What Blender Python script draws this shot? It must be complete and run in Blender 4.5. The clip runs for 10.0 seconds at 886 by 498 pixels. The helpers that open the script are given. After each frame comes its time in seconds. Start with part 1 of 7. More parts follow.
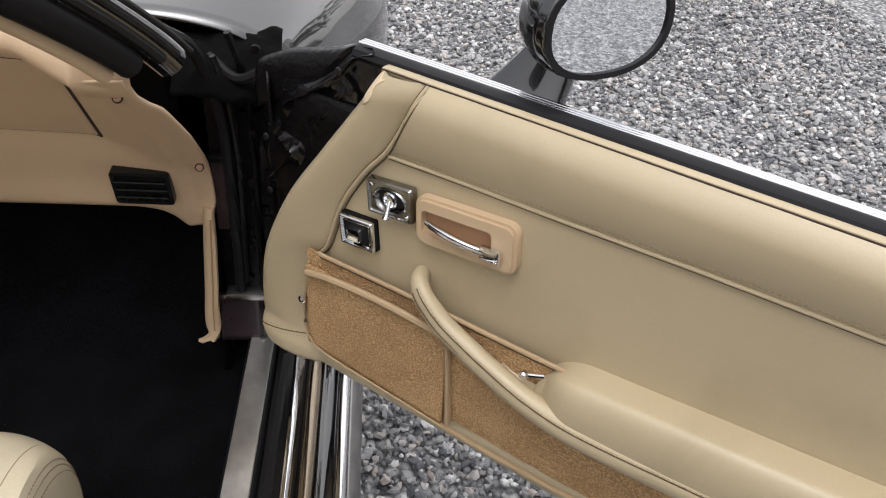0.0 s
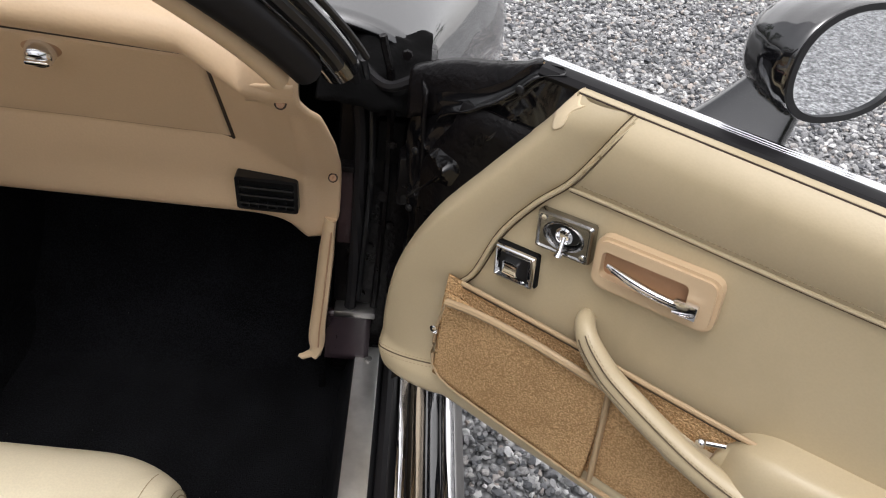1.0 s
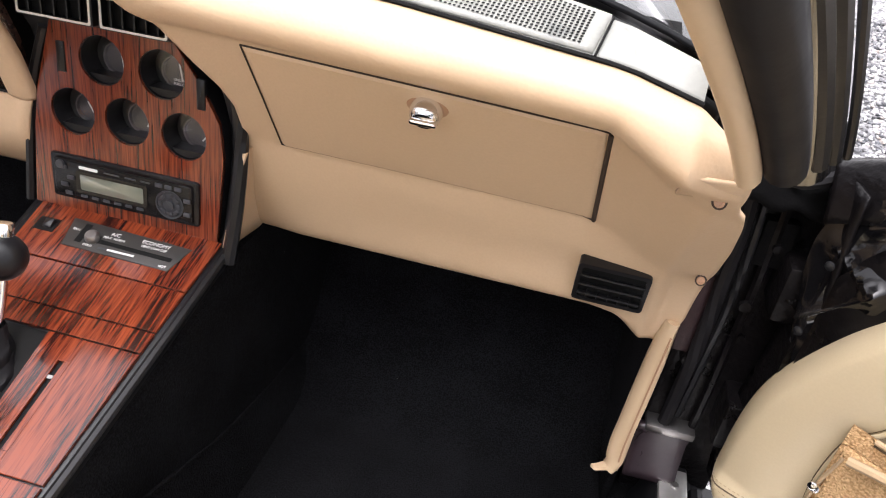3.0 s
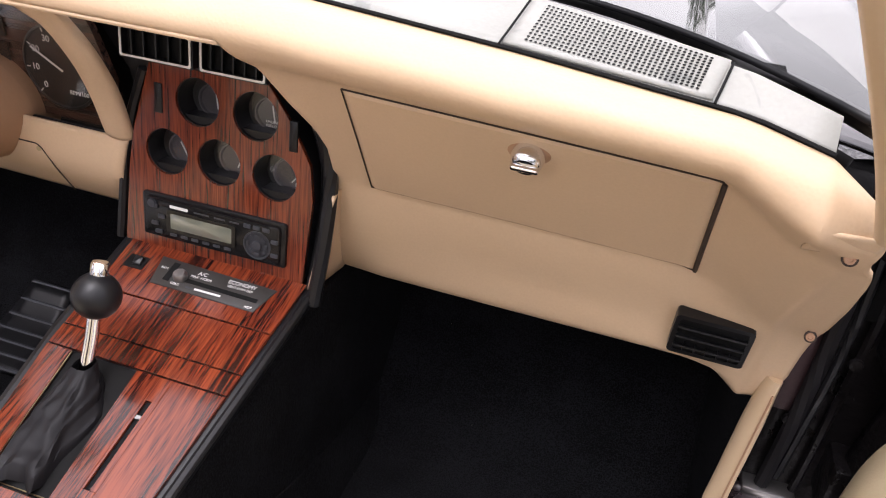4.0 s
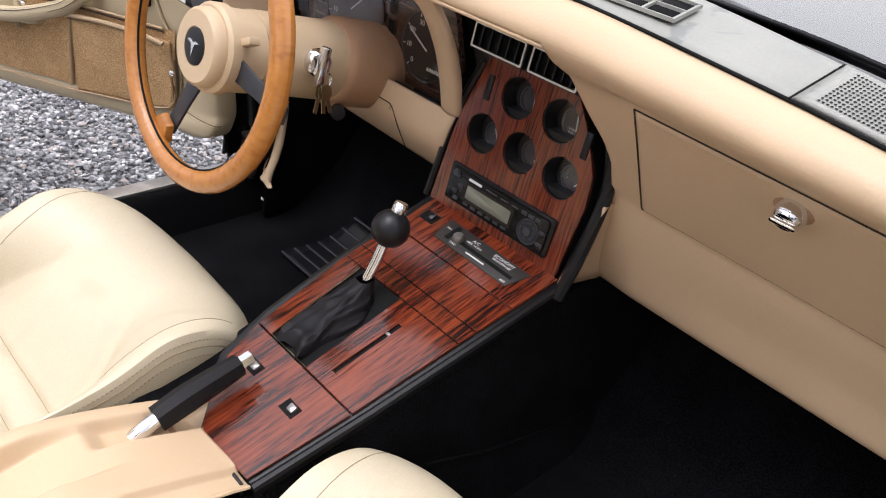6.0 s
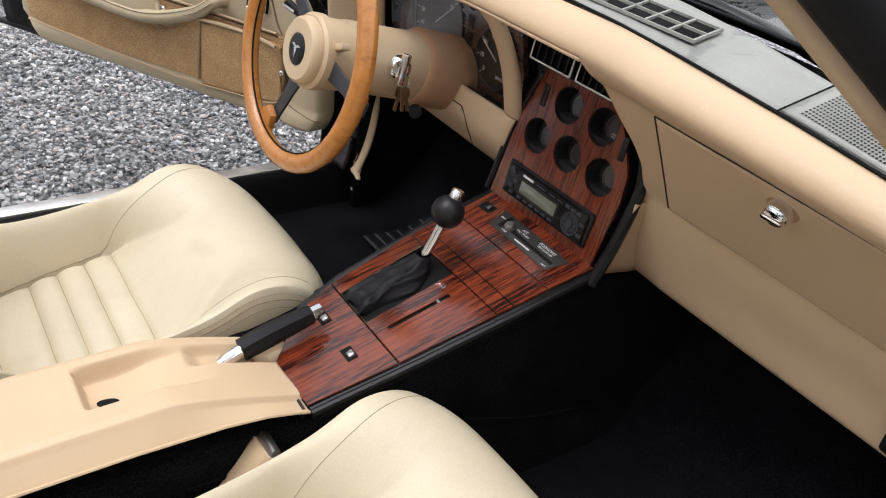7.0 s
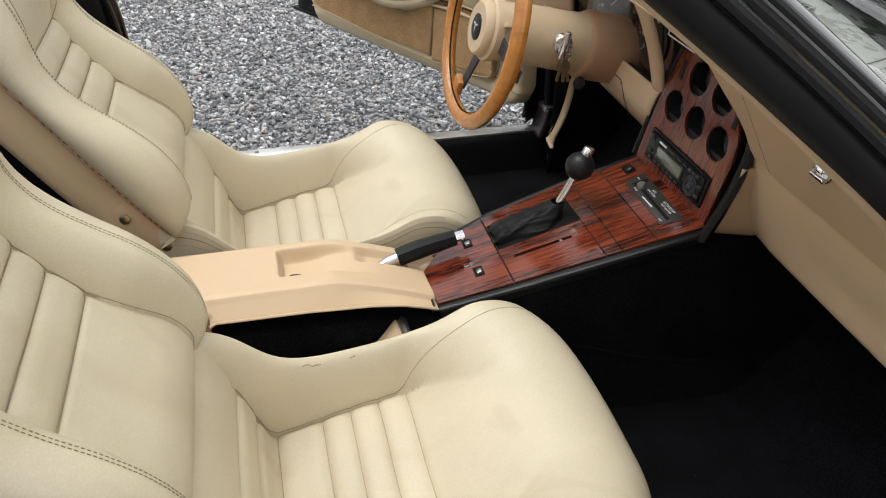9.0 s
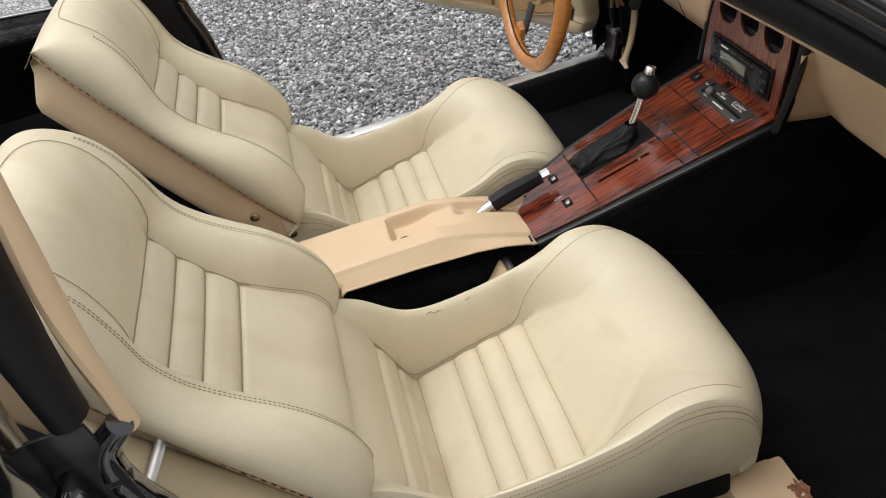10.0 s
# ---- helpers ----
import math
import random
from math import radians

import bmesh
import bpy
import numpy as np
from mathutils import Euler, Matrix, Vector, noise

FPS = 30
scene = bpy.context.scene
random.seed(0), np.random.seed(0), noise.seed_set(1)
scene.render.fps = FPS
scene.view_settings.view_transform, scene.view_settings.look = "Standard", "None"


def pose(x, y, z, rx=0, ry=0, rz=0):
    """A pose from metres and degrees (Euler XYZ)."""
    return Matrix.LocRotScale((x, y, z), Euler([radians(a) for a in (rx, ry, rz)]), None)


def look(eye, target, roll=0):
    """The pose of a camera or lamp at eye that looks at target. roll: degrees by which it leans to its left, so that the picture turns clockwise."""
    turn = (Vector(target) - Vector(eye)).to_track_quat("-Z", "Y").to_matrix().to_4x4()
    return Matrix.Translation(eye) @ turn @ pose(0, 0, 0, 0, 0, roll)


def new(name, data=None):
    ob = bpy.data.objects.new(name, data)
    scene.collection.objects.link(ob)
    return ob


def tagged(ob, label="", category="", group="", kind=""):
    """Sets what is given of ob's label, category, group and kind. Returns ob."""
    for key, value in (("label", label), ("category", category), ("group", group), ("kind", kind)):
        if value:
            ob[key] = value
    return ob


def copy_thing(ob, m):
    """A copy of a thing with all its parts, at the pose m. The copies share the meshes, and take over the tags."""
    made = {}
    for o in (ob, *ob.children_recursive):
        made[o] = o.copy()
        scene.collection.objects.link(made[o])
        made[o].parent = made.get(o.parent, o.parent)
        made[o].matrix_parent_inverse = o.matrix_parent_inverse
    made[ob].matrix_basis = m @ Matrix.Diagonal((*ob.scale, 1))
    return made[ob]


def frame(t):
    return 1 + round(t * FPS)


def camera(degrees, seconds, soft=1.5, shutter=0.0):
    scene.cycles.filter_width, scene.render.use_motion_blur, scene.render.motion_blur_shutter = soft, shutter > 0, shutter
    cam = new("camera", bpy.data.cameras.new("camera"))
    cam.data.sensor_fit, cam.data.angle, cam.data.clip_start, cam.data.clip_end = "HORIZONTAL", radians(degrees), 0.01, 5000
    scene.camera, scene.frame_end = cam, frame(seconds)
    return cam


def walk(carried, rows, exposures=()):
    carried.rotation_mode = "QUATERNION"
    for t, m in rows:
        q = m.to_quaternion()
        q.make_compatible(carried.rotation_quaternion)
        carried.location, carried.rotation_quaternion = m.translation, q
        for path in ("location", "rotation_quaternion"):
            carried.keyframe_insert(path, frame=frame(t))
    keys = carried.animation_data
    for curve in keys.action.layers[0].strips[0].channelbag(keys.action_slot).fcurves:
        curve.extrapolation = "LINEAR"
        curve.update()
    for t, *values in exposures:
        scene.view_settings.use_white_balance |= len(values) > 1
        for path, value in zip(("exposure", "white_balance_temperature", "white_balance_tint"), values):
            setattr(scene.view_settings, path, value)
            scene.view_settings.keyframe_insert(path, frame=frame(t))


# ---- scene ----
cam = camera(61.3, 10.0, soft=1.1)
PATH = [
    (0, (0.901, 0.009, 1.23), (1.101, 1.616, 0.057), 5.3),
    (0.5, (0.859, 0.058, 1.216), (0.938, 1.633, -0.014), 6.4),
    (1, (0.746, 0.107, 1.201), (0.898, 1.711, 0.014), 8.6),
    (1.5, (0.675, 0.143, 1.181), (0.776, 1.784, 0.043), 8.3),
    (2, (0.613, 0.194, 1.156), (0.578, 1.803, -0.032), 7.7),
    (2.5, (0.557, 0.219, 1.151), (0.358, 1.842, -0.001), 6.4),
    (3, (0.516, 0.229, 1.142), (0.231, 1.853, 0.009), 7.2),
    (3.2, (0.504, 0.231, 1.142), (0.196, 1.863, 0.027), 6.6),
    (4.5, (0.461, 0.243, 1.134), (-0.114, 1.85, 0.092), 6.3),
    (5, (0.468, 0.224, 1.139), (-0.292, 1.778, 0.135), 7.5),
    (5.5, (0.497, 0.2, 1.141), (-0.434, 1.674, 0.161), 8.6),
    (6, (0.556, 0.183, 1.149), (-0.562, 1.446, 0.075), 9.7),
    (6.2, (0.579, 0.161, 1.153), (-0.556, 1.421, 0.092), 10.7),
    (7.3, (0.743, 0.131, 1.209), (-0.608, 1.127, 0.122), 8.3),
    (7.5, (0.765, 0.125, 1.21), (-0.606, 1.092, 0.121), 8.2),
    (8, (0.81, 0.116, 1.22), (-0.571, 1.005, 0.079), 8.0),
    (8.5, (0.891, 0.157, 1.251), (-0.624, 0.777, 0.103), 5.5),
    (9, (0.993, 0.216, 1.272), (-0.58, 0.649, 0.115), 1.7),
    (9.5, (1.055, 0.234, 1.303), (-0.509, 0.476, 0.081), -5.4),
    (10, (1.101, 0.232, 1.345), (-0.465, 0.331, 0.105), -16.3),
]
EXPOSURES = [(0, -0.06, 6400, 12), (1, 0.08, 6400, 12), (2, 0.76, 6550, 14), (2.5, 1.13, 6400, 17), (3, 1.08, 6350, 17), (4.5, 0.71, 6350, 23), (5.5, 0.49, 6250, 21),
             (6, 0.40, 6200, 17), (7.5, 0.10, 6250, 11), (8.5, 0.05, 6300, 8), (10, -0.04, 6450, 10)]
walk(cam, [(t, look(eye, target, roll)) for t, eye, target, roll in PATH], EXPOSURES)

# ---- light ----
world = bpy.data.worlds.new("overcast_sky")
scene.world = world
world.use_nodes = True
wn, wl = world.node_tree.nodes, world.node_tree.links
sky = wn.new("ShaderNodeTexSky")
sky.sky_type = "NISHITA"
sky.sun_disc = False
sky.sun_elevation = radians(70)
sky.sun_rotation = radians(200)
sky.air_density, sky.dust_density, sky.ozone_density = 1.0, 6.0, 1.0
pale = wn.new("ShaderNodeHueSaturation")
pale.inputs["Saturation"].default_value = 0.12
wl.new(sky.outputs["Color"], pale.inputs["Color"])
wl.new(pale.outputs["Color"], wn["Background"].inputs["Color"])
wn["Background"].inputs["Strength"].default_value = 0.205
sun_data = bpy.data.lights.new("sun", "SUN")
sun_data.energy, sun_data.angle, sun_data.color = 2.0, radians(120), (1.0, 0.98, 0.95)
sun = new("sun", sun_data)
sun.matrix_world = look((2.1, 3.6, 2.7), (0, 0.4, 0.5))

# ---- materials ----


def mat(name, base, rough=0.5, metal=0.0, vary=0.12, scale=6.0, fine=120.0, bump=0.1, dist=0.001, coat=0.0, spec=0.5, warm=None, kind="noise"):
    """A surface with broad stains, fine grain and relief. vary: how far the colour strays; fine: the grain's scale per metre."""
    m = bpy.data.materials.new(name)
    m.use_nodes = True
    n, l = m.node_tree.nodes, m.node_tree.links
    b = n["Principled BSDF"]
    b.inputs["Roughness"].default_value = rough
    b.inputs["Metallic"].default_value = metal
    b.inputs["Coat Weight"].default_value = coat
    b.inputs["Coat Roughness"].default_value = 0.03
    b.inputs["Coat IOR"].default_value = 1.8 if coat > 0.95 else 1.5
    b.inputs["Specular IOR Level"].default_value = spec
    co = n.new("ShaderNodeTexCoord")
    big = n.new("ShaderNodeTexNoise")
    big.inputs["Scale"].default_value, big.inputs["Detail"].default_value = scale, 5.0
    l.new(co.outputs["Object"], big.inputs["Vector"])
    if kind == "cells":
        small = n.new("ShaderNodeTexVoronoi")
        small.inputs["Scale"].default_value = fine
        out = small.outputs["Distance"]
    else:
        small = n.new("ShaderNodeTexNoise")
        small.inputs["Scale"].default_value, small.inputs["Detail"].default_value = fine, 4.0
        out = small.outputs["Fac"]
    l.new(co.outputs["Object"], small.inputs["Vector"])
    mix = n.new("ShaderNodeMix")
    mix.data_type = "RGBA"
    dark = [c * (1 - vary) for c in base]
    lite = [min(1.0, c * (1 + vary)) for c in (warm or base)]
    mix.inputs["A"].default_value, mix.inputs["B"].default_value = (*dark, 1), (*lite, 1)
    add = n.new("ShaderNodeMath")
    add.operation = "MULTIPLY_ADD"
    l.new(out, add.inputs[0])
    add.inputs[1].default_value = 0.45
    l.new(big.outputs["Fac"], add.inputs[2])
    sub = n.new("ShaderNodeMath")
    sub.operation = "SUBTRACT"
    sub.use_clamp = True
    l.new(add.outputs[0], sub.inputs[0])
    sub.inputs[1].default_value = 0.22
    l.new(sub.outputs[0], mix.inputs["Factor"])
    l.new(mix.outputs["Result"], b.inputs["Base Color"])
    rr = n.new("ShaderNodeMapRange")
    rr.inputs["From Min"].default_value, rr.inputs["From Max"].default_value = 0.3, 0.7
    rr.inputs["To Min"].default_value, rr.inputs["To Max"].default_value = max(0.02, rough * 0.85), min(1, rough * 1.15)
    l.new(big.outputs["Fac"], rr.inputs["Value"])
    l.new(rr.outputs["Result"], b.inputs["Roughness"])
    bp = n.new("ShaderNodeBump")
    bp.inputs["Strength"].default_value, bp.inputs["Distance"].default_value = bump, dist
    l.new(out, bp.inputs["Height"])
    l.new(bp.outputs["Normal"], b.inputs["Normal"])
    return m


def wood(name, dark, mid, lite, along, rough=0.25, coat=0.6, stretch=14.0, lows=0.36, highs=0.66, tilt=0.0, run=0.075, figure=0.0):
    """Streaked wood; along: the axis of the grain (0, 1, 2), tilt: degrees by which the board leans about x, run: how long the streaks are."""
    m = bpy.data.materials.new(name)
    m.use_nodes = True
    n, l = m.node_tree.nodes, m.node_tree.links
    b = n["Principled BSDF"]
    b.inputs["Roughness"].default_value = rough
    b.inputs["Coat Weight"].default_value = coat
    b.inputs["Coat Roughness"].default_value = 0.12
    co = n.new("ShaderNodeTexCoord")
    mp = n.new("ShaderNodeMapping")
    sc = [stretch * 8] * 3
    sc[along] = stretch * run
    mp.inputs["Scale"].default_value = sc
    lean = n.new("ShaderNodeMapping")
    lean.inputs["Rotation"].default_value = (radians(tilt), 0, 0)
    l.new(co.outputs["Object"], lean.inputs["Vector"])
    l.new(lean.outputs["Vector"], mp.inputs["Vector"])
    a = n.new("ShaderNodeTexNoise")
    a.inputs["Scale"].default_value, a.inputs["Detail"].default_value, a.inputs["Roughness"].default_value = 1.0, 3.5, 0.55
    a.inputs["Distortion"].default_value = 0.12 + figure
    l.new(mp.outputs["Vector"], a.inputs["Vector"])
    fine = n.new("ShaderNodeTexNoise")
    fine.inputs["Scale"].default_value, fine.inputs["Detail"].default_value = 2.6, 1.0
    l.new(mp.outputs["Vector"], fine.inputs["Vector"])
    both = n.new("ShaderNodeMix")
    both.inputs["Factor"].default_value = 0.38
    l.new(a.outputs["Fac"], both.inputs["A"])
    l.new(fine.outputs["Fac"], both.inputs["B"])
    ramp = n.new("ShaderNodeValToRGB")
    e = ramp.color_ramp.elements
    e[0].position, e[0].color = lows, (*dark, 1)
    e[1].position, e[1].color = highs, (*lite, 1)
    k = e.new(0.4 * highs + 0.6 * lows)
    k.color = (*mid, 1)
    patch = n.new("ShaderNodeTexNoise")
    patch.inputs["Scale"].default_value, patch.inputs["Detail"].default_value = 0.16, 2.0
    l.new(mp.outputs["Vector"], patch.inputs["Vector"])
    swell = n.new("ShaderNodeMath")
    swell.operation = "MULTIPLY_ADD"
    swell.inputs[1].default_value = 0.45 * min(1.0, figure * 2)
    l.new(patch.outputs["Fac"], swell.inputs[0])
    l.new(both.outputs["Result"], swell.inputs[2])
    level = n.new("ShaderNodeMath")
    level.operation = "SUBTRACT"
    level.inputs[1].default_value = 0.225 * min(1.0, figure * 2)
    l.new(swell.outputs[0], level.inputs[0])
    l.new(level.outputs[0], ramp.inputs["Fac"])
    l.new(ramp.outputs["Color"], b.inputs["Base Color"])
    bp = n.new("ShaderNodeBump")
    bp.inputs["Strength"].default_value, bp.inputs["Distance"].default_value = 0.15, 0.0006
    l.new(a.outputs["Fac"], bp.inputs["Height"])
    l.new(bp.outputs["Normal"], b.inputs["Normal"])
    return m


def pane_glass(name, tint=(0.9, 0.95, 0.93)):
    m = bpy.data.materials.new(name)
    m.use_nodes = True
    n, l = m.node_tree.nodes, m.node_tree.links
    n.remove(n["Principled BSDF"])
    tr, gl, mx = n.new("ShaderNodeBsdfTransparent"), n.new("ShaderNodeBsdfGlossy"), n.new("ShaderNodeMixShader")
    tr.inputs["Color"].default_value = (*tint, 1)
    gl.inputs["Roughness"].default_value = 0.02
    lw, pw, ma = n.new("ShaderNodeLayerWeight"), n.new("ShaderNodeMath"), n.new("ShaderNodeMath")
    lw.inputs["Blend"].default_value = 0.5
    pw.operation, ma.operation = "POWER", "MULTIPLY_ADD"
    l.new(lw.outputs["Facing"], pw.inputs[0])
    pw.inputs[1].default_value = 4.0
    l.new(pw.outputs[0], ma.inputs[0])
    ma.inputs[1].default_value, ma.inputs[2].default_value = 0.9, 0.05
    l.new(ma.outputs[0], mx.inputs[0])
    l.new(tr.outputs[0], mx.inputs[1])
    l.new(gl.outputs[0], mx.inputs[2])
    l.new(mx.outputs[0], n["Material Output"].inputs["Surface"])
    return m


def pile_mat(name, deep, tip, lint, tufts=520):
    """Cut-pile carpet: dark between the tufts, lighter at their tips, in patches where the pile lies differently; lint: pale specks on it."""
    m = bpy.data.materials.new(name)
    m.use_nodes = True
    n, l = m.node_tree.nodes, m.node_tree.links
    b = n["Principled BSDF"]
    b.inputs["Roughness"].default_value, b.inputs["Specular IOR Level"].default_value = 0.95, 0.1
    co, tuft, lay = n.new("ShaderNodeTexCoord"), n.new("ShaderNodeTexNoise"), n.new("ShaderNodeTexNoise")
    tuft.inputs["Scale"].default_value, tuft.inputs["Detail"].default_value = tufts, 3.0
    lay.inputs["Scale"].default_value, lay.inputs["Detail"].default_value = 14, 4.0
    for t in (tuft, lay):
        l.new(co.outputs["Object"], t.inputs["Vector"])
    both = n.new("ShaderNodeMath")
    both.operation = "MULTIPLY_ADD"
    both.inputs[1].default_value = 0.35
    l.new(lay.outputs["Fac"], both.inputs[0])
    l.new(tuft.outputs["Fac"], both.inputs[2])
    ramp = n.new("ShaderNodeValToRGB")
    e = ramp.color_ramp.elements
    e[0].position, e[0].color = 0.58, (*deep, 1)
    e[1].position, e[1].color = 0.80, (*tip, 1)
    l.new(both.outputs[0], ramp.inputs["Fac"])
    out = ramp.outputs["Color"]
    if lint:
        cell, cut, mix = n.new("ShaderNodeTexVoronoi"), n.new("ShaderNodeMath"), n.new("ShaderNodeMix")
        cell.inputs["Scale"].default_value = 34
        l.new(co.outputs["Object"], cell.inputs["Vector"])
        cut.operation, cut.inputs[1].default_value = "LESS_THAN", 0.022
        l.new(cell.outputs["Distance"], cut.inputs[0])
        mix.data_type = "RGBA"
        l.new(cut.outputs[0], mix.inputs["Factor"])
        l.new(out, mix.inputs["A"])
        mix.inputs["B"].default_value = (0.14, 0.13, 0.12, 1)
        out = mix.outputs["Result"]
    l.new(out, b.inputs["Base Color"])
    bp = n.new("ShaderNodeBump")
    bp.inputs["Strength"].default_value, bp.inputs["Distance"].default_value = 0.9, 0.006
    l.new(tuft.outputs["Fac"], bp.inputs["Height"])
    l.new(bp.outputs["Normal"], b.inputs["Normal"])
    return m


LEATHER = mat("cream_leather", (0.55, 0.485, 0.35), 0.42, vary=0.08, scale=9, fine=420, bump=0.12, dist=0.0006, kind="cells", warm=(0.59, 0.515, 0.365))
LEATHER_DOOR = mat("beige_door_vinyl", (0.475, 0.388, 0.250), 0.38, vary=0.05, scale=7, fine=380, bump=0.1, dist=0.0006, kind="cells")
VINYL = mat("tan_dash_vinyl", (0.570, 0.410, 0.262), 0.48, vary=0.05, scale=8, fine=300, bump=0.16, dist=0.0008, kind="cells")
TAN = mat("tan_plastic", (0.575, 0.422, 0.266), 0.45, vary=0.06, scale=10, fine=260, bump=0.1, dist=0.0006)
# worn brown parts; also stands in for shade inside tan hollows
TAN_DARK = mat("worn_and_shade_brown_plastic", (0.40, 0.23, 0.13), 0.5, vary=0.12, scale=14, fine=200)
SEAM = mat("seam_thread", (0.31, 0.245, 0.15), 0.8, vary=0.1)
PIPING = mat("tan_piping_vinyl", (0.40, 0.285, 0.165), 0.45, vary=0.08, scale=20, fine=300)
PANEL_GREY = mat("charcoal_panel", (0.026, 0.024, 0.022), 0.42, vary=0.2, scale=30, fine=300, bump=0.05)
# for sewn grooves, and for the shade drawn along the piping
GROOVE_SHADE = mat("brown_groove_shade", (0.10, 0.07, 0.04), 0.8, vary=0.1)
SEAM_DARK = mat("dark_seam", (0.035, 0.02, 0.012), 0.8, vary=0.1)
CARPET = pile_mat("black_carpet", (0.0014, 0.0014, 0.0018), (0.0108, 0.0110, 0.0130), True, 430)
CARPET_TAN = pile_mat("tan_carpet", (0.43, 0.262, 0.125), (0.68, 0.445, 0.232), False, 400)
BLACK_PLASTIC = mat("black_plastic", (0.009, 0.009, 0.010), 0.35, vary=0.2, scale=20, fine=300, bump=0.08, spec=0.32)
BLACK_MATT = mat("matt_black", (0.006, 0.006, 0.006), 0.7, vary=0.3, scale=20, spec=0.15)
RUBBER = mat("black_rubber", (0.0085, 0.008, 0.009), 0.5, vary=0.35, scale=15, fine=150, spec=0.18)
FLAP = mat("black_vinyl_sheet", (0.0042, 0.004, 0.0045), 0.13, vary=0.4, scale=14, fine=60, bump=0.10, dist=0.002, spec=0.4)
DIRTY_BLACK = mat("dusty_black_paint", (0.0035, 0.0032, 0.0035), 0.3, vary=0.7, scale=22, fine=120, bump=0.55, dist=0.003, warm=(0.005, 0.0043, 0.0046), spec=0.13)
STEP_PAINT = mat("scuffed_dark_paint", (0.011, 0.009, 0.0105), 0.3, vary=0.5, scale=26, fine=140, bump=0.2, warm=(0.028, 0.018, 0.022))
WORN_PRIMER = mat("worn_maroon_primer", (0.016, 0.007, 0.0085), 0.45, vary=0.6, scale=40, fine=160, bump=0.4, dist=0.002, warm=(0.03, 0.016, 0.017), spec=0.3)
# darkest rough black, with almost no sheen
DEEP_BLACK = mat("deep_rough_black", (0.0026, 0.0025, 0.0026), 0.75, vary=0.6, scale=40, fine=150, bump=0.6, dist=0.002, spec=0.06)
PAINT = mat("gloss_black_paint", (0.006, 0.006, 0.007), 0.12, vary=0.1, scale=3, bump=0.0, coat=1.0)
CHROME = mat("chrome", (0.82, 0.82, 0.84), 0.1, 1.0, vary=0.04, scale=20, bump=0.03)
TARNISHED = mat("tarnished_chrome", (0.30, 0.295, 0.29), 0.16, 1.0, vary=0.35, scale=60, fine=200, bump=0.1)
STEEL = mat("brushed_aluminium", (0.74, 0.73, 0.71), 0.46, 1.0, vary=0.3, scale=16, fine=90, bump=0.2, dist=0.001)
DULL_STEEL = mat("dull_steel", (0.35, 0.34, 0.33), 0.4, 1.0, vary=0.2, scale=30)
GREY_TOP = mat("faded_grey_plastic", (0.290, 0.290, 0.262), 0.45, vary=0.2, scale=14, fine=260, bump=0.15)
def smeared(m, scale, low, high, colour):
    """Wiped and scuffed streaks of another colour over a surface."""
    n, l = m.node_tree.nodes, m.node_tree.links
    b = n["Principled BSDF"]
    was = b.inputs["Base Color"].links[0].from_socket
    co, nz, mr, mix = n.new("ShaderNodeTexCoord"), n.new("ShaderNodeTexNoise"), n.new("ShaderNodeMapRange"), n.new("ShaderNodeMix")
    nz.inputs["Scale"].default_value, nz.inputs["Detail"].default_value, nz.inputs["Distortion"].default_value = scale, 5.0, 1.2
    l.new(co.outputs["Object"], nz.inputs["Vector"])
    mr.inputs["From Min"].default_value, mr.inputs["From Max"].default_value = low, high
    l.new(nz.outputs["Fac"], mr.inputs["Value"])
    mix.data_type = "RGBA"
    l.new(mr.outputs["Result"], mix.inputs["Factor"])
    l.new(was, mix.inputs["A"])
    mix.inputs["B"].default_value = (*colour, 1)
    l.new(mix.outputs["Result"], b.inputs["Base Color"])


smeared(GREY_TOP, 11, 0.60, 0.64, (0.20, 0.205, 0.19))
smeared(LEATHER, 5, 0.52, 0.78, (0.475, 0.40, 0.265))
smeared(LEATHER_DOOR, 4, 0.55, 0.8, (0.40, 0.325, 0.205))
ROSEWOOD = wood("rosewood_veneer", (0.012, 0.0045, 0.004), (0.100, 0.0175, 0.0078), (0.205, 0.040, 0.0145), 1, 0.16, 0.6, 27.0, 0.37, 0.62, -14.25, 0.45, 0.5)
ROSEWOOD_UP = wood("rosewood_veneer_upright", (0.013, 0.005, 0.0045), (0.100, 0.0175, 0.0078), (0.195, 0.039, 0.0150), 2, 0.2, 0.45, 32.0, 0.345, 0.63, 7.8, 0.3, 0.2)
OAK = wood("honey_wood_rim", (0.28, 0.095, 0.016), (0.43, 0.165, 0.032), (0.52, 0.22, 0.045), 2, 0.25, 0.45, 7.0, 0.25, 0.75)
WOOD_FACE = wood("dark_cluster_face", (0.02, 0.012, 0.01), (0.06, 0.03, 0.022), (0.09, 0.045, 0.03), 0, 0.25, 0.8)
SPOKE = mat("dark_grey_spoke", (0.03, 0.032, 0.038), 0.4, vary=0.15, scale=20)
DIAL = mat("dial_black", (0.008, 0.008, 0.008), 0.4, vary=0.1)
DIAL_GREY = mat("dial_grey", (0.12, 0.11, 0.115), 0.35, vary=0.3, scale=30)
RADIO_BLACK = mat("radio_black", (0.005, 0.005, 0.0055), 0.22, vary=0.15, scale=20, bump=0.0, spec=0.35)
HUB_TAN = mat("cream_tan_plastic", (0.56, 0.42, 0.265), 0.42, vary=0.06, scale=10, fine=260, bump=0.06)
# bronze tint paints the tan door's reflection into the polished metal
COVER = mat("door_reflection_bronze", (0.34, 0.28, 0.21), 0.2, 1.0, vary=0.15, scale=14, bump=0.04)
VENT_LINE = mat("grey_painted_line", (0.66, 0.65, 0.60), 0.4, vary=0.1)
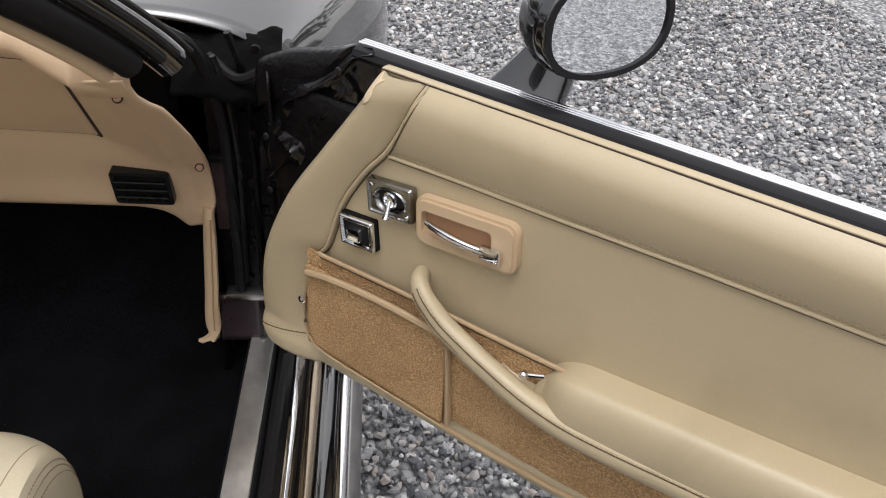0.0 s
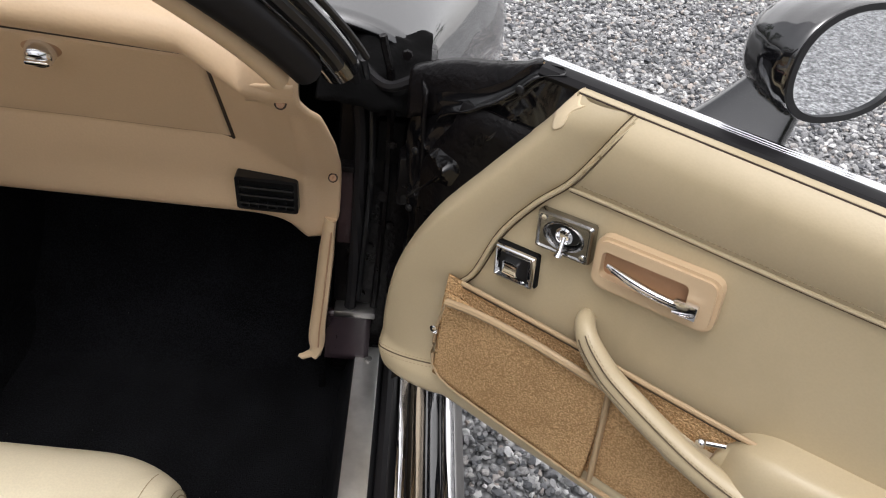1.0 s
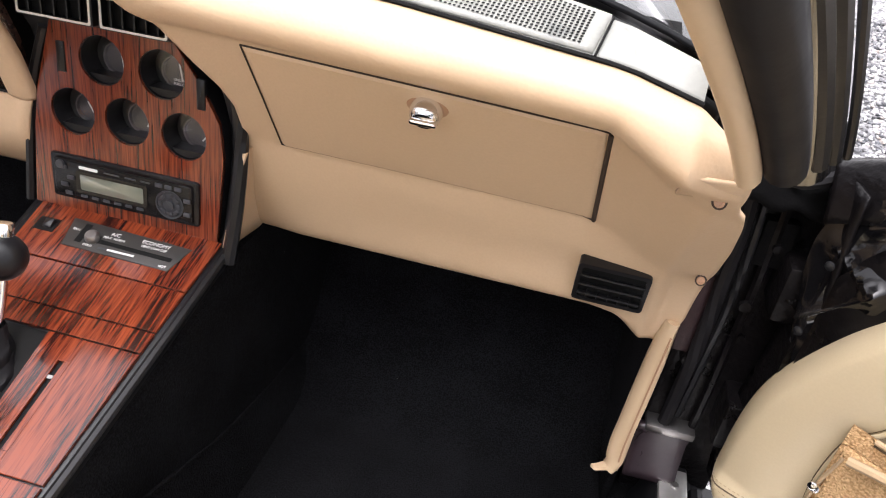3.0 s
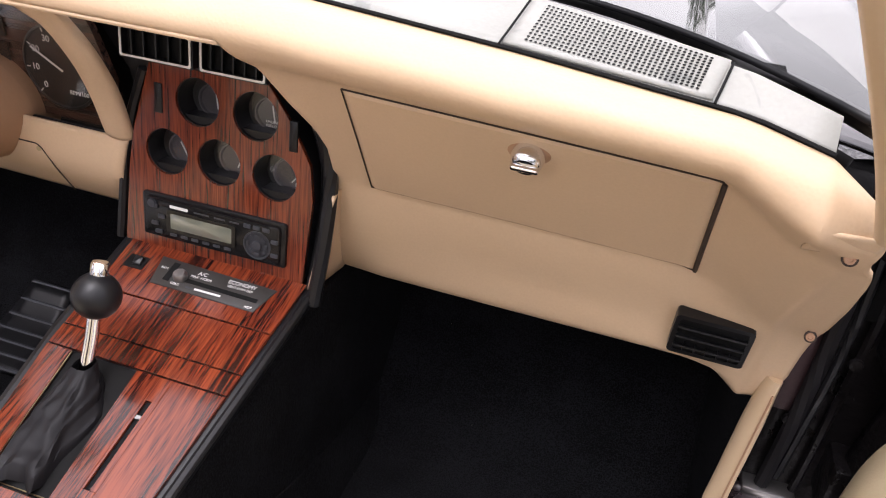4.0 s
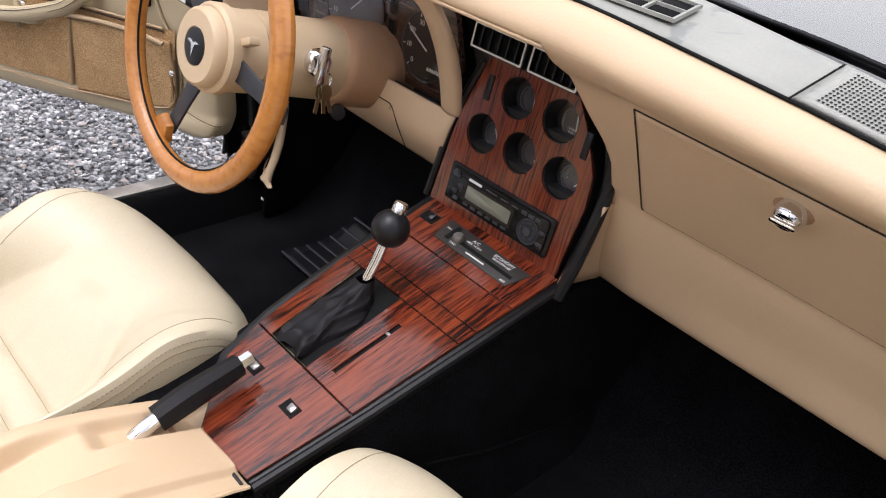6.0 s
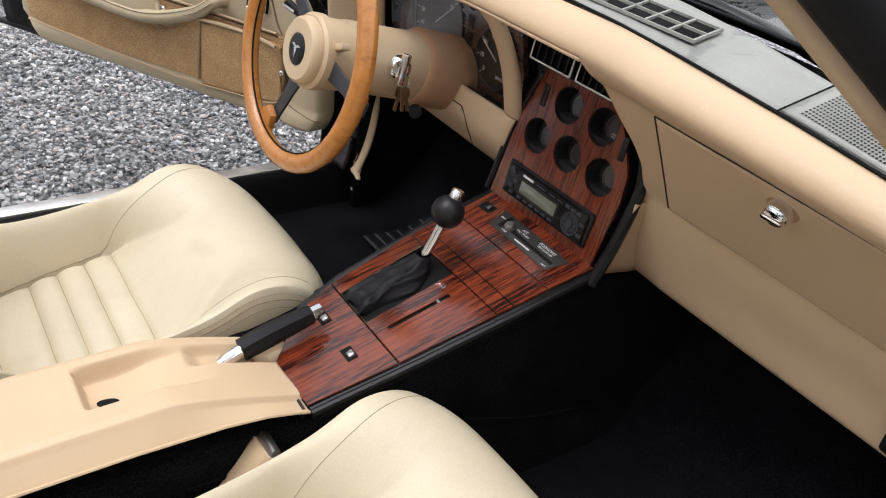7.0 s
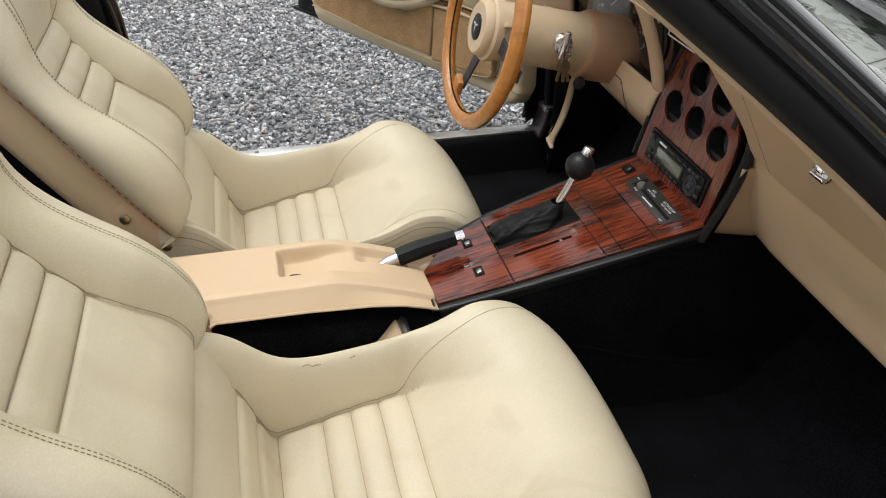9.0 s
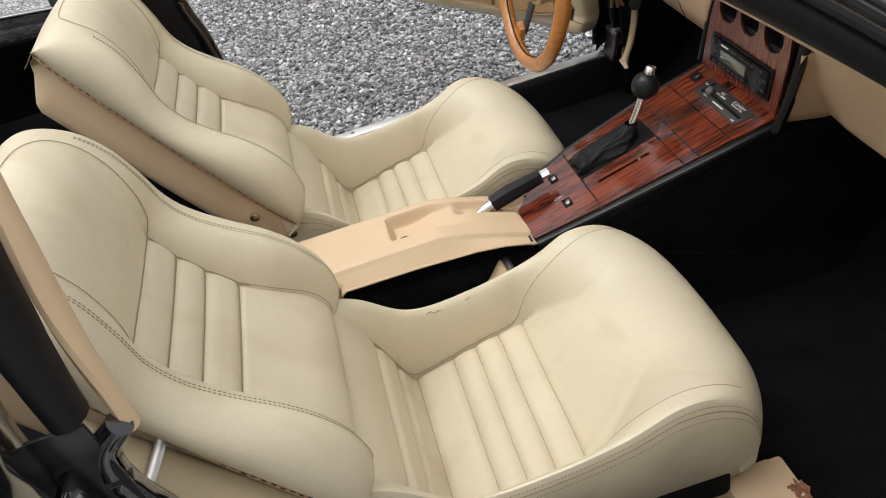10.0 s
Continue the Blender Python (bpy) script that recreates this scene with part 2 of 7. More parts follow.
WHITE_MARK = mat("white_print", (0.7, 0.7, 0.68), 0.6, vary=0.05)
LCD = mat("lcd_grey", (0.13, 0.14, 0.11), 0.15, vary=0.1, coat=1.0)
GLASS = pane_glass("clear_glass", (0.96, 0.98, 0.97))
LENS = pane_glass("dial_lens", (0.95, 0.95, 0.95))
MIRROR = mat("mirror_silver", (0.86, 0.88, 0.9), 0.02, 1.0, vary=0.0, bump=0.0)
BRASS = mat("brass_key", (0.42, 0.34, 0.2), 0.3, 1.0, vary=0.15)
FOAM = mat("bare_foam_edge", (0.66, 0.54, 0.36), 0.9, vary=0.15, scale=30, fine=200, bump=0.4)
FOLIAGE = mat("dark_green_leaves", (0.035, 0.055, 0.022), 0.6, vary=0.5, scale=0.6, fine=6, bump=0.0)
RUST = mat("rusty_bracket", (0.25, 0.11, 0.06), 0.8, vary=0.5, scale=60, fine=200, bump=0.5)


def stone_mat():
    m = bpy.data.materials.new("grey_gravel")
    m.use_nodes = True
    n, l = m.node_tree.nodes, m.node_tree.links
    b = n["Principled BSDF"]
    b.inputs["Roughness"].default_value = 0.75
    geo, ramp = n.new("ShaderNodeNewGeometry"), n.new("ShaderNodeValToRGB")
    e = ramp.color_ramp.elements
    e[0].position, e[0].color = 0.0, (0.09, 0.095, 0.105, 1)
    e[1].position, e[1].color = 1.0, (0.72, 0.71, 0.70, 1)
    for pos, c in ((0.45, (0.258, 0.258, 0.262)), (0.72, (0.43, 0.428, 0.428)), (0.8, (0.43, 0.37, 0.33)), (0.9, (0.54, 0.54, 0.54))):
        e.new(pos).color = (*c, 1)
    l.new(geo.outputs["Random Per Island"], ramp.inputs["Fac"])
    nz = n.new("ShaderNodeTexNoise")
    nz.inputs["Scale"].default_value, nz.inputs["Detail"].default_value = 160, 5
    mix = n.new("ShaderNodeMix")
    mix.data_type, mix.blend_type = "RGBA", "MULTIPLY"
    mix.inputs["Factor"].default_value = 0.6
    r2 = n.new("ShaderNodeValToRGB")
    r2.color_ramp.elements[0].color, r2.color_ramp.elements[1].color = (0.45, 0.45, 0.45, 1), (1.6, 1.6, 1.6, 1)
    l.new(nz.outputs["Fac"], r2.inputs["Fac"])
    l.new(ramp.outputs["Color"], mix.inputs["A"])
    l.new(r2.outputs["Color"], mix.inputs["B"])
    l.new(mix.outputs["Result"], b.inputs["Base Color"])
    bp = n.new("ShaderNodeBump")
    bp.inputs["Strength"].default_value, bp.inputs["Distance"].default_value = 0.4, 0.003
    l.new(nz.outputs["Fac"], bp.inputs["Height"])
    l.new(bp.outputs["Normal"], b.inputs["Normal"])
    return m


def far_gravel_mat():
    """Packed gravel where single stones are too far off: a cell pattern with relief, the shade of the gaps in its
    colour.
    """
    m = bpy.data.materials.new("packed_gravel")
    m.use_nodes = True
    n, l = m.node_tree.nodes, m.node_tree.links
    b = n["Principled BSDF"]
    b.inputs["Roughness"].default_value = 0.9
    co = n.new("ShaderNodeTexCoord")
    v = n.new("ShaderNodeTexVoronoi")
    v.inputs["Scale"].default_value = 48
    l.new(co.outputs["Object"], v.inputs["Vector"])
    ramp = n.new("ShaderNodeValToRGB")
    e = ramp.color_ramp.elements
    e[0].color, e[1].color = (0.10, 0.102, 0.11, 1), (0.78, 0.78, 0.78, 1)
    l.new(v.outputs["Color"], ramp.inputs["Fac"])
    # darkens the colour towards cell edges, as shade between the stones
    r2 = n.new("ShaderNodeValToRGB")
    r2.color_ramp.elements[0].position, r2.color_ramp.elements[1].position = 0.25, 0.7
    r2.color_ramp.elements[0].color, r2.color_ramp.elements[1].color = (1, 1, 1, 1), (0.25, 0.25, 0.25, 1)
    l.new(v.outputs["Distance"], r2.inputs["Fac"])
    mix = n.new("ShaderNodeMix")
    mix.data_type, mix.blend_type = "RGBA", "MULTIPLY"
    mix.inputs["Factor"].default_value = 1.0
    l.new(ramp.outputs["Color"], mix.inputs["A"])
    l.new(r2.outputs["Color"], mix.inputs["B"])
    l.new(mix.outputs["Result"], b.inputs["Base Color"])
    bp = n.new("ShaderNodeBump")
    bp.inputs["Strength"].default_value, bp.inputs["Distance"].default_value = 0.8, 0.012
    bp.invert = True
    l.new(v.outputs["Distance"], bp.inputs["Height"])
    l.new(bp.outputs["Normal"], b.inputs["Normal"])
    return m


STONE, FAR_GRAVEL = stone_mat(), far_gravel_mat()

# ---- shape helpers ----


def thing(name, m=None, label="", category="", group="", kind=""):
    ob = new(name)
    ob.empty_display_size = 0.05
    if m is not None:
        ob.matrix_basis = m
    return tagged(ob, label, category, group, kind)


def part(name, bm, material, parent=None, label="", smooth=True, thick=0.0, sharp=40):
    """Links a bmesh as one mesh object under a thing or a part."""
    bmesh.ops.recalc_face_normals(bm, faces=bm.faces)
    me = bpy.data.meshes.new(name)
    bm.to_mesh(me)
    bm.free()
    me.materials.append(material)
    ob = new(name, me)
    ob.parent = parent
    if label:
        ob["label"] = label
    if smooth:
        me.polygons.foreach_set("use_smooth", [True] * len(me.polygons))
        me.set_sharp_from_angle(angle=radians(sharp))
    if thick:
        mod = ob.modifiers.new("thick", "SOLIDIFY")
        mod.thickness, mod.offset = thick, -1
    return ob


def grid(fn, nu, nv, wrap_u=False):
    """A surface fn(a, b) -> (x, y, z), a and b from 0 to 1."""
    bm = bmesh.new()
    rows = [[bm.verts.new(fn(i / (nu if wrap_u else nu - 1), j / (nv - 1))) for i in range(nu)] for j in range(nv)]
    for j in range(nv - 1):
        for i in range(nu if wrap_u else nu - 1):
            k = (i + 1) % nu
            bm.faces.new((rows[j][i], rows[j][k], rows[j + 1][k], rows[j + 1][i]))
    return bm


def spline(points, n):
    """n points along a smooth curve through the given ones, by length."""
    p = np.array(points, float)
    p = np.vstack([2 * p[0] - p[1], p, 2 * p[-1] - p[-2]])
    out = []
    for k in range(1, len(p) - 2):
        a, b, c, d = p[k - 1 : k + 3]
        for t in np.linspace(0, 1, 24, endpoint=False):
            out.append(0.5 * (2 * b + (c - a) * t + (2 * a - 5 * b + 4 * c - d) * t * t + (3 * b - a - 3 * c + d) * t**3))
    out.append(p[-2])
    return resample(out, n)


def resample(points, n):
    p = np.array(points, float)
    s = np.r_[0, np.cumsum(np.linalg.norm(np.diff(p, axis=0), axis=1))]
    t = np.linspace(0, s[-1], n)
    return np.stack([np.interp(t, s, p[:, k]) for k in range(p.shape[1])], 1)


def tube(points, radius, sides=8, flat=1.0, caps=True, up=(0, 0, 1)):
    """A round bar along points; radius: a number or one for each point; flat: height over width."""
    p = np.array(points, float)
    r = np.full(len(p), radius) if np.isscalar(radius) else np.interp(np.linspace(0, 1, len(p)), np.linspace(0, 1, len(radius)), radius)
    bm = bmesh.new()
    rings = []
    for k in range(len(p)):
        d = Vector(p[min(k + 1, len(p) - 1)] - p[max(k - 1, 0)]).normalized()
        side = d.cross(Vector(up))
        if side.length < 1e-3:
            side = d.cross(Vector((1, 0, 0)))
        side.normalize()
        top = side.cross(d)
        rings.append([bm.verts.new(Vector(p[k]) + float(r[k]) * (math.cos(a) * side + flat * math.sin(a) * top)) for a in np.linspace(0, 2 * math.pi, sides, endpoint=False)])
    for a, b in zip(rings, rings[1:]):
        for i in range(sides):
            bm.faces.new((a[i], a[(i + 1) % sides], b[(i + 1) % sides], b[i]))
    if caps:
        bm.faces.new(rings[0][::-1])
        bm.faces.new(rings[-1])
    return bm


def lathe(profile, sides=32, m=None, caps=True):
    """profile: (radius, height) pairs, turned round z, then moved by m."""
    bm = bmesh.new()
    rings = []
    for r, h in profile:
        rings.append([bm.verts.new((r * math.cos(a), r * math.sin(a), h)) for a in np.linspace(0, 2 * math.pi, sides, endpoint=False)])
    for a, b in zip(rings, rings[1:]):
        for i in range(sides):
            bm.faces.new((a[i], a[(i + 1) % sides], b[(i + 1) % sides], b[i]))
    if caps:
        bm.faces.new(rings[0][::-1])
        bm.faces.new(rings[-1])
    if m is not None:
        bmesh.ops.transform(bm, matrix=m, verts=bm.verts)
    return bm


def slab(outline, depth, m=None, bevel=0.0, seg=2):
    """A plate: the outline in x and y, from z = 0 down to -depth, its edges rounded, moved by m."""
    bm = bmesh.new()
    top = [bm.verts.new((x, y, 0)) for x, y in outline]
    f = bm.faces.new(top)
    if f.normal.z < 0:
        f.normal_flip()
    got = bmesh.ops.extrude_face_region(bm, geom=[f])
    bmesh.ops.translate(bm, vec=(0, 0, -depth), verts=[v for v in got["geom"] if isinstance(v, bmesh.types.BMVert)])
    bmesh.ops.recalc_face_normals(bm, faces=bm.faces)
    if bevel:
        edges = [e for e in bm.edges if all(abs(v.co.z) < 1e-7 for v in e.verts)]
        bmesh.ops.bevel(bm, geom=edges, offset=bevel, segments=seg, affect="EDGES", profile=0.5)
    if m is not None:
        bmesh.ops.transform(bm, matrix=m, verts=bm.verts)
    return bm


def rrect(w, h, r, n=4):
    """A rounded rectangle round the origin."""
    out = []
    for cx, cy, a0 in ((w / 2 - r, h / 2 - r, 0), (-w / 2 + r, h / 2 - r, 90), (-w / 2 + r, -h / 2 + r, 180), (w / 2 - r, -h / 2 + r, 270)):
        for k in range(n + 1):
            a = radians(a0 + 90 * k / n)
            out.append((cx + r * math.cos(a), cy + r * math.sin(a)))
    return out


def frame_slab(outer, inner, depth, m=None):
    """A frame between two outlines of the same count, from z = 0 to -depth."""
    bm = bmesh.new()
    n = len(outer)
    a = [bm.verts.new((x, y, 0)) for x, y in outer]
    b = [bm.verts.new((x, y, 0)) for x, y in inner]
    c = [bm.verts.new((x, y, -depth)) for x, y in inner]
    d = [bm.verts.new((x, y, -depth)) for x, y in outer]
    for p, q in ((a, b), (b, c), (c, d), (d, a)):
        for i in range(n):
            bm.faces.new((p[i], p[(i + 1) % n], q[(i + 1) % n], q[i]))
    if m is not None:
        bmesh.ops.transform(bm, matrix=m, verts=bm.verts)
    return bm


def rings(loops, m=None, cap=False):
    """A surface through closed outlines of the same count, each (outline, z)."""
    bm = bmesh.new()
    rows = [[bm.verts.new((x, y, z)) for x, y in o] for o, z in loops]
    for p, q in zip(rows, rows[1:]):
        for i in range(len(p)):
            bm.faces.new((p[i], p[(i + 1) % len(p)], q[(i + 1) % len(p)], q[i]))
    if cap:
        bm.faces.new(rows[-1])
    if m is not None:
        bmesh.ops.transform(bm, matrix=m, verts=bm.verts)
    return bm


def box(x0, x1, y0, y1, z0, z1, bevel=0.0, m=None, seg=2):
    bm = bmesh.new()
    bmesh.ops.create_cube(bm, size=1)
    for v in bm.verts:
        v.co = ((x0 + x1) / 2 + v.co.x * (x1 - x0), (y0 + y1) / 2 + v.co.y * (y1 - y0), (z0 + z1) / 2 + v.co.z * (z1 - z0))
    if bevel:
        bmesh.ops.bevel(bm, geom=list(bm.edges), offset=bevel, segments=seg, affect="EDGES", profile=0.5)
    if m is not None:
        bmesh.ops.transform(bm, matrix=m, verts=bm.verts)
    return bm


def join(*bms):
    """One bmesh of several."""
    out = bmesh.new()
    for bm in bms:
        me = bpy.data.meshes.new("tmp")
        bm.to_mesh(me)
        bm.free()
        out.from_mesh(me)
        bpy.data.meshes.remove(me)
    return out


def basis(origin, xa, ya, za):
    """A pose from an origin and three axes."""
    m = Matrix((xa, ya, za)).transposed().to_4x4()
    m.translation = origin
    return m


def smoothstep(a, b, x):
    t = min(1, max(0, (x - a) / (b - a)))
    return t * t * (3 - 2 * t)


def dashes(points, length=0.0032, gap=0.0022, radius=0.00042):
    """Stitches along a line: short threads, one after another."""
    p = np.array(points, float)
    total = np.linalg.norm(np.diff(p, axis=0), axis=1).sum()
    q = resample(p, max(3, int(total / (length + gap)) * 2 + 1))
    bm = bmesh.new()
    for k in range(0, len(q) - 1, 2):
        d = Vector(q[k + 1] - q[k])
        if d.length < 1e-6:
            continue
        d.normalize()
        s = d.cross(Vector((0.3, 0.2, 0.93))).normalized() * radius
        t = d.cross(s).normalized() * radius
        a, b = Vector(q[k]), Vector(q[k]) + d * length
        vs = [[bm.verts.new(c + o) for o in (s, t, -s, -t)] for c in (a, b)]
        for i in range(4):
            bm.faces.new((vs[0][i], vs[0][(i + 1) % 4], vs[1][(i + 1) % 4], vs[1][i]))
    return bm


def letters(text, size, m, material, parent, name="lettering", depth=0.0003):
    cu = bpy.data.curves.new(name, "FONT")
    cu.body, cu.size, cu.extrude, cu.align_x, cu.align_y = text, size, depth, "CENTER", "CENTER"
    ob = bpy.data.objects.new("tmp", cu)
    scene.collection.objects.link(ob)
    me = bpy.data.meshes.new_from_object(ob.evaluated_get(bpy.context.evaluated_depsgraph_get()))
    bpy.data.objects.remove(ob)
    me.materials.clear()
    me.materials.append(material)
    me.transform(m)
    out = new(name, me)
    out.parent = parent
    return out

# ---- ground ----


def build_ground():
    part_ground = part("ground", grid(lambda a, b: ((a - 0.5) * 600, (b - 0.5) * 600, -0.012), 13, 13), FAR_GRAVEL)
    tagged(part_ground, "packed grey crushed-stone gravel yard", "ground", kind="structure")
    rng = np.random.default_rng(5)
    forms = []
    for k in range(8):
        bm = bmesh.new()
        bmesh.ops.create_icosphere(bm, subdivisions=1, radius=1)
        v = np.array([x.co[:] for x in bm.verts])
        v *= rng.uniform(0.7, 1.15, (len(v), 1))
        for _ in range(4):
            d = rng.normal(size=3)
            d /= np.linalg.norm(d)
            far = v @ d
            v -= np.maximum(far - 0.55, 0)[:, None] * d
        forms.append((v * rng.uniform(0.55, 1.3, 3), np.array([[x.index for x in f.verts] for f in bm.faces])))
        bm.free()
    # stretches of the yard: x, y, stones a square metre, size
    for x0, x1, y0, y1, dens, size, name in ((0.8, 2.0, 0.4, 2.2, 6800, 0.0088, "gravel"), (0.9, 3.6, 2.2, 5.2, 2600, 0.0125, "gravel"), (2.0, 3.6, 0.2, 2.2, 3300, 0.0115, "gravel"), (-3.6, -0.8, -0.9, 2.4, 5400, 0.0090, "gravel"), (-6.0, -3.6, -1.2, 2.6, 2600, 0.0128, "gravel")):
        n = int((x1 - x0) * (y1 - y0) * dens)
        size = size * np.exp(rng.normal(0, 0.28, n))
        at = np.stack([rng.uniform(x0, x1, n), rng.uniform(y0, y1, n), rng.uniform(-0.012, 0.006, n)], 1)
        kind = rng.integers(0, len(forms), n)
        q = rng.normal(size=(n, 4))
        q /= np.linalg.norm(q, axis=1, keepdims=True)
        w, x, y, z = q.T
        rot = np.stack([1 - 2 * (y * y + z * z), 2 * (x * y - z * w), 2 * (x * z + y * w), 2 * (x * y + z * w), 1 - 2 * (x * x + z * z), 2 * (y * z - x * w), 2 * (x * z - y * w), 2 * (y * z + x * w), 1 - 2 * (x * x + y * y)], 1).reshape(-1, 3, 3)
        allv, allf, base = [], [], 0
        for k, (v, f) in enumerate(forms):
            pick = np.where(kind == k)[0]
            vv = np.einsum("nij,vj->nvi", rot[pick], v) * size[pick][:, None, None]
            vv[..., 2] *= 0.75
            vv += at[pick][:, None]
            allv.append(vv.reshape(-1, 3))
            allf.append((f[None] + (np.arange(len(pick)) * len(v))[:, None, None]).reshape(-1, 3) + base)
            base += len(pick) * len(v)
        me = bpy.data.meshes.new(name)
        verts, faces = np.vstack(allv), np.vstack(allf)
        me.vertices.add(len(verts))
        me.vertices.foreach_set("co", verts.ravel())
        me.loops.add(faces.size)
        me.loops.foreach_set("vertex_index", faces.ravel())
        me.polygons.add(len(faces))
        me.polygons.foreach_set("loop_start", np.arange(0, faces.size, 3))
        me.update(calc_edges=True)
        me.shade_flat()
        me.materials.append(STONE)
        tagged(new(name, me), "loose angular grey and white crushed gravel stones", "gravel", kind="stuff")


def build_trees():
    """A broken line of trees far round the yard, seen in the paint and the glass."""
    rng = np.random.default_rng(11)
    verts, faces = [], []
    for k in range(28):
        ang = rng.uniform(0, 2 * math.pi)
        far, high = rng.uniform(28, 45), rng.uniform(6.5, 11)
        cx, cy = far * math.cos(ang), far * math.sin(ang)
        n = 260
        lobes = rng.normal(0, 1, (7, 3)) * (1.3, 1.3, 1.6) + (0, 0, high * 0.62)
        c = lobes[rng.integers(0, 7, n)] + rng.normal(0, 0.75, (n, 3))
        u = rng.normal(size=(n, 3))
        v = np.cross(u, rng.normal(size=(n, 3)))
        u *= (rng.uniform(0.25, 0.55, n) / np.linalg.norm(u, axis=1))[:, None]
        v *= (rng.uniform(0.2, 0.45, n) / np.linalg.norm(v, axis=1))[:, None]
        base = len(verts)
        for q in np.stack([c - u, c + v, c + u, c - v], 1).reshape(-1, 3) + (cx, cy, 0):
            verts.append(q)
        faces += [(base + 4 * i, base + 4 * i + 1, base + 4 * i + 2, base + 4 * i + 3) for i in range(n)]
        base = len(verts)
        for z, r in ((-0.05, 0.28), (high * 0.35, 0.18), (high * 0.75, 0.06)):
            verts += [(cx + r * math.cos(t), cy + r * math.sin(t), z) for t in np.linspace(0, 2 * math.pi, 6, endpoint=False)]
        faces += [(base + 6 * r + i, base + 6 * r + (i + 1) % 6, base + 6 * r + 6 + (i + 1) % 6, base + 6 * r + 6 + i) for r in (0, 1) for i in range(6)]
    me = bpy.data.meshes.new("far_trees")
    me.from_pydata([tuple(map(float, q)) for q in verts], [], faces)
    me.materials.append(FOLIAGE)
    tagged(new("far_trees", me), "broken line of dark green leafy trees behind the yard", "trees", kind="stuff")


# ---- seats ----
BACK_UP, BACK_OUT = np.array([0, -0.545, 0.839]), np.array([0, 0.839, 0.545])


def eased(rows, pairs):
    """Values along a line (position 0 to 1, value), smoothed."""
    soft = np.exp(-(np.linspace(-2, 2, 41) ** 2))
    v = np.interp(np.linspace(0, 1, rows), *zip(*pairs))
    return np.convolve(np.pad(v, 20, mode="edge"), soft / soft.sum(), mode="valid")


def padded(line, crest, edge, half, seams, side=1, insert=0.70, front_round=0.0, depth=0.0046, puff=0.004, crown=0.0, flare=0.0, peak=0.88, tuck=0.0, under=0.0):
    """A padded panel swept along a centre line of (y, z): it rises to the bolsters' crests and falls to the edges, with sunken seams.
    crest, edge: the curves of the crest and the outer edge, half: the half width, at each point of the line."""
    rows = len(line)
    nrm = np.gradient(line, axis=0)
    nrm = np.stack([nrm[:, 1], -nrm[:, 0]], 1) * side
    nrm /= np.linalg.norm(nrm, axis=1, keepdims=True)
    total = np.linalg.norm(np.diff(line, axis=0), axis=1).sum()
    table = np.column_stack([line, nrm, crest, edge, half])
    sm = np.array(seams)

    def at(a, b):
        k = min(max(b, 0.0), 1.0) * (rows - 1)
        i = min(rows - 2, int(k))
        y, z, ny, nz, cy, cz, ey, ez, w = table[i] * (1 - k + i) + table[i + 1] * (k - i)
        t = 2 * a - 1
        m = abs(t)
        ins = insert + flare * smoothstep(sm.min() - 0.01, 0.06, b)
        ease = smoothstep(sm.min() + 0.02, sm.min() - 0.20, b) if front_round else 0.0
        ins -= 0.40 * ease
        up = math.sin(min(1.0, max(0.0, (m - ins) / (0.84 - ins))) * math.pi / 2) ** (0.8 + 0.9 * ease)
        up += (1 - up) * 0.42 * ease
        out = max(0.0, (m - 0.84) / 0.16)
        turn = math.pi / 2 + tuck
        over = (1 - math.cos(out * turn)) / (1 - math.cos(turn))
        s = math.copysign(w * (m * peak / 0.84 if m < 0.84 else peak + (1 - peak) * math.sin(out * turn) - under * over ** 2), t)
        d = np.abs(sm - b) * total
        near = d.min()
        inside = 1 - smoothstep(ins - 0.03, ins + 0.02, m)
        lift = crown * (1 - m * m) - depth * math.exp(-((near / 0.0036) ** 2)) * inside
        lift += puff * min(1, near / 0.016) * inside if sm.min() < b < sm.max() else 0
        lift -= depth * 1.2 * math.exp(-(((m - ins) * w / 0.005) ** 2)) * (smoothstep(sm.min() - 0.05, sm.min() + 0.01, b) * (1 - smoothstep(sm.max(), sm.max() + 0.04, b)) + (0.6 * (1 - smoothstep(sm.min() - 0.05, sm.min() + 0.01, b)) if flare else 0.0))
        y, z = y + (cy - y) * up, z + (cz - z) * up
        y, z = y + (ey - y) * over + ny * lift, z + (ez - z) * over + nz * lift
        if front_round and y > 0.42:
            y -= front_round * s**4 * smoothstep(0.42, 0.56, y)
        wob = 0.0013 * noise.noise(Vector((s * 9, y * 11, z * 9)))
        return (s + wob, y + wob, z + wob)

    return at


def where(line, y, z):
    """The position along a line nearest to (y, z)."""
    s = np.r_[0, np.cumsum(np.linalg.norm(np.diff(line, axis=0), axis=1))]
    return s[np.argmin(np.linalg.norm(line - (y, z), axis=1))] / s[-1]


CUSHION = [(0.615, 0.335), (0.652, 0.380), (0.664, 0.428), (0.646, 0.477), (0.602, 0.500), (0.545, 0.498), (0.48, 0.471), (0.42, 0.439), (0.379, 0.419), (0.337, 0.410), (0.295, 0.402), (0.25, 0.390), (0.20, 0.377), (0.172, 0.380), (0.156, 0.425), (0.14, 0.475), (0.12, 0.535), (0.098, 0.572), (0.07, 0.588), (0.04, 0.58)]
BACK = [(0.424, 0.345), (0.430, 0.382), (0.452, 0.404), (0.50, 0.409), (0.56, 0.396), (0.602, 0.386), (0.65, 0.382), (0.70, 0.383), (0.748, 0.392), (0.79, 0.420), (0.84, 0.440), (0.885, 0.445), (0.922, 0.428), (0.938, 0.392), (0.934, 0.345)]


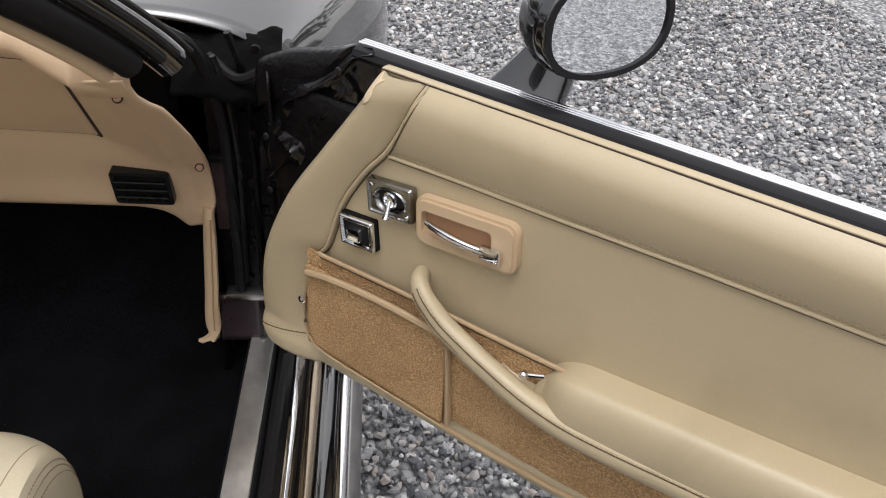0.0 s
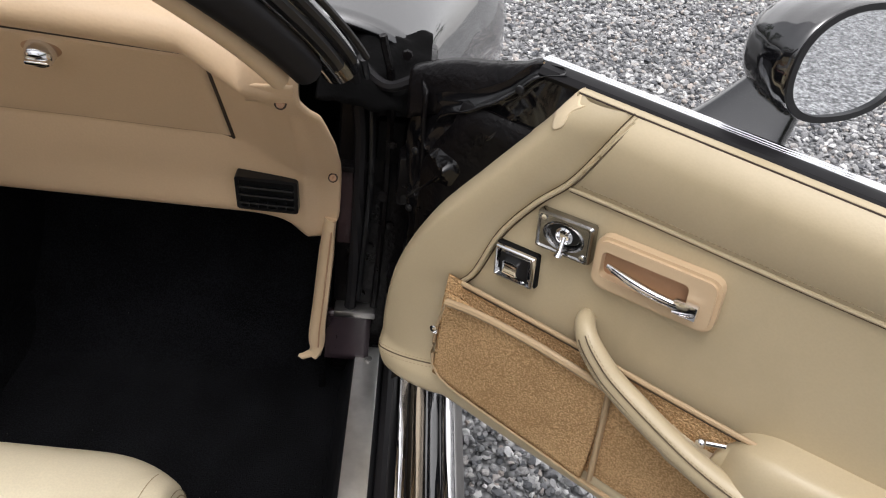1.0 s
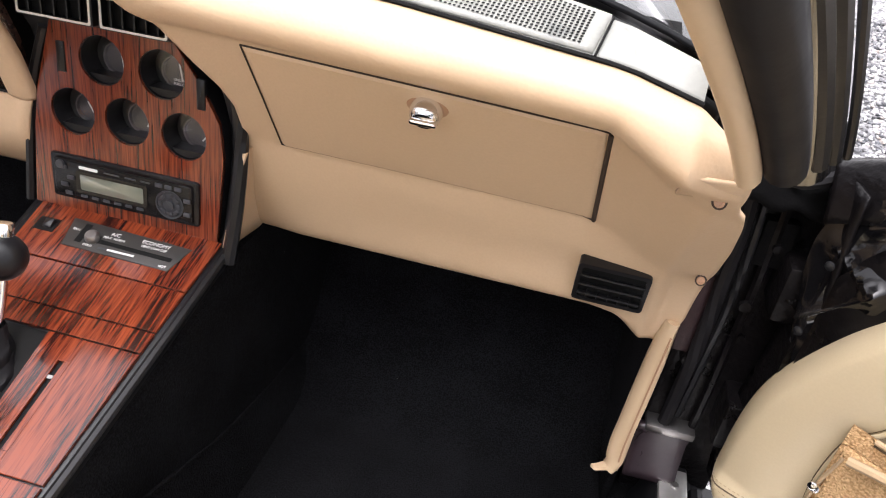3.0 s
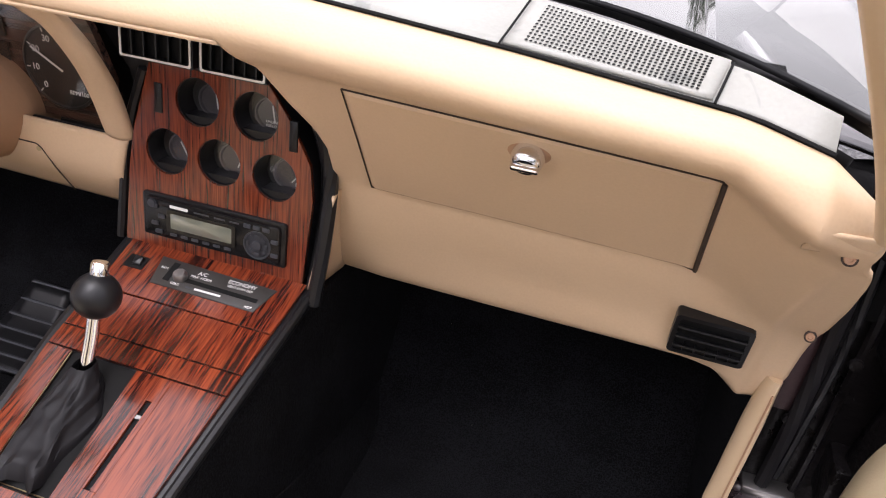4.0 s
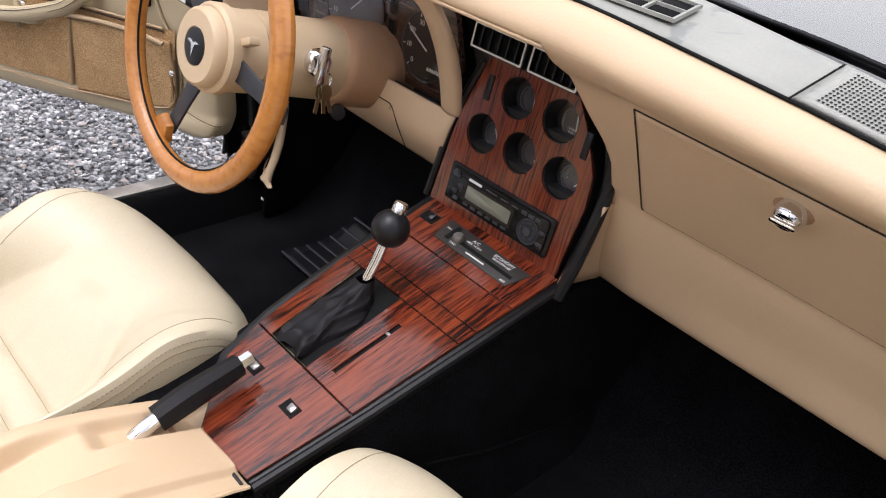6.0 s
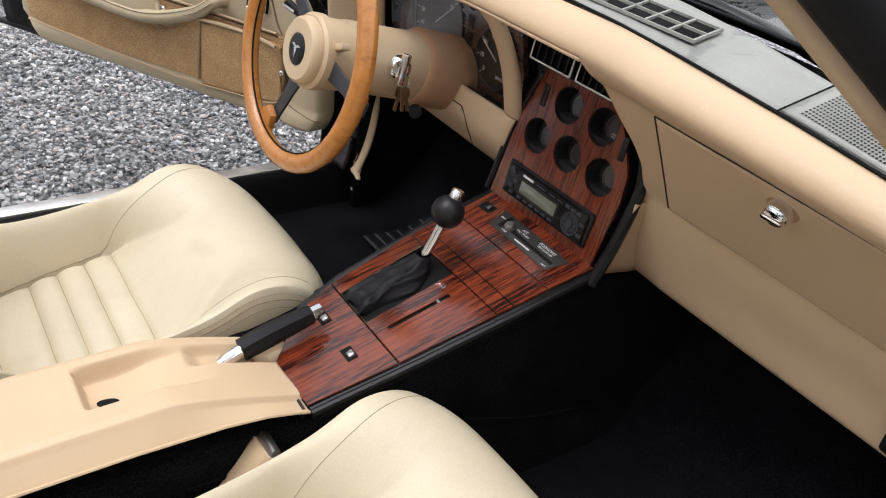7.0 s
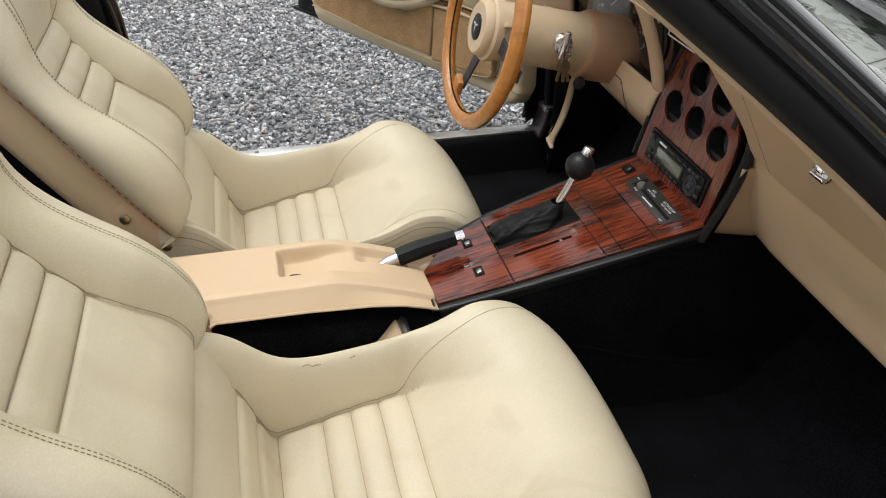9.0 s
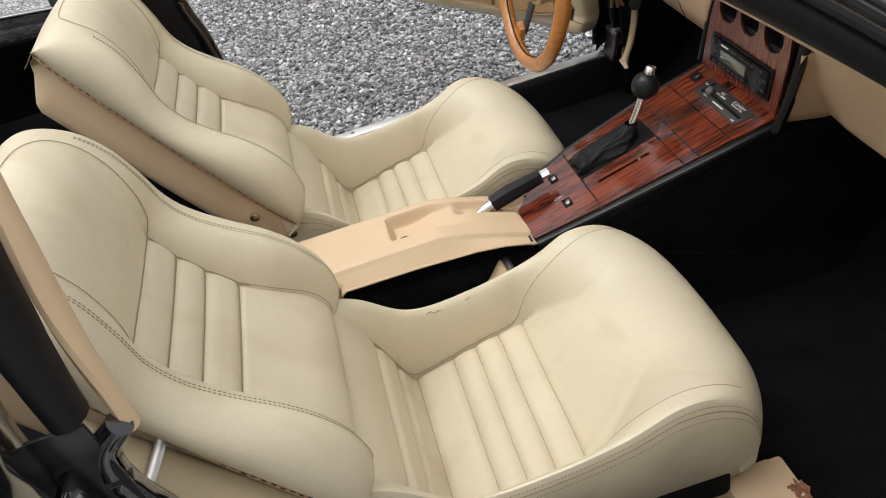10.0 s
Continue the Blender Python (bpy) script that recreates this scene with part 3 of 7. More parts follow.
def build_seat(m, label):
    seat = thing("bucket_seat", m, label, "car seat", "bucket seats")
    line = spline(CUSHION, 190)
    seams = [where(line, *p) for p in ((0.379, 0.419), (0.337, 0.41), (0.295, 0.402), (0.25, 0.39), (0.182, 0.378), (0.158, 0.42), (0.137, 0.483))]
    marks = [((0.615, 0.335), (0.610, 0.335)), ((0.652, 0.380), (0.646, 0.384)), ((0.664, 0.428), (0.658, 0.434)), ((0.646, 0.477), (0.643, 0.502)), ((0.602, 0.500), (0.606, 0.543)), ((0.545, 0.498), (0.548, 0.555)),
             ((0.48, 0.471), (0.482, 0.535)), ((0.42, 0.439), (0.415, 0.512)), ((0.337, 0.410), (0.345, 0.499)), ((0.25, 0.390), (0.272, 0.492)), ((0.20, 0.377), (0.238, 0.491)), ((0.172, 0.380), (0.216, 0.495)),
             ((0.156, 0.425), (0.196, 0.504)), ((0.14, 0.475), (0.172, 0.522)), ((0.12, 0.535), (0.146, 0.553)), ((0.098, 0.572), (0.116, 0.580)), ((0.07, 0.588), (0.078, 0.592)), ((0.04, 0.58), (0.04, 0.582))]
    pos = [where(line, *p) for p, _ in marks]
    crest = np.stack([eased(190, list(zip(pos, [c[k] for _, c in marks]))) for k in (0, 1)], 1)
    low = np.stack([np.minimum(crest[:, 0], 0.64), np.minimum(crest[:, 1] - 0.02, 0.315)], 1)
    half = [(0, 0.195), (where(line, 0.665, 0.4), 0.206), (where(line, 0.60, 0.49), 0.214), (where(line, 0.3, 0.4), 0.208), (where(line, 0.12, 0.53), 0.203), (1, 0.195)]
    fn = padded(line, crest, low, eased(190, half), seams, front_round=24.0, peak=0.93, under=0.16)
    part("cushion", grid(fn, 121, 190), LEATHER, seat)

    def on(fn_, t, b0, b1, n=60, lift=0.0):
        """Points on a pad along one line of it, raised off its surface."""
        out = []
        for k in range(n):
            b = b0 + (b1 - b0) * k / (n - 1)
            p = Vector(fn_((t + 1) / 2, b))
            across, along = Vector(fn_((t + 0.01 + 1) / 2, b)) - p, Vector(fn_((t + 1) / 2, b + 0.004)) - p
            nrm = across.cross(along).normalized()
            if nrm.z < 0 and nrm.x * t < 0 or nrm.dot(Vector((math.copysign(0.7, t), 0.1, 0.7))) < 0:
                nrm.negate()
            out.append(p + nrm * lift)
        return out

    for s in (-1, 1):
        for t in (0.872, 0.896):
            part("stitching", dashes(on(fn, s * t, 0.1, 0.97, 220, 0.0006), radius=0.0006), SEAM, seat, "brown seam thread")
        part("seam", tube(on(fn, s * 0.884, 0.1, 0.97, 160, 0.0), 0.0009, 5), SEAM, seat, "double-stitched seam")
    for b in seams:
        pts = [Vector(fn(0.5 + 0.5 * t, b)) + Vector((0, 0.0012, 0.0016)) for t in np.linspace(-0.68, 0.68, 40)]
        part("seam", tube(pts, 0.0006, 5), SEAM, seat, "sunken seam")
    for s in (-1, 1):
        part("seam", tube([Vector(fn(0.5 + 0.5 * s * 0.703, b)) + Vector((-s * 0.001, 0.0008, 0.002)) for b in np.linspace(seams[0], seams[-1], 90)], 0.0008, 5), SEAM, seat, "sunken seam")
        part("seam", tube([Vector(fn(0.5 + 0.5 * s * (0.703 + 0.075 * t ** 1.3), seams[0] - (seams[0] - where(line, 0.62, 0.494)) * t)) + Vector((0, 0, 0.0002)) for t in np.linspace(0, 1, 60)], 0.0005, 5), SEAM, seat, "curved seam")
    part("seat_base", box(-0.19, 0.19, 0.06, 0.58, 0.285, 0.345, 0.012), BLACK_MATT, seat, "black seat frame")
    for s in (-1, 1):
        part("track_rail", box(s * 0.17 - 0.014, s * 0.17 + 0.014, 0.10, 0.655, 0.262, 0.29, 0.003), TAN, seat, "tan-painted steel seat rail")
    # backrest: pad, shell, welt
    bline = spline(BACK, 190)
    bseams = [where(bline, h, d) for h, d in ((0.602, 0.386), (0.652, 0.38), (0.70, 0.378), (0.748, 0.38))]
    crest = spline([(0.37, 0.36), (0.424, 0.400), (0.455, 0.434), (0.50, 0.453), (0.55, 0.456), (0.60, 0.447), (0.65, 0.431), (0.70, 0.420), (0.745, 0.422), (0.79, 0.438), (0.84, 0.450), (0.89, 0.446), (0.93, 0.42), (0.95, 0.37)], 80)
    bhalf = [(0, 0.195), (where(bline, 0.43, 0.39), 0.212), (where(bline, 0.5, 0.409), 0.221), (where(bline, 0.62, 0.384), 0.216), (where(bline, 0.72, 0.386), 0.206), (where(bline, 0.80, 0.424), 0.197), (where(bline, 0.885, 0.445), 0.186), (where(bline, 0.925, 0.425), 0.168), (1, 0.152)]
    rim = np.stack([bline[:, 0], np.minimum(bline[:, 1], 0.372)], 1)
    far = np.linspace(0, 1, 190)
    hold = np.array([smoothstep(0.0, 0.10, b) * (1 - smoothstep(0.84, 0.93, b)) for b in far])
    top = np.stack([bline[:, 0], bline[:, 1] + np.maximum(0.0, np.interp(bline[:, 0], crest[:, 0], crest[:, 1]) - bline[:, 1]) * hold], 1)
    flat = padded(bline, top, rim, eased(190, bhalf), bseams, -1, insert=0.60, crown=0.004, flare=0.18, peak=0.77, tuck=0.95)

    def back_fixed(a, b):
        s, h, d = flat(a, b)
        p = BACK_UP * h + BACK_OUT * d
        return (s, p[1], p[2])

    part("backrest", grid(back_fixed, 101, 190), LEATHER, seat)
    for b in bseams:
        part("seam", tube([Vector(back_fixed(0.5 + 0.5 * t, b)) + Vector((0, 0.0014, 0.0008)) for t in np.linspace(-0.59, 0.59, 40)], 0.0006, 5), SEAM, seat, "sunken seam")
    for s in (-1, 1):
        part("seam", tube([Vector(back_fixed(0.5 + 0.5 * s * 0.603, b)) + Vector((-s * 0.001, 0.0015, 0.0008)) for b in np.linspace(bseams[0] - 0.02, bseams[-1], 60)], 0.0008, 5), SEAM, seat, "sunken seam")
        part("seam", tube([Vector(back_fixed(0.5 + 0.5 * s * (0.603 + 0.18 * smoothstep(bseams[0] - 0.01, 0.06, b)), b)) + Vector((0, 0.0018, 0.0012)) for b in np.linspace(bseams[0], 0.08, 40)], 0.0006, 5), SEAM, seat, "curved seam")
        over = spline([(0.603, bseams[-1]), (0.65, bseams[-1] + 0.05), (0.70, 0.80), (0.68, 0.85), (0.50, 0.885), (0.0, 0.895)], 50)
        part("seam", tube([Vector(back_fixed(0.5 + 0.5 * s * t, b)) + Vector((0, 0.0018, 0.0012)) for t, b in over], 0.0006, 5), SEAM, seat, "curved seam")
    for s in (-1, 1):
        for t in (0.815, 0.838):
            part("stitching", dashes(on(back_fixed, s * t, 0.06, 0.80, 180, 0.0006), radius=0.0006), SEAM, seat, "brown seam thread")

    def shell(a, b):
        t = 2 * a - 1
        h = 0.42 + 0.512 * b
        hp, hv = zip(*[(0, 0.212), (0.06, 0.217), (0.16, 0.222), (0.39, 0.217), (0.586, 0.207), (0.742, 0.199), (0.90, 0.188), (0.96, 0.178), (1, 0.164)])
        w = 0.825 * np.interp(b, hp, hv)
        m = abs(t)
        d = 0.286 + 0.088 * smoothstep(0.72, 1.0, m) + 0.06 * smoothstep(0.90, 1, b) * (1 - smoothstep(0.72, 1.0, m))
        p = BACK_UP * h + BACK_OUT * d
        return (math.copysign(w * min(1.0, m / 0.8) * (1.0 + 0.012 * smoothstep(0.8, 1, m)), t), p[1], p[2])

    part("back_shell", grid(shell, 41, 40), TAN, seat, "tan plastic seat-back shell", thick=0.004)
    for s in (-1, 1):
        edge = [Vector(back_fixed(0.5 + 0.5 * s, b)) + Vector((s * 0.0025, 0.001, 0.0)) for b in np.linspace(0.04, 0.93, 90)]
        w = part("welt", tube(edge, 0.0030, 6), TAN_DARK, seat, "brown edge welt")
        fray = random.Random(9)
        part("fraying", dashes([p + Vector((s * 0.0022, 0.0012, 0.0012)) + Vector((fray.uniform(-1, 1), fray.uniform(-1, 1), fray.uniform(-1, 1))) * 0.0010 for p in edge], 0.007, 0.006, 0.0011), SEAM_DARK, w, "dark frayed stitches")
    # folding hinge on both sides
    for s in (-1, 1):
        up, out = Vector(BACK_UP), Vector(BACK_OUT)
        ax = basis(Vector((s * 0.186, 0.0, 0.0)) + up * 0.438 + out * 0.350, up, out * -s, Vector((s, 0, 0)))
        br = part("hinge_bracket", slab([(-0.06, 0.012), (-0.05, 0.034), (0.072, 0.026), (0.082, 0.014), (0.082, -0.022), (0.07, -0.030), (-0.06, -0.030)], 0.005, ax, 0.001), TAN, seat, "tan-painted steel folding hinge")
        for u, v in ((0.060, 0.011), (-0.020, 0.0), (-0.008, 0.022)):
            part("bolt", lathe([(0.0085, -0.001), (0.0085, 0.002), (0.006, 0.004), (0.0, 0.0042)], 14, ax @ Matrix.Translation((u, v, 0.003))), BRASS, br, "dulled bolt head")
    # small tears on the inner bolster
    rng = random.Random(4)
    for y, count, span in ((0.215, 9, 0.042), (0.295, 4, 0.012)):
        b0 = where(line, y, float(np.interp(y, (0.2, 0.3), (0.377, 0.403))))
        pts = [Vector(fn(0.5 - 0.5 * (0.800 + rng.uniform(-0.005, 0.005)), b0 + span * (k / count - 0.5))) + Vector((-0.0003, 0, 0.0008)) for k in range(count + 1)]
        part("tear", tube(pts, [0.0004, 0.0013, 0.0006, 0.0012, 0.0004], 5), SEAM, seat, "small tear in the leather")
    return seat


# ---- doors ----
def build_door(m, sg, label):
    """A car door in its own frame: x from the hinge along the door, y * sg outwards, z up."""
    door = thing("hinged_door", m, label, "car door", "doors")

    def P(u, w, z):
        return Vector((u, w * sg, z))

    front = spline([(0.022, 0.875), (-0.042, 0.786), (-0.098, 0.705), (-0.140, 0.615), (-0.153, 0.535), (-0.150, 0.470), (-0.120, 0.440), (-0.06, 0.432)], 60)
    END = 0.82

    def uf(z):
        """The panel's front edge at a height."""
        zz, uu = front[::-1, 1], front[::-1, 0]
        if z >= 0.875:
            return 0.022 + (z - 0.875) * 0.6
        return float(np.interp(z, zz[zz.argsort()], uu[zz.argsort()]))

    piping = spline([(0.115, 0.917), (0.097, 0.878), (0.073, 0.832), (0.041, 0.791), (0.008, 0.735), (-0.016, 0.665), (-0.041, 0.625), (-0.049, 0.568), (-0.046, 0.519), (-0.031, 0.495)], 90)

    low = spline([(0.073, 0.824), (0.16, 0.828), (0.30, 0.832), (0.46, 0.838), (0.83, 0.846)], 50)
    pz = piping[::-1]

    def sink(u, z):
        """The trim's surface: a fat roll before the piping, a softer one under the belt, flat between."""
        u0 = uf(z)
        pu = float(np.interp(z, pz[:, 1], pz[:, 0]))
        w = 0.0
        if u < pu:
            k = min(1.0, max(0.0, (u - u0) / max(0.01, pu - u0)))
            w -= 0.016 * math.sin(math.pi * k ** 0.8) ** 0.7
        else:
            zl = float(np.interp(u, low[:, 0], low[:, 1]))
            if z > zl:
                w -= 0.013 * math.sin(math.pi * min(1.0, (z - zl) / (0.935 - zl))) ** 0.7
        w += 0.026 * max(0, 1 - (u - u0) / 0.025) ** 2 + 0.04 * max(0, 1 - (z - 0.428) / 0.03) ** 2
        w += 0.012 * max(0, (z - 0.890) / 0.028) ** 2
        w += 0.03 * smoothstep(END - 0.03, END, u)
        if z < 0.50:
            w -= 0.01 * smoothstep(0.50, 0.47, z)
        return w + 0.0012 * noise.noise(Vector((u * 8, z * 8, 1)))

    def panel(a, b):
        z = 0.428 + (0.918 - 0.428) * b
        u0 = uf(z)
        u = u0 + (END - u0) * a**1.35
        if u > END - 0.12 and z < 0.56:
            u -= 0.10 * smoothstep(0.56, 0.42, z) * smoothstep(END - 0.25, END, u)
        return P(u, sink(u, z), z)

    part("trim_panel", grid(panel, 170, 120), LEATHER_DOOR, door)
    part("foam_edge", grid(lambda a, b: (lambda z: (lambda u: P(u, sink(u, z) - 0.0012, z))(uf(z) + 0.001 + (0.020 + 0.003 * math.sin(b * 7)) * a))(0.884 + 0.031 * b + 0.002 * math.sin(a * 6)), 14, 14), FOAM, door, "bare yellowed foam at the torn corner", thick=0.0012)
    # lines on the panel
    part("piping", tube([P(u, sink(u - 0.004, z) - 0.0025, z) for u, z in piping], 0.0027, 8), LEATHER_DOOR, door, "beige vinyl piping")
    # thin brown tubes draw the piping's shade on the vinyl
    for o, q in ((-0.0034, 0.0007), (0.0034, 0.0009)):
        part("piping_shadow", tube([P(u + o, sink(u + o, z) - 0.0002, z - o * 0.5) for u, z in piping], q, 6), GROOVE_SHADE, door, "painted shade line beside the piping")
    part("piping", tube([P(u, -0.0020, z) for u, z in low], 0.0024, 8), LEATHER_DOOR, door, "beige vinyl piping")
    part("piping_shadow", tube([P(u, -0.0006, z - 0.0034) for u, z in low], 0.0011, 6), GROOVE_SHADE, door, "painted shade line under the piping")
    part("stitching", dashes([P(u, sink(u, z + 0.0085) - 0.0008, z + 0.0085) for u, z in low]), SEAM, door, "brown seam thread")
    for o in (0, 0.009):
        part("stitching", dashes([P(u, sink(u, z - o) - 0.0010, z - o) for u, z in ((-0.140 + 0.108 * t, 0.482 + 0.020 * t) for t in np.linspace(0, 1, 24))]), SEAM, door, "brown seam thread")
    part("roll_seam", tube([P(u, sink(u, z) - 0.0003, z) for u, z in ((-0.140 + 0.108 * t, 0.4775 + 0.020 * t) for t in np.linspace(0, 1, 24))], 0.0009, 6), GROOVE_SHADE, door, "sewn joint across the roll")
    # carpeted lower half: map pocket, its lip, the second pocket
    ctop = spline([(-0.022, 0.652), (0.123, 0.657), (0.321, 0.660), (0.448, 0.667), (0.78, 0.69)], 50)

    def carpet(a, b):
        u = -0.045 + 0.80 * a
        top = float(np.interp(u, ctop[:, 0], ctop[:, 1]))
        bot = 0.485 + 0.02 * smoothstep(0, 0.15, -u) + 0.02 * smoothstep(0.55, 0.8, u)
        z = bot + (top - bot) * b
        if u < 0.0:
            z = min(z, 0.655)
        return P(u, -0.011 - 0.006 * math.sin(math.pi * b) - 0.0015 * noise.noise(Vector((u * 40, z * 40, 0))), z)

    part("carpet_panel", grid(carpet, 90, 30), CARPET_TAN, door, "tan looped carpet on the lower door")
    part("piping", tube([P(u, -0.016, z + 0.001) for u, z in ctop], 0.0030, 8), PIPING, door, "beige vinyl piping")
    # brown tube drawn as the piping's shade on the carpet
    part("piping_shadow", tube([P(u, -0.012, z - 0.006) for u, z in ctop], 0.0022, 6), GROOVE_SHADE, door, "painted shade below the carpet piping")
    lip = spline([(-0.030, 0.628), (0.015, 0.637), (0.09, 0.642), (0.18, 0.640)], 30)
    pocket = part("map_pocket", grid(lambda a, b: P(-0.04 + 0.225 * a, -0.022 - 0.008 * math.sin(math.pi * a) * b, (0.492 - 0.012 * a + 0.02 * max(0, 0.2 - a)) + (float(np.interp(-0.034 + 0.214 * a, lip[:, 0], lip[:, 1])) - 0.492) * b), 40, 20), CARPET_TAN, door, "tan carpet map pocket", thick=0.006)
    part("pocket_lip", tube([P(u, -0.031, z) for u, z in lip], 0.0048, 8), PIPING, pocket, "rolled beige vinyl lip")
    part("pocket_edge", tube([P(u, -0.022, z) for u, z in spline([(0.183, 0.63), (0.19, 0.56), (0.196, 0.49)], 12)], 0.0060, 8, 0.6), PIPING, pocket, "beige vinyl edge strip")
    part("pocket_edge", tube([P(u, -0.02, z) for u, z in spline([(-0.036, 0.62), (-0.045, 0.56), (-0.04, 0.505), (0.0, 0.488), (0.1, 0.483), (0.3, 0.478), (0.75, 0.50)], 50)], 0.0036, 8, 0.6), PIPING, pocket, "beige vinyl edge strip")
    part("screw", lathe([(0.006, 0), (0.006, 0.002), (0.003, 0.004), (0, 0.0042)], 12, Matrix.Translation(P(-0.044, -0.026, 0.572)) @ Matrix.Rotation(radians(90 * sg), 4, "X")), CHROME, door, "chrome trim screw")
    # remote mirror bezel
    face = basis(P(0, 0, 0), (1, 0, 0) if sg > 0 else (-1, 0, 0), (0, 0, 1), (0, -sg, 0))
    fx = 1 if sg > 0 else -1

    def at(u, z, w=0.0, turn=0.0):
        return face @ Matrix.Translation((u * fx, z, w)) @ Matrix.Rotation(radians(turn * fx), 4, "Z")

    def oval(k):
        return [(k * 0.024 * math.cos(t), k * 0.0165 * math.sin(t)) for t in np.linspace(0, 2 * math.pi, 20, endpoint=False)]

    b1 = part("mirror_control_bezel", rings([(rrect(0.064, 0.044, 0.003), 0.0), (rrect(0.064, 0.044, 0.003), 0.0085), (rrect(0.061, 0.041, 0.003), 0.0115), (rrect(0.058, 0.038, 0.003), 0.0115), (rrect(0.055, 0.035, 0.003), 0.0095), (oval(1.0), 0.0095), (oval(0.94), 0.0115), (oval(0.86), 0.0105), (oval(0.70), 0.004)], at(0.083, 0.774, 0.0015, 6), True), TARNISHED, door, "tarnished chrome bezel of the mirror control", sharp=25)
    part("bezel_inset", slab(oval(0.70), 0.002, at(0.0825, 0.7742, 0.0068, 6)), BLACK_PLASTIC, b1, "black oval recess")
    part("socket", lathe([(0.0105, 0), (0.0100, 0.004), (0.0078, 0.0055), (0.006, 0.002), (0, 0.001)], 20, at(0.083, 0.7745, 0.0065)), CHROME, b1, "chrome ball socket")
    part("toggle", tube([at(0.084, 0.775, 0.012) @ Vector((0, 0, 0)), at(0.0860, 0.765, 0.0185) @ Vector((0, 0, 0)), at(0.0870, 0.757, 0.0235) @ Vector((0, 0, 0))], [0.0024, 0.0024, 0.0046], 10), CHROME, b1, "chrome toggle stick")
    for du, dz in ((-0.025, 0.013), (0.025, -0.013)):
        part("screw", lathe([(0.0035, 0), (0.003, 0.002), (0, 0.0022)], 10, at(0.083 + du, 0.774 + dz, 0.011)), CHROME, b1, "small chrome screw")
    # window switch
    b2 = part("window_switch_bezel", rings([(rrect(0.0500, 0.0400, 0.0015), 0.0), (rrect(0.0500, 0.0400, 0.0015), 0.010), (rrect(0.0480, 0.0380, 0.0012), 0.0118), (rrect(0.0455, 0.0355, 0.0012), 0.0118), (rrect(0.0360, 0.0265, 0.0012), 0.0060), (rrect(0.0345, 0.0250, 0.0010), 0.0085), (rrect(0.0340, 0.0245, 0.0010), 0.002)], at(0.036, 0.709, 0.0015, 6)), CHROME, door, "chrome window-switch bezel", sharp=20)
    part("switch_gasket", slab(rrect(0.0530, 0.0430, 0.002), 0.006, at(0.036, 0.709, 0.0060, 6)), BLACK_MATT, b2, "black gasket under the bezel")
    part("switch_well", slab(rrect(0.035, 0.0255, 0.001), 0.002, at(0.036, 0.709, 0.0120, 6)), BLACK_PLASTIC, b2, "black switch well")
    part("rocker", rings([(rrect(0.020, 0.017, 0.002), 0.0), (rrect(0.019, 0.016, 0.002), 0.005), (rrect(0.016, 0.006, 0.002), 0.0035)], at(0.034, 0.707, 0.0120, 6), True), CHROME, b2, "chrome rocker switch", sharp=20)
    # inner handle: peach surround, recess, chrome lever
    esc = part("handle_surround", frame_slab(rrect(0.120, 0.054, 0.010), [(x - 0.010 * fx, y) for x, y in rrect(0.090, 0.030, 0.006)], 0.012, at(0.184, 0.773, 0.014, 5)), TAN, door, "peach plastic handle surround")
    part("surround_lip", frame_slab(rrect(0.128, 0.061, 0.013), rrect(0.117, 0.051, 0.010), 0.010, at(0.184, 0.773, 0.0105, 5)), TAN, esc, "peach plastic outer lip")
    # floor of the recess coloured darker to stand for its shade
    part("recess", slab(rrect(0.1, 0.038, 0.006), 0.002, at(0.178, 0.774, 0.004, 5)), TAN_DARK, esc, "recess with its shade painted brown")
    lev = [at(0.138 + 0.088 * t, 0.772 - 0.004 * t, 0.017 + 0.006 * math.sin(math.pi * t)) @ Vector((0, 0, 0)) for t in np.linspace(0, 1, 14)]
    lever = part("lever", tube(lev, [0.0028, 0.0048, 0.0052, 0.0048, 0.0052], 10, 1.0), CHROME, esc, "ribbed chrome door lever")
    for o in (-0.0022, 0.0012):
        part("lever_rib", tube([p + Vector((0, -sg * 0.0042, o + 0.002)) for p in lev[1:-1]], 0.0007, 6), BLACK_PLASTIC, lever, "dark groove along the lever")
    part("lever_pivot", box(-0.012, 0.012, -0.008, 0.008, -0.004, 0.004, 0.002, at(0.222, 0.770, 0.02, 5)), CHROME, esc, "chrome lever pivot")
    # armrest and pull strap
    pull = spline([(0.127, 0.004, 0.684), (0.133, -0.014, 0.688), (0.146, -0.026, 0.680), (0.166, -0.030, 0.665), (0.190, -0.032, 0.651), (0.248, -0.036, 0.630), (0.300, -0.040, 0.617), (0.360, -0.042, 0.611), (0.46, -0.040, 0.615), (0.60, -0.036, 0.626), (0.72, -0.020, 0.640)], 80)

    def arm_fn(a, b):
        nose = math.sin(min(1.0, a / 0.10 + 0.02) * math.pi / 2) ** 0.6
        out = -0.050 * math.sin(min(1.0, 1.25 * b) * math.pi / 2) * (1 - 0.85 * smoothstep(0.85, 1.0, a)) * (0.5 + 0.5 * nose)
        z = 0.669 + 0.038 * a - 0.022 * (1 - nose) - 0.056 * smoothstep(0.30, 1.0, b) ** 1.3 - 0.006 * b
        return P(0.312 + 0.443 * a, out, z)

    arm = part("armrest", grid(arm_fn, 70, 30), LEATHER_DOOR, door, "padded beige armrest")
    part("armrest_underside", grid(lambda a, b: P(*(lambda q: (q[0], q[1] * sg * (1 - b), q[2] - 0.02 * b))(arm_fn(a, 1.0))), 40, 6), LEATHER_DOOR, arm)
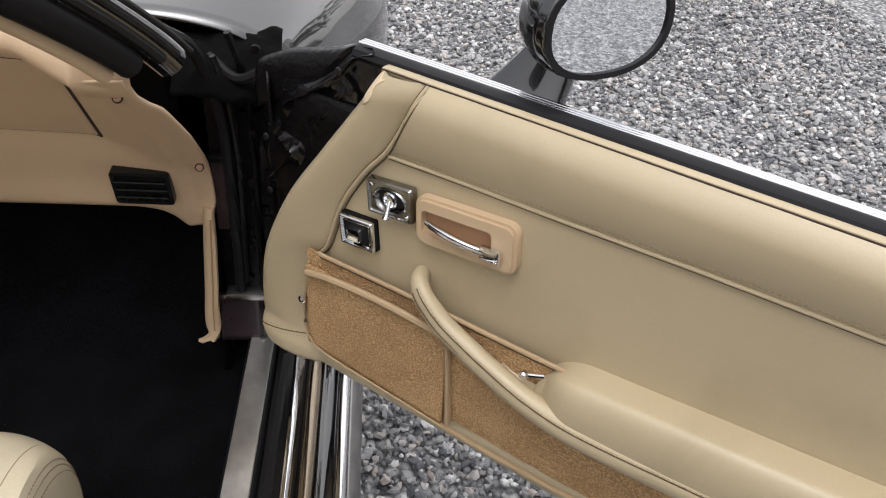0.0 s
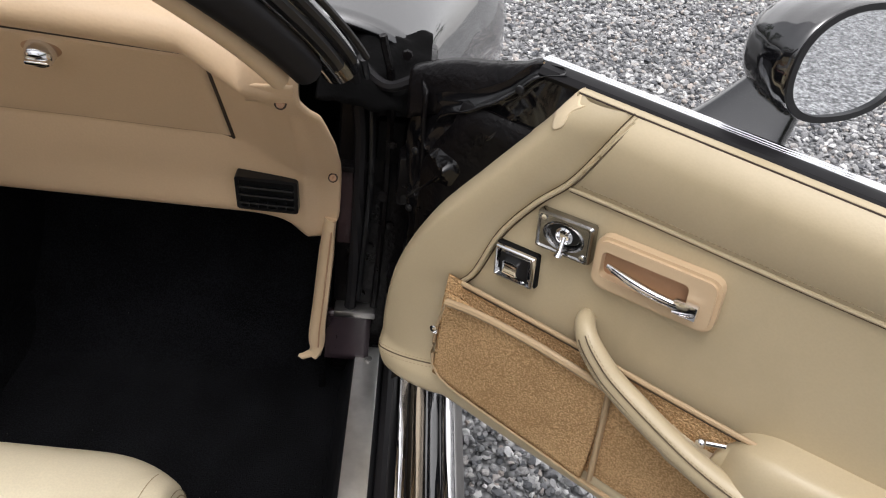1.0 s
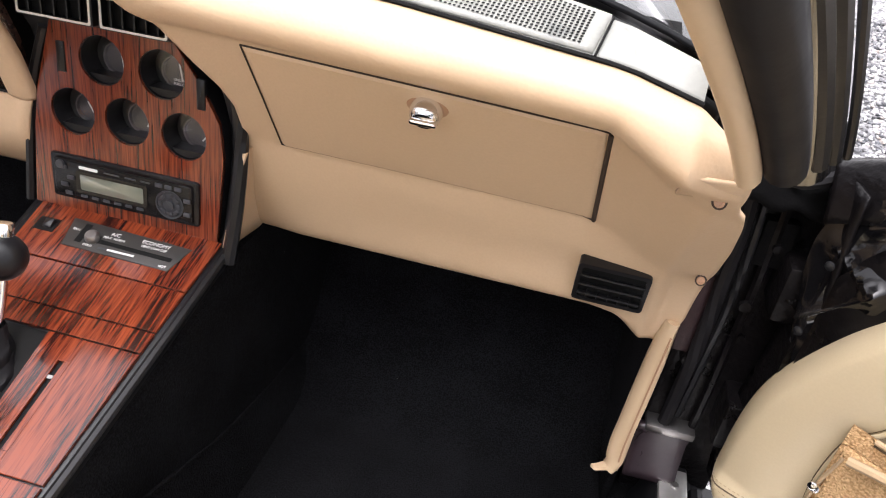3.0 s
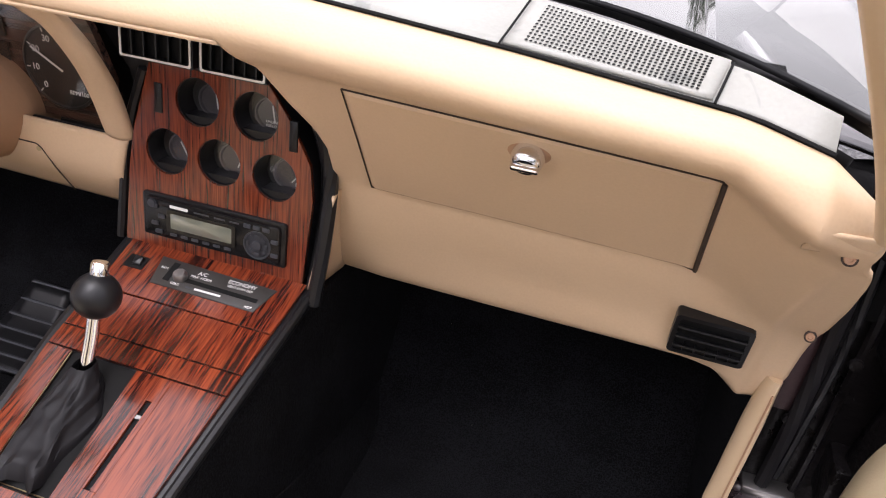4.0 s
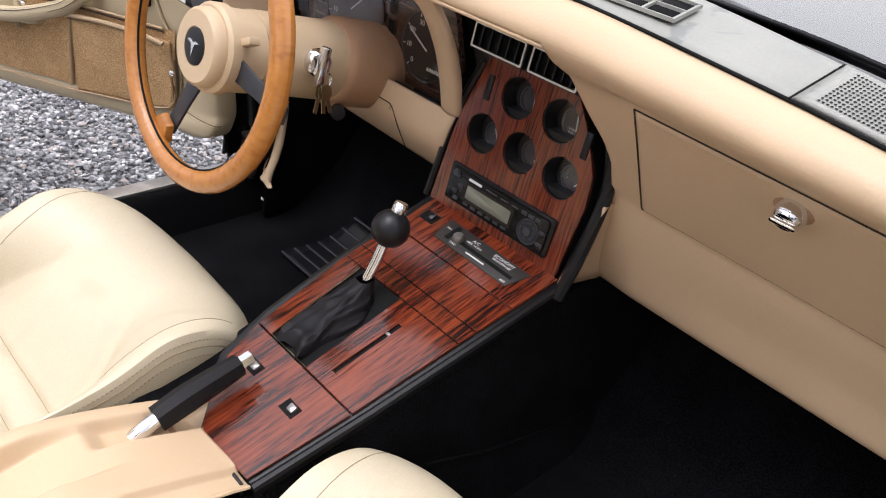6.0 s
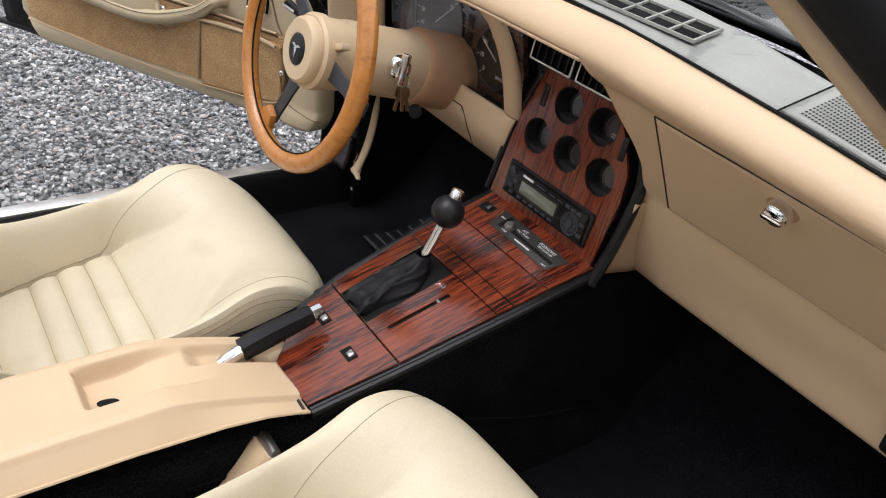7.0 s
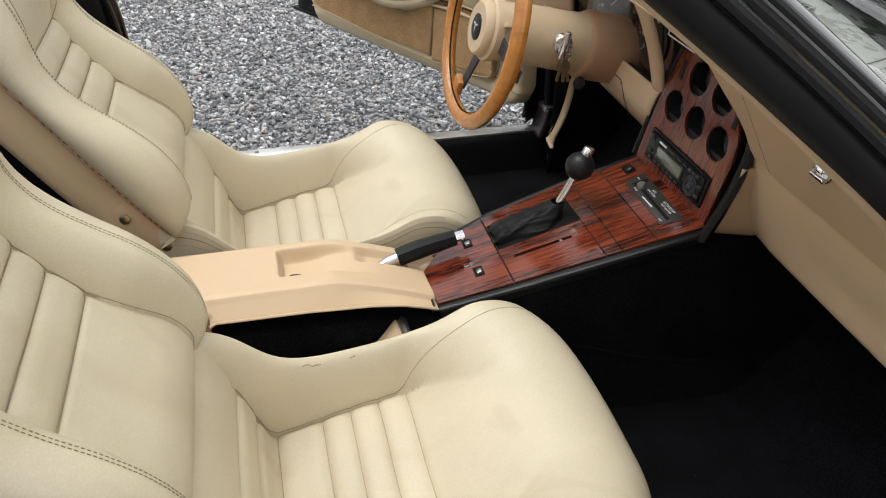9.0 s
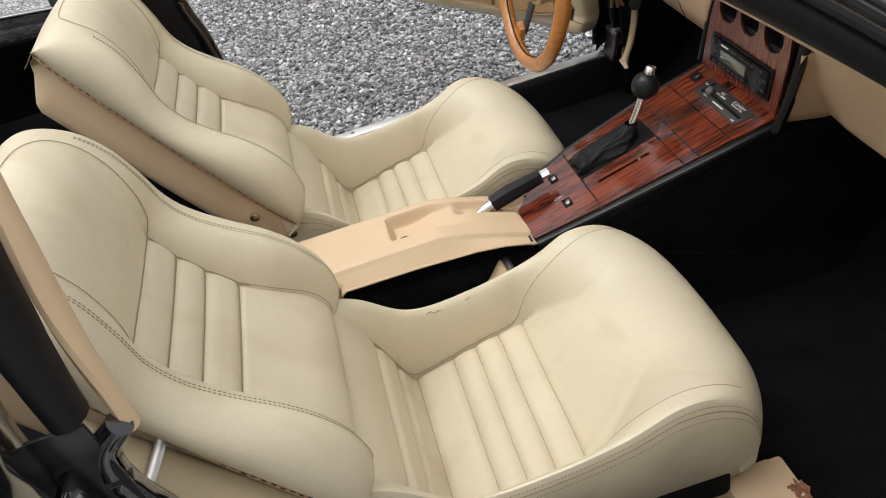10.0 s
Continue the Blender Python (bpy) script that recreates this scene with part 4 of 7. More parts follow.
    part("armrest_nose", grid(lambda a, b: P(*(lambda q: (q[0] - 0.012 * math.sin(b * math.pi), q[1] * sg, q[2] + (0.596 - q[2]) * b))(arm_fn(0.0, a))), 20, 8), LEATHER_DOOR, arm)
    part("pull_handle", tube([P(*p) for p in pull], [0.0105, 0.0125, 0.0135, 0.0135, 0.014, 0.0145, 0.015, 0.015, 0.014, 0.012, 0.010], 16, 1.15), LEATHER_DOOR, arm, "curved beige pull handle")
    for o in (-0.0042, 0.0048):
        part("strap_seam", tube([P(p[0] + o * 0.6, p[1] - 0.0138 + 0.0012 * abs(o) / 0.004, p[2] + 0.0045 + o) for p in pull[4:]], 0.0008, 6), GROOVE_SHADE, arm, "sewn groove along the handle")
        part("stitching", dashes([P(p[0] + o * 1.1, p[1] - 0.0138 + 0.0012 * abs(o) / 0.004, p[2] + 0.0045 + o * 1.6) for p in pull[4:]]), SEAM, arm, "brown seam thread")
    part("pull_cup", grid(lambda a, b: P(0.254 + 0.066 * a, -0.036 + 0.030 * b, 0.626 + 0.004 * b - 0.010 * math.sin(a * math.pi) * math.sin(b * math.pi)), 14, 10), LEATHER_DOOR, arm, "moulded cup behind the handle", thick=0.02)
    lk = part("lock_knob", tube([P(0.308, -0.018, 0.642), P(0.288, -0.024, 0.637)], 0.0026, 8), CHROME, arm, "chrome lock stem")
    part("knob_ball", lathe([(0.001, -0.0055)] + [(0.0055 * math.sin(t), -0.0055 * math.cos(t)) for t in np.linspace(0.3, 2.9, 10)], 14, Matrix.Translation(P(0.286, -0.025, 0.637))), CHROME, lk, "small chrome ball")
    # steel shell of the door, the loose water sheet at its hinge end
    part("door_shell", grid(lambda a, b: P(-0.125 + 0.045 * smoothstep(0.75, 1, b) + (1.06 - 0.05 * (1 - b)) * a, 0.028 + 0.002 * math.sin(a * 30), 0.452 + 0.40 * b), 30, 14), DIRTY_BLACK, door, "dusty black inner door shell", thick=0.01)
    skin_top = spline([(-0.182, 0.852), (-0.16, 0.864), (-0.12, 0.882), (-0.08, 0.893), (-0.04, 0.906), (-0.012, 0.919), (0.03, 0.920)], 40)

    def ztop(u):
        return float(np.interp(u, skin_top[:, 0], skin_top[:, 1])) - 0.004

    def skin(a, b):
        u = -0.182 + 1.137 * a
        z = 0.442 + (ztop(u) - 0.442) * b
        return P(u + 0.035 * smoothstep(0.6, 0.0, b) * (1 - a), 0.062 + 0.075 * math.sin(b * math.pi) ** 0.8 * (1 - 0.25 * b) + 0.012 * (1 - b), z)

    part("outer_skin", grid(skin, 60, 30), PAINT, door, "gloss black outer skin", thick=0.008)
    # flange folded in from the skin's edge, with the hollow behind it
    part("end_flange", grid(lambda a, b: (lambda u: P(u + 0.022 * b, 0.062 - 0.036 * b ** 0.6, ztop(u) + 0.003 * math.sin(b * 3.1) - 0.050 * b ** 1.6))(-0.182 + 0.20 * a), 40, 10), DIRTY_BLACK, door, "black folded door flange", thick=0.003)
    part("end_wall", grid(lambda a, b: P(-0.175 + 0.05 * b - 0.006 * math.sin(a * 8), 0.066 - 0.048 * b, 0.40 + 0.445 * a), 30, 8), DIRTY_BLACK, door, "black hinge-end wall", thick=0.004)
    part("door_foot", box(-0.12, 0.93, 0.02 if sg > 0 else -0.09, 0.09 if sg > 0 else -0.02, 0.436, 0.448, 0.005), RUBBER, door, "black door foot")
    part("hinge_end", grid(lambda a, b: P(-0.135 + 0.012 * math.sin(a * 3.1), 0.02 + 0.09 * a * (1 - 0.5 * smoothstep(0.7, 1, b)), 0.38 + 0.40 * b), 10, 24), DIRTY_BLACK, door, "dusty black hinge end")

    upper = spline([(-0.150, 0.700), (-0.160, 0.750), (-0.160, 0.788), (-0.147, 0.823), (-0.118, 0.845), (-0.085, 0.858), (-0.042, 0.886), (-0.012, 0.916), (0.020, 0.924)], 60)
    lower = spline([(-0.128, 0.640), (-0.112, 0.690), (-0.088, 0.730), (-0.060, 0.768), (-0.030, 0.808), (0.000, 0.846), (0.022, 0.872), (0.034, 0.892), (0.050, 0.912)], 60)

    CREASES = [(Vector(c0), Vector(c1), high) for c0, c1, high in (((-0.15, 0.789), (-0.086, 0.766), 0.010), ((-0.086, 0.766), (-0.079, 0.735), 0.009), ((-0.159, 0.68), (-0.089, 0.76), 0.010), ((-0.12, 0.835), (-0.03, 0.868), 0.009), ((-0.06, 0.80), (-0.015, 0.86), 0.007))]

    def sheet(a, b):
        p = Vector(lower[int(round(b * 59))]).lerp(Vector(upper[int(round(b * 59))]), a)
        q = Vector((p.x * 11 + p.y * 9, p.y * 8 - p.x * 12, 3))
        fold = 0.004 * (1 - abs(noise.noise(q))) ** 3 + 0.003 * noise.noise(q * 2.3) + 0.013 * math.exp(-(((a - 0.74) / 0.07) ** 2)) * smoothstep(0.35, 0.6, b)
        for c0, c1, high in CREASES:
            d = c1 - c0
            k = min(1.0, max(0.0, (p - c0).dot(d) / d.dot(d)))
            fold += high * math.exp(-(p - c0 - d * k).length / 0.010)
        return P(p.x, 0.026 + 0.006 * a - fold * math.sin(math.pi * min(1, 0.15 + a * 0.85)), p.y)

    sh = part("water_sheet", grid(sheet, 90, 60), FLAP, door, "crumpled black vinyl water sheet")
    for u, z in ((-0.133, 0.77), (-0.133, 0.69), (-0.012, 0.893)):
        part("rivet", lathe([(0.005, 0), (0.0045, 0.002), (0.002, 0.003), (0.0, 0.003)], 12, at(u, z, -0.014)), BLACK_PLASTIC, sh, "dull rivet")
    # belt line: rubber, chrome strips, glass slot
    part("belt_rubber", tube([P(u, 0.0345, 0.914) for u in np.linspace(0.0, 0.95, 20)], 0.0135, 8, 0.62), RUBBER, door, "black belt rubber")
    part("panel_cap", box(0.05, 0.82, min(0.010 * sg, 0.023 * sg), max(0.010 * sg, 0.023 * sg), 0.910, 0.9178, 0.002), LEATHER_DOOR, door, "beige panel cap")
    part("cap_line", tube([P(u, 0.0045, 0.9185) for u in np.linspace(0.055, 0.82, 20)], 0.0009, 6), SEAM_DARK, door, "dark line along the cap")
    mould = part("belt_moulding", box(-0.012, 0.96, 0.0485 if sg > 0 else -0.062, 0.062 if sg > 0 else -0.0485, 0.908, 0.9165, 0.002), CHROME, door, "bright belt moulding")
    for w_ in (0.0502, 0.0552, 0.0602):
        part("moulding_rib", tube([P(u, w_, 0.9172) for u in np.linspace(-0.012, 0.96, 20)], 0.0020, 8, 0.8), CHROME, mould, "polished rib")
    # sport mirror on its sloped foot
    def pedestal(a, b):
        t = 2 * math.pi * a
        cx, cy = math.copysign(abs(math.cos(t)) ** 0.7, math.cos(t)), math.copysign(abs(math.sin(t)) ** 0.7, math.sin(t))
        e_ = b ** 0.8
        return P(0.178 + 0.024 * e_ + (0.050 - 0.022 * e_) * cx, 0.086 + 0.026 * e_ + (0.021 - 0.003 * e_) * cy, 0.900 + 0.058 * b)

    mir = part("door_mirror", grid(pedestal, 36, 10, True), PAINT, door, "gloss black sport mirror on a sloped foot")
    nrm = P(0.87, -0.45, 0.05).normalized()
    zax = Vector((0, 0, 1))
    xax = zax.cross(nrm).normalized()
    yax = nrm.cross(xax).normalized()
    mm = basis(P(0.250, 0.118, 0.987), xax, yax, nrm) @ Matrix.Scale(0.96, 4)
    prof = [(0.97, 0.004), (1.0, 0.0), (1.02, -0.012), (0.98, -0.035), (0.86, -0.062), (0.6, -0.084), (0.25, -0.094), (0.02, -0.096)]

    def bowl(a, b):
        k = b * (len(prof) - 1)
        r = np.interp(k, range(len(prof)), [p[0] for p in prof])
        h = np.interp(k, range(len(prof)), [p[1] for p in prof])
        t = 2 * math.pi * a
        return mm @ Vector((0.085 * r * math.copysign(abs(math.cos(t)) ** 0.85, math.cos(t)), 0.057 * r * math.copysign(abs(math.sin(t)) ** 0.85, math.sin(t)), h))

    part("housing", grid(bowl, 40, 30, True), PAINT, mir, "gloss black mirror housing")
    outer = [(0.084 * math.copysign(abs(math.cos(t)) ** 0.85, math.cos(t)), 0.056 * math.copysign(abs(math.sin(t)) ** 0.85, math.sin(t))) for t in np.linspace(0, 2 * math.pi, 40, endpoint=False)]
    part("mirror_rim", frame_slab(outer, [(x * 0.91, y * 0.89) for x, y in outer], 0.008, mm @ Matrix.Translation((0, 0, 0.004))), BLACK_PLASTIC, mir, "black rim round the glass")
    part("mirror_glass", slab([(x * 0.92, y * 0.90) for x, y in outer], 0.002, mm @ Matrix.Translation((0, 0, 0.001))), MIRROR, mir, "mirror glass", smooth=False)
    return door


# ---- dashboard ----
# profiles of the dash at stations across the car: (y, z) from the top's rear edge down to the foot
DASH = {
    0.10: [(0.842, 0.966), (0.808, 0.960), (0.790, 0.938), (0.800, 0.916), (0.820, 0.900), (0.871, 0.825), (0.922, 0.748), (0.930, 0.715), (0.948, 0.655), (0.985, 0.592), (1.01, 0.590)],
    0.20: [(0.836, 0.962), (0.800, 0.956), (0.782, 0.935), (0.794, 0.914), (0.821, 0.900), (0.871, 0.825), (0.921, 0.748), (0.929, 0.715), (0.945, 0.660), (0.968, 0.600), (1.0, 0.597)],
    0.36: [(0.820, 0.955), (0.788, 0.949), (0.772, 0.928), (0.788, 0.907), (0.828, 0.891), (0.875, 0.819), (0.922, 0.745), (0.928, 0.713), (0.942, 0.664), (0.955, 0.608), (0.985, 0.605)],
    0.54: [(0.800, 0.944), (0.772, 0.938), (0.762, 0.918), (0.784, 0.899), (0.836, 0.880), (0.879, 0.812), (0.922, 0.740), (0.928, 0.710), (0.940, 0.664), (0.945, 0.614), (0.975, 0.610)],
    0.60: [(0.780, 0.934), (0.752, 0.924), (0.738, 0.892), (0.764, 0.872), (0.805, 0.850), (0.856, 0.790), (0.905, 0.728), (0.920, 0.704), (0.935, 0.660), (0.945, 0.610), (0.962, 0.600)],
    0.636: [(0.764, 0.912), (0.756, 0.900), (0.757, 0.884), (0.770, 0.866), (0.797, 0.840), (0.848, 0.780), (0.897, 0.718), (0.916, 0.694), (0.933, 0.654), (0.944, 0.604), (0.952, 0.575)],
    0.65: [(0.770, 0.906), (0.764, 0.892), (0.766, 0.876), (0.780, 0.858), (0.808, 0.832), (0.860, 0.772), (0.908, 0.712), (0.926, 0.688), (0.942, 0.650), (0.953, 0.600), (0.960, 0.572)],
}
DASH_X = sorted(DASH)
DASH_N = 80
DASH_P = np.array([np.vstack([spline(DASH[x][:5], 30)[:-1], resample(DASH[x][4:7], 20)[:-1], spline(DASH[x][6:], 31)]) for x in DASH_X])


DASH_STEP = np.diff(DASH_P, axis=0) / np.diff(DASH_X)[:, None, None]


def dash_point(x, b):
    """The dash's surface at x, b from 0 (top) to 1 (foot)."""
    k = b * (DASH_P.shape[1] - 1)
    i = min(DASH_P.shape[1] - 2, int(k))
    xs, x = x, max(0.10, abs(x))
    n = min(len(DASH_X) - 2, max(0, int(np.searchsorted(DASH_X, x)) - 1))
    w = DASH_X[n + 1] - DASH_X[n]
    t = min(1.0, max(0.0, (x - DASH_X[n]) / w))
    if n == 0:
        # flat over the middle of the car, then into the first slope
        p0, p1 = [DASH_P[0, q] + (DASH_P[1, q] - DASH_P[0, q]) * t * t * (2 - t) + DASH_STEP[1, q] * w * (t**3 - t**2) * 0.5 for q in (i, i + 1)]
    else:
        p0, p1 = [DASH_P[n, q] * (1 - t) + DASH_P[n + 1, q] * t for q in (i, i + 1)]
    y, z = p0 * (1 - k + i) + p1 * (k - i)
    return Vector((xs, float(y), float(z)))


def dash_left(b):
    return float(np.interp(b, [0, 0.23, 0.29, 0.367, 0.44, 0.487, 0.53, 0.607, 0.75, 0.9, 1], [0.10, 0.10, 0.110, 0.124, 0.142, 0.157, 0.163, 0.157, 0.146, 0.140, 0.138]))


STACK = basis((0.0, 0.893, 0.620), (1, 0, 0), Vector((0, 0.137, 1)).normalized(), Vector((0, -1, 0.137)).normalized())
PLATE_UP = Vector((0, -0.254, 1)).normalized()
PLATE = basis((0.0, 0.452, 0.508), (1, 0, 0), Vector((0, 1, 0.254)).normalized(), PLATE_UP)


def on_plate(x, y, h=0.0):
    """A pose on the console's plate: x across, y the car's own y."""
    return PLATE @ Matrix.Translation((x, (y - 0.452) * math.hypot(1, 0.254), h))


def plate_outline(pts):
    return [(x, (y - 0.452) * math.hypot(1, 0.254)) for x, y in pts]


def build_dash():
    dash = thing("dashboard", None, "tan padded vinyl dashboard with glovebox and wood centre stack", "dashboard")
    def dash_end(b):
        return 0.65 + float(np.interp(b, (0.20, 0.30, 0.40, 0.50, 0.60, 0.70, 0.88, 0.95, 1.0), (0.0, 0.006, 0.019, 0.028, 0.032, 0.031, 0.029, 0.022, 0.012)))

    # underside of the pad over the stack and the gauges
    rows = max(k for k in range(DASH_N) if dash_point(0.1, k / (DASH_N - 1)).z > 0.927)
    low = rows / (DASH_N - 1)
    skin = join(grid(lambda a, b: dash_point(dash_left(b) + (dash_end(b) - dash_left(b)) * a, b), 130, DASH_N), grid(lambda a, b: dash_point(0.10 - 0.74 * a, low * b), 80, rows + 1))
    bmesh.ops.remove_doubles(skin, verts=skin.verts, dist=0.0001)
    part("dash_panel", skin, VINYL, dash, thick=0.006)
    part("pad_underside", grid(lambda a, b: (lambda p: (p.x, p.y + 0.09 * b, p.z - 0.002 * math.sin(b * math.pi / 2)))(dash_point(0.102 - 0.742 * a, low)), 60, 8), VINYL, dash, "tan underside of the pad", thick=0.004)
    # glovebox door, its gap and lock
    up = Vector((0, -0.100, 0.165)).normalized()
    n = Vector((1, 0, 0)).cross(up).normalized()
    B4, B6 = 29 / (DASH_P.shape[1] - 1), 48 / (DASH_P.shape[1] - 1)
    e = n * 0.0035

    def lid(a, b):
        b_ = B4 + 0.008 + (B6 - B4 - 0.012) * b
        x = (0.207 - 0.005 * b) + (0.333 + 0.012 * b) * a
        edge = min(a * 0.335, (1 - a) * 0.335, b * 0.185, (1 - b) * 0.185)
        return dash_point(x, b_) + e * min(1.0, edge / 0.004) ** 0.5

    gb = part("glovebox_door", grid(lid, 80, 50), VINYL, dash, "tan vinyl glovebox door")
    loop = [dash_point((0.207 - 0.005 * b) + (0.333 + 0.012 * b) * a + (0.0012 if a else -0.0012), B4 + 0.008 + (B6 - B4 - 0.012) * b) + n * 0.0008 for a, b in [(0, t) for t in np.linspace(0, 1, 20)] + [(t, 1) for t in np.linspace(0, 1, 30)] + [(1, 1 - t) for t in np.linspace(0, 1, 20)] + [(1 - t, 0) for t in np.linspace(0, 1, 30)]]
    part("door_gap", tube(loop, 0.0009, 6), SEAM_DARK, gb, "dark gap round the door")
    part("door_gap", tube([dash_point((0.207 - 0.005 * b) + 0.333 + 0.012 * b + 0.003, B4 + 0.008 + (B6 - B4 - 0.012) * b) + n * 0.0006 for b in np.linspace(0.0, 1, 20)], 0.0024, 6), SEAM_DARK, gb, "wide dark gap")
    km = basis((0.378, 0.846, 0.864), (1, 0, 0), up, n)
    part("lock_plate", slab([(0.020 * math.cos(t), 0.0145 * math.sin(t)) for t in np.linspace(0, 2 * math.pi, 28, endpoint=False)], 0.006, km @ Matrix.Translation((0, 0, 0.0045)), 0.001), TAN_DARK, gb, "oval lock surround")
    part("lock_knob", lathe([(0.0155, 0.0), (0.0155, 0.006), (0.014, 0.013), (0.011, 0.0165), (0.0, 0.0172)], 26, km @ Matrix.Translation((0, 0, 0.003))), CHROME, gb, "chrome glovebox lock")
    part("lock_grip", slab(rrect(0.026, 0.007, 0.003), 0.010, km @ Matrix.Translation((0, 0, 0.0235)), 0.002), CHROME, gb, "chrome thumb grip")
    # footwell vent
    vm = basis((0.587, 0.9265, 0.656), Vector((1, -0.02, 0)).normalized(), Vector((0, -0.20, 0.98)).normalized(), Vector((-0.02, -0.98, -0.20)).normalized())
    v = part("footwell_vent", frame_slab(rrect(0.080, 0.058, 0.005), rrect(0.070, 0.047, 0.003), 0.02, vm @ Matrix.Translation((0, 0, 0.003))), BLACK_PLASTIC, dash, "black footwell vent frame")
    part("vent_back", slab(rrect(0.072, 0.05, 0.003), 0.002, vm @ Matrix.Translation((0, 0, 0.0012))), BLACK_MATT, v, "dark vent opening")
    for k in range(3):
        part("slat", box(-0.035, 0.035, -0.001, 0.001, -0.006, 0.005, 0, vm @ Matrix.Translation((0, 0.014 - 0.014 * k, 0.004)) @ Matrix.Rotation(radians(-28), 4, "X")), BLACK_PLASTIC, v)
    for k in range(5):
        part("fin", box(-0.0008, 0.0008, -0.005, 0.005, -0.006, 0.003, 0, vm @ Matrix.Translation((-0.024 + 0.012 * k, -0.015, 0.004))), BLACK_PLASTIC, v)
    # folded vinyl at the jamb, two screws
    part("jamb_fold", grid(lambda a, b: Vector((0.598 + 0.048 * a, 0.742 + 0.014 * a + 0.030 * b, 0.897 - 0.004 * a - 0.030 * b)) + Vector((0, -0.006, 0.002)) * math.sin(math.pi * b) * (0.4 + 0.6 * a), 14, 10), VINYL, dash, thick=0.003)
    for x, y, z in ((0.632, 0.770, 0.866), (0.672, 0.912, 0.700)):
        part("screw", lathe([(0.0045, 0), (0.004, 0.0012), (0.0025, 0.0012), (0.002, 0.0003), (0, 0.0003)], 14, basis((x, y - 0.001, z), (1, 0, 0), (0, 0.5, 0.866), (0, -0.866, 0.5))), TAN_DARK, dash, "dull brown trim screw")
        part("screw_washer", lathe([(0.0062, 0), (0.0062, 0.0006), (0.0, 0.0007)], 14, basis((x, y - 0.0005, z), (1, 0, 0), (0, 0.5, 0.866), (0, -0.866, 0.5))), SEAM_DARK, dash, "dark cup washer")

    part("dash_return", grid(lambda a, b: Vector((0.164, 0.905, 0.735)).lerp(Vector((0.141, 0.884, 0.612)), a).lerp(Vector((0.162, 0.935, 0.735)).lerp(Vector((0.143, 0.998, 0.588)), a), b), 8, 8), VINYL, dash, "tan return beside the console", thick=0.004)
    # grey top cover to the glass: plain ends, speaker grille, defroster slots
    def yb(x):
        return yr(x) + 0.66 * (1.005 - 0.55 * x * x - yr(x))

    def yr(x):
        return float(np.interp(abs(x), [0, 0.1, 0.2, 0.36, 0.54, 0.60], [0.846, 0.842, 0.836, 0.820, 0.800, 0.780]))

    def zr(x, f=0.0):
        return float(np.interp(abs(x), [0, 0.1, 0.2, 0.36, 0.54, 0.60], [0.967, 0.966, 0.962, 0.955, 0.944, 0.934])) + 0.022 * f

    part("top_cover", grid(lambda a, b: (-0.60 + 1.20 * a, yr(-0.60 + 1.2 * a) + 0.003 + (yb(-0.6 + 1.2 * a) - yr(-0.6 + 1.2 * a)) * b, zr(-0.6 + 1.2 * a, b) + 0.002), 60, 8), GREY_TOP, dash, "faded grey dash-top cover", thick=0.004)
    part("cover_edge", tube([(x, yr(x) + 0.001, zr(x) + 0.002) for x in np.linspace(-0.6, 0.6, 50)], 0.0019, 6), BLACK_MATT, dash, "dark gap behind the pad")
    for x0, x1 in ((0.345, 0.512), (-0.512, -0.345)):
        g = part("speaker_grille", grid(lambda a, b: (x0 + (x1 - x0) * a + 0.008 * b * (1 if x0 > 0 else -1), yr(x0 + (x1 - x0) * a) + 0.004 + (yb(x0 + (x1 - x0) * a) - yr(x0 + (x1 - x0) * a)) * 0.94 * b, zr(x0 + (x1 - x0) * a, 0.94 * b) + 0.0055), 20, 8), GREY_TOP, dash, "grey perforated speaker grille", thick=0.004)
        bm = bmesh.new()
        for i in range(35):
            for j in range(12):
                a, b = 0.10 + 0.82 * i / 34, 0.12 + 0.76 * j / 11
                x = x0 + (x1 - x0) * a + 0.008 * b * (1 if x0 > 0 else -1)
                xx = x0 + (x1 - x0) * a
                y = yr(xx) + 0.004 + (yb(xx) - yr(xx)) * 0.94 * b
                bmesh.ops.create_circle(bm, cap_ends=True, segments=7, radius=0.00145, matrix=Matrix.Translation((x, y, zr(xx, 0.94 * b) + 0.0063)) @ Matrix.Rotation(radians(13), 4, "X"))
        tagged(part("perforation", bm, BLACK_MATT, g, "rows of round holes", smooth=False), kind="stuff")
        for a in (0.0, 1.0):
            part("cover_joint", tube([(x0 + (x1 - x0) * a + 0.008 * b + (0.002 if a else -0.002), yr(x0 + (x1 - x0) * a) + (yb(x0 + (x1 - x0) * a) - yr(x0 + (x1 - x0) * a)) * 0.97 * b, zr(x0 + (x1 - x0) * a, 0.97 * b) + 0.004) for b in np.linspace(0, 1, 8)], 0.0011, 6), BLACK_MATT, g, "dark joint")
    for x0, x1 in ((0.01, 0.196), (-0.24, -0.05)):
        d = part("defroster_slot", grid(lambda a, b: (x0 + (x1 - x0) * a, 0.865 + 0.045 * b, 0.9745 + 0.010 * b), 4, 3), BLACK_MATT, dash, "black defroster slot", thick=0.002)
        for k in range(6):
            part("rib", box(-0.0016, 0.0016, -0.024, 0.024, -0.001, 0.003, 0, Matrix.Translation((x0 + (x1 - x0) * k / 5, 0.888, 0.9795)) @ Matrix.Rotation(radians(12), 4, "X")), GREY_TOP, d, "grey bar")
        for q in (-0.0235, 0.0, 0.0235):
            part("rib", box(x0 - 0.002, x1 + 0.002, -0.0014, 0.0014, -0.001, 0.003, 0, Matrix.Translation((0, 0.888 + q, 0.9797 + q * 0.21))), GREY_TOP, d, "grey bar")

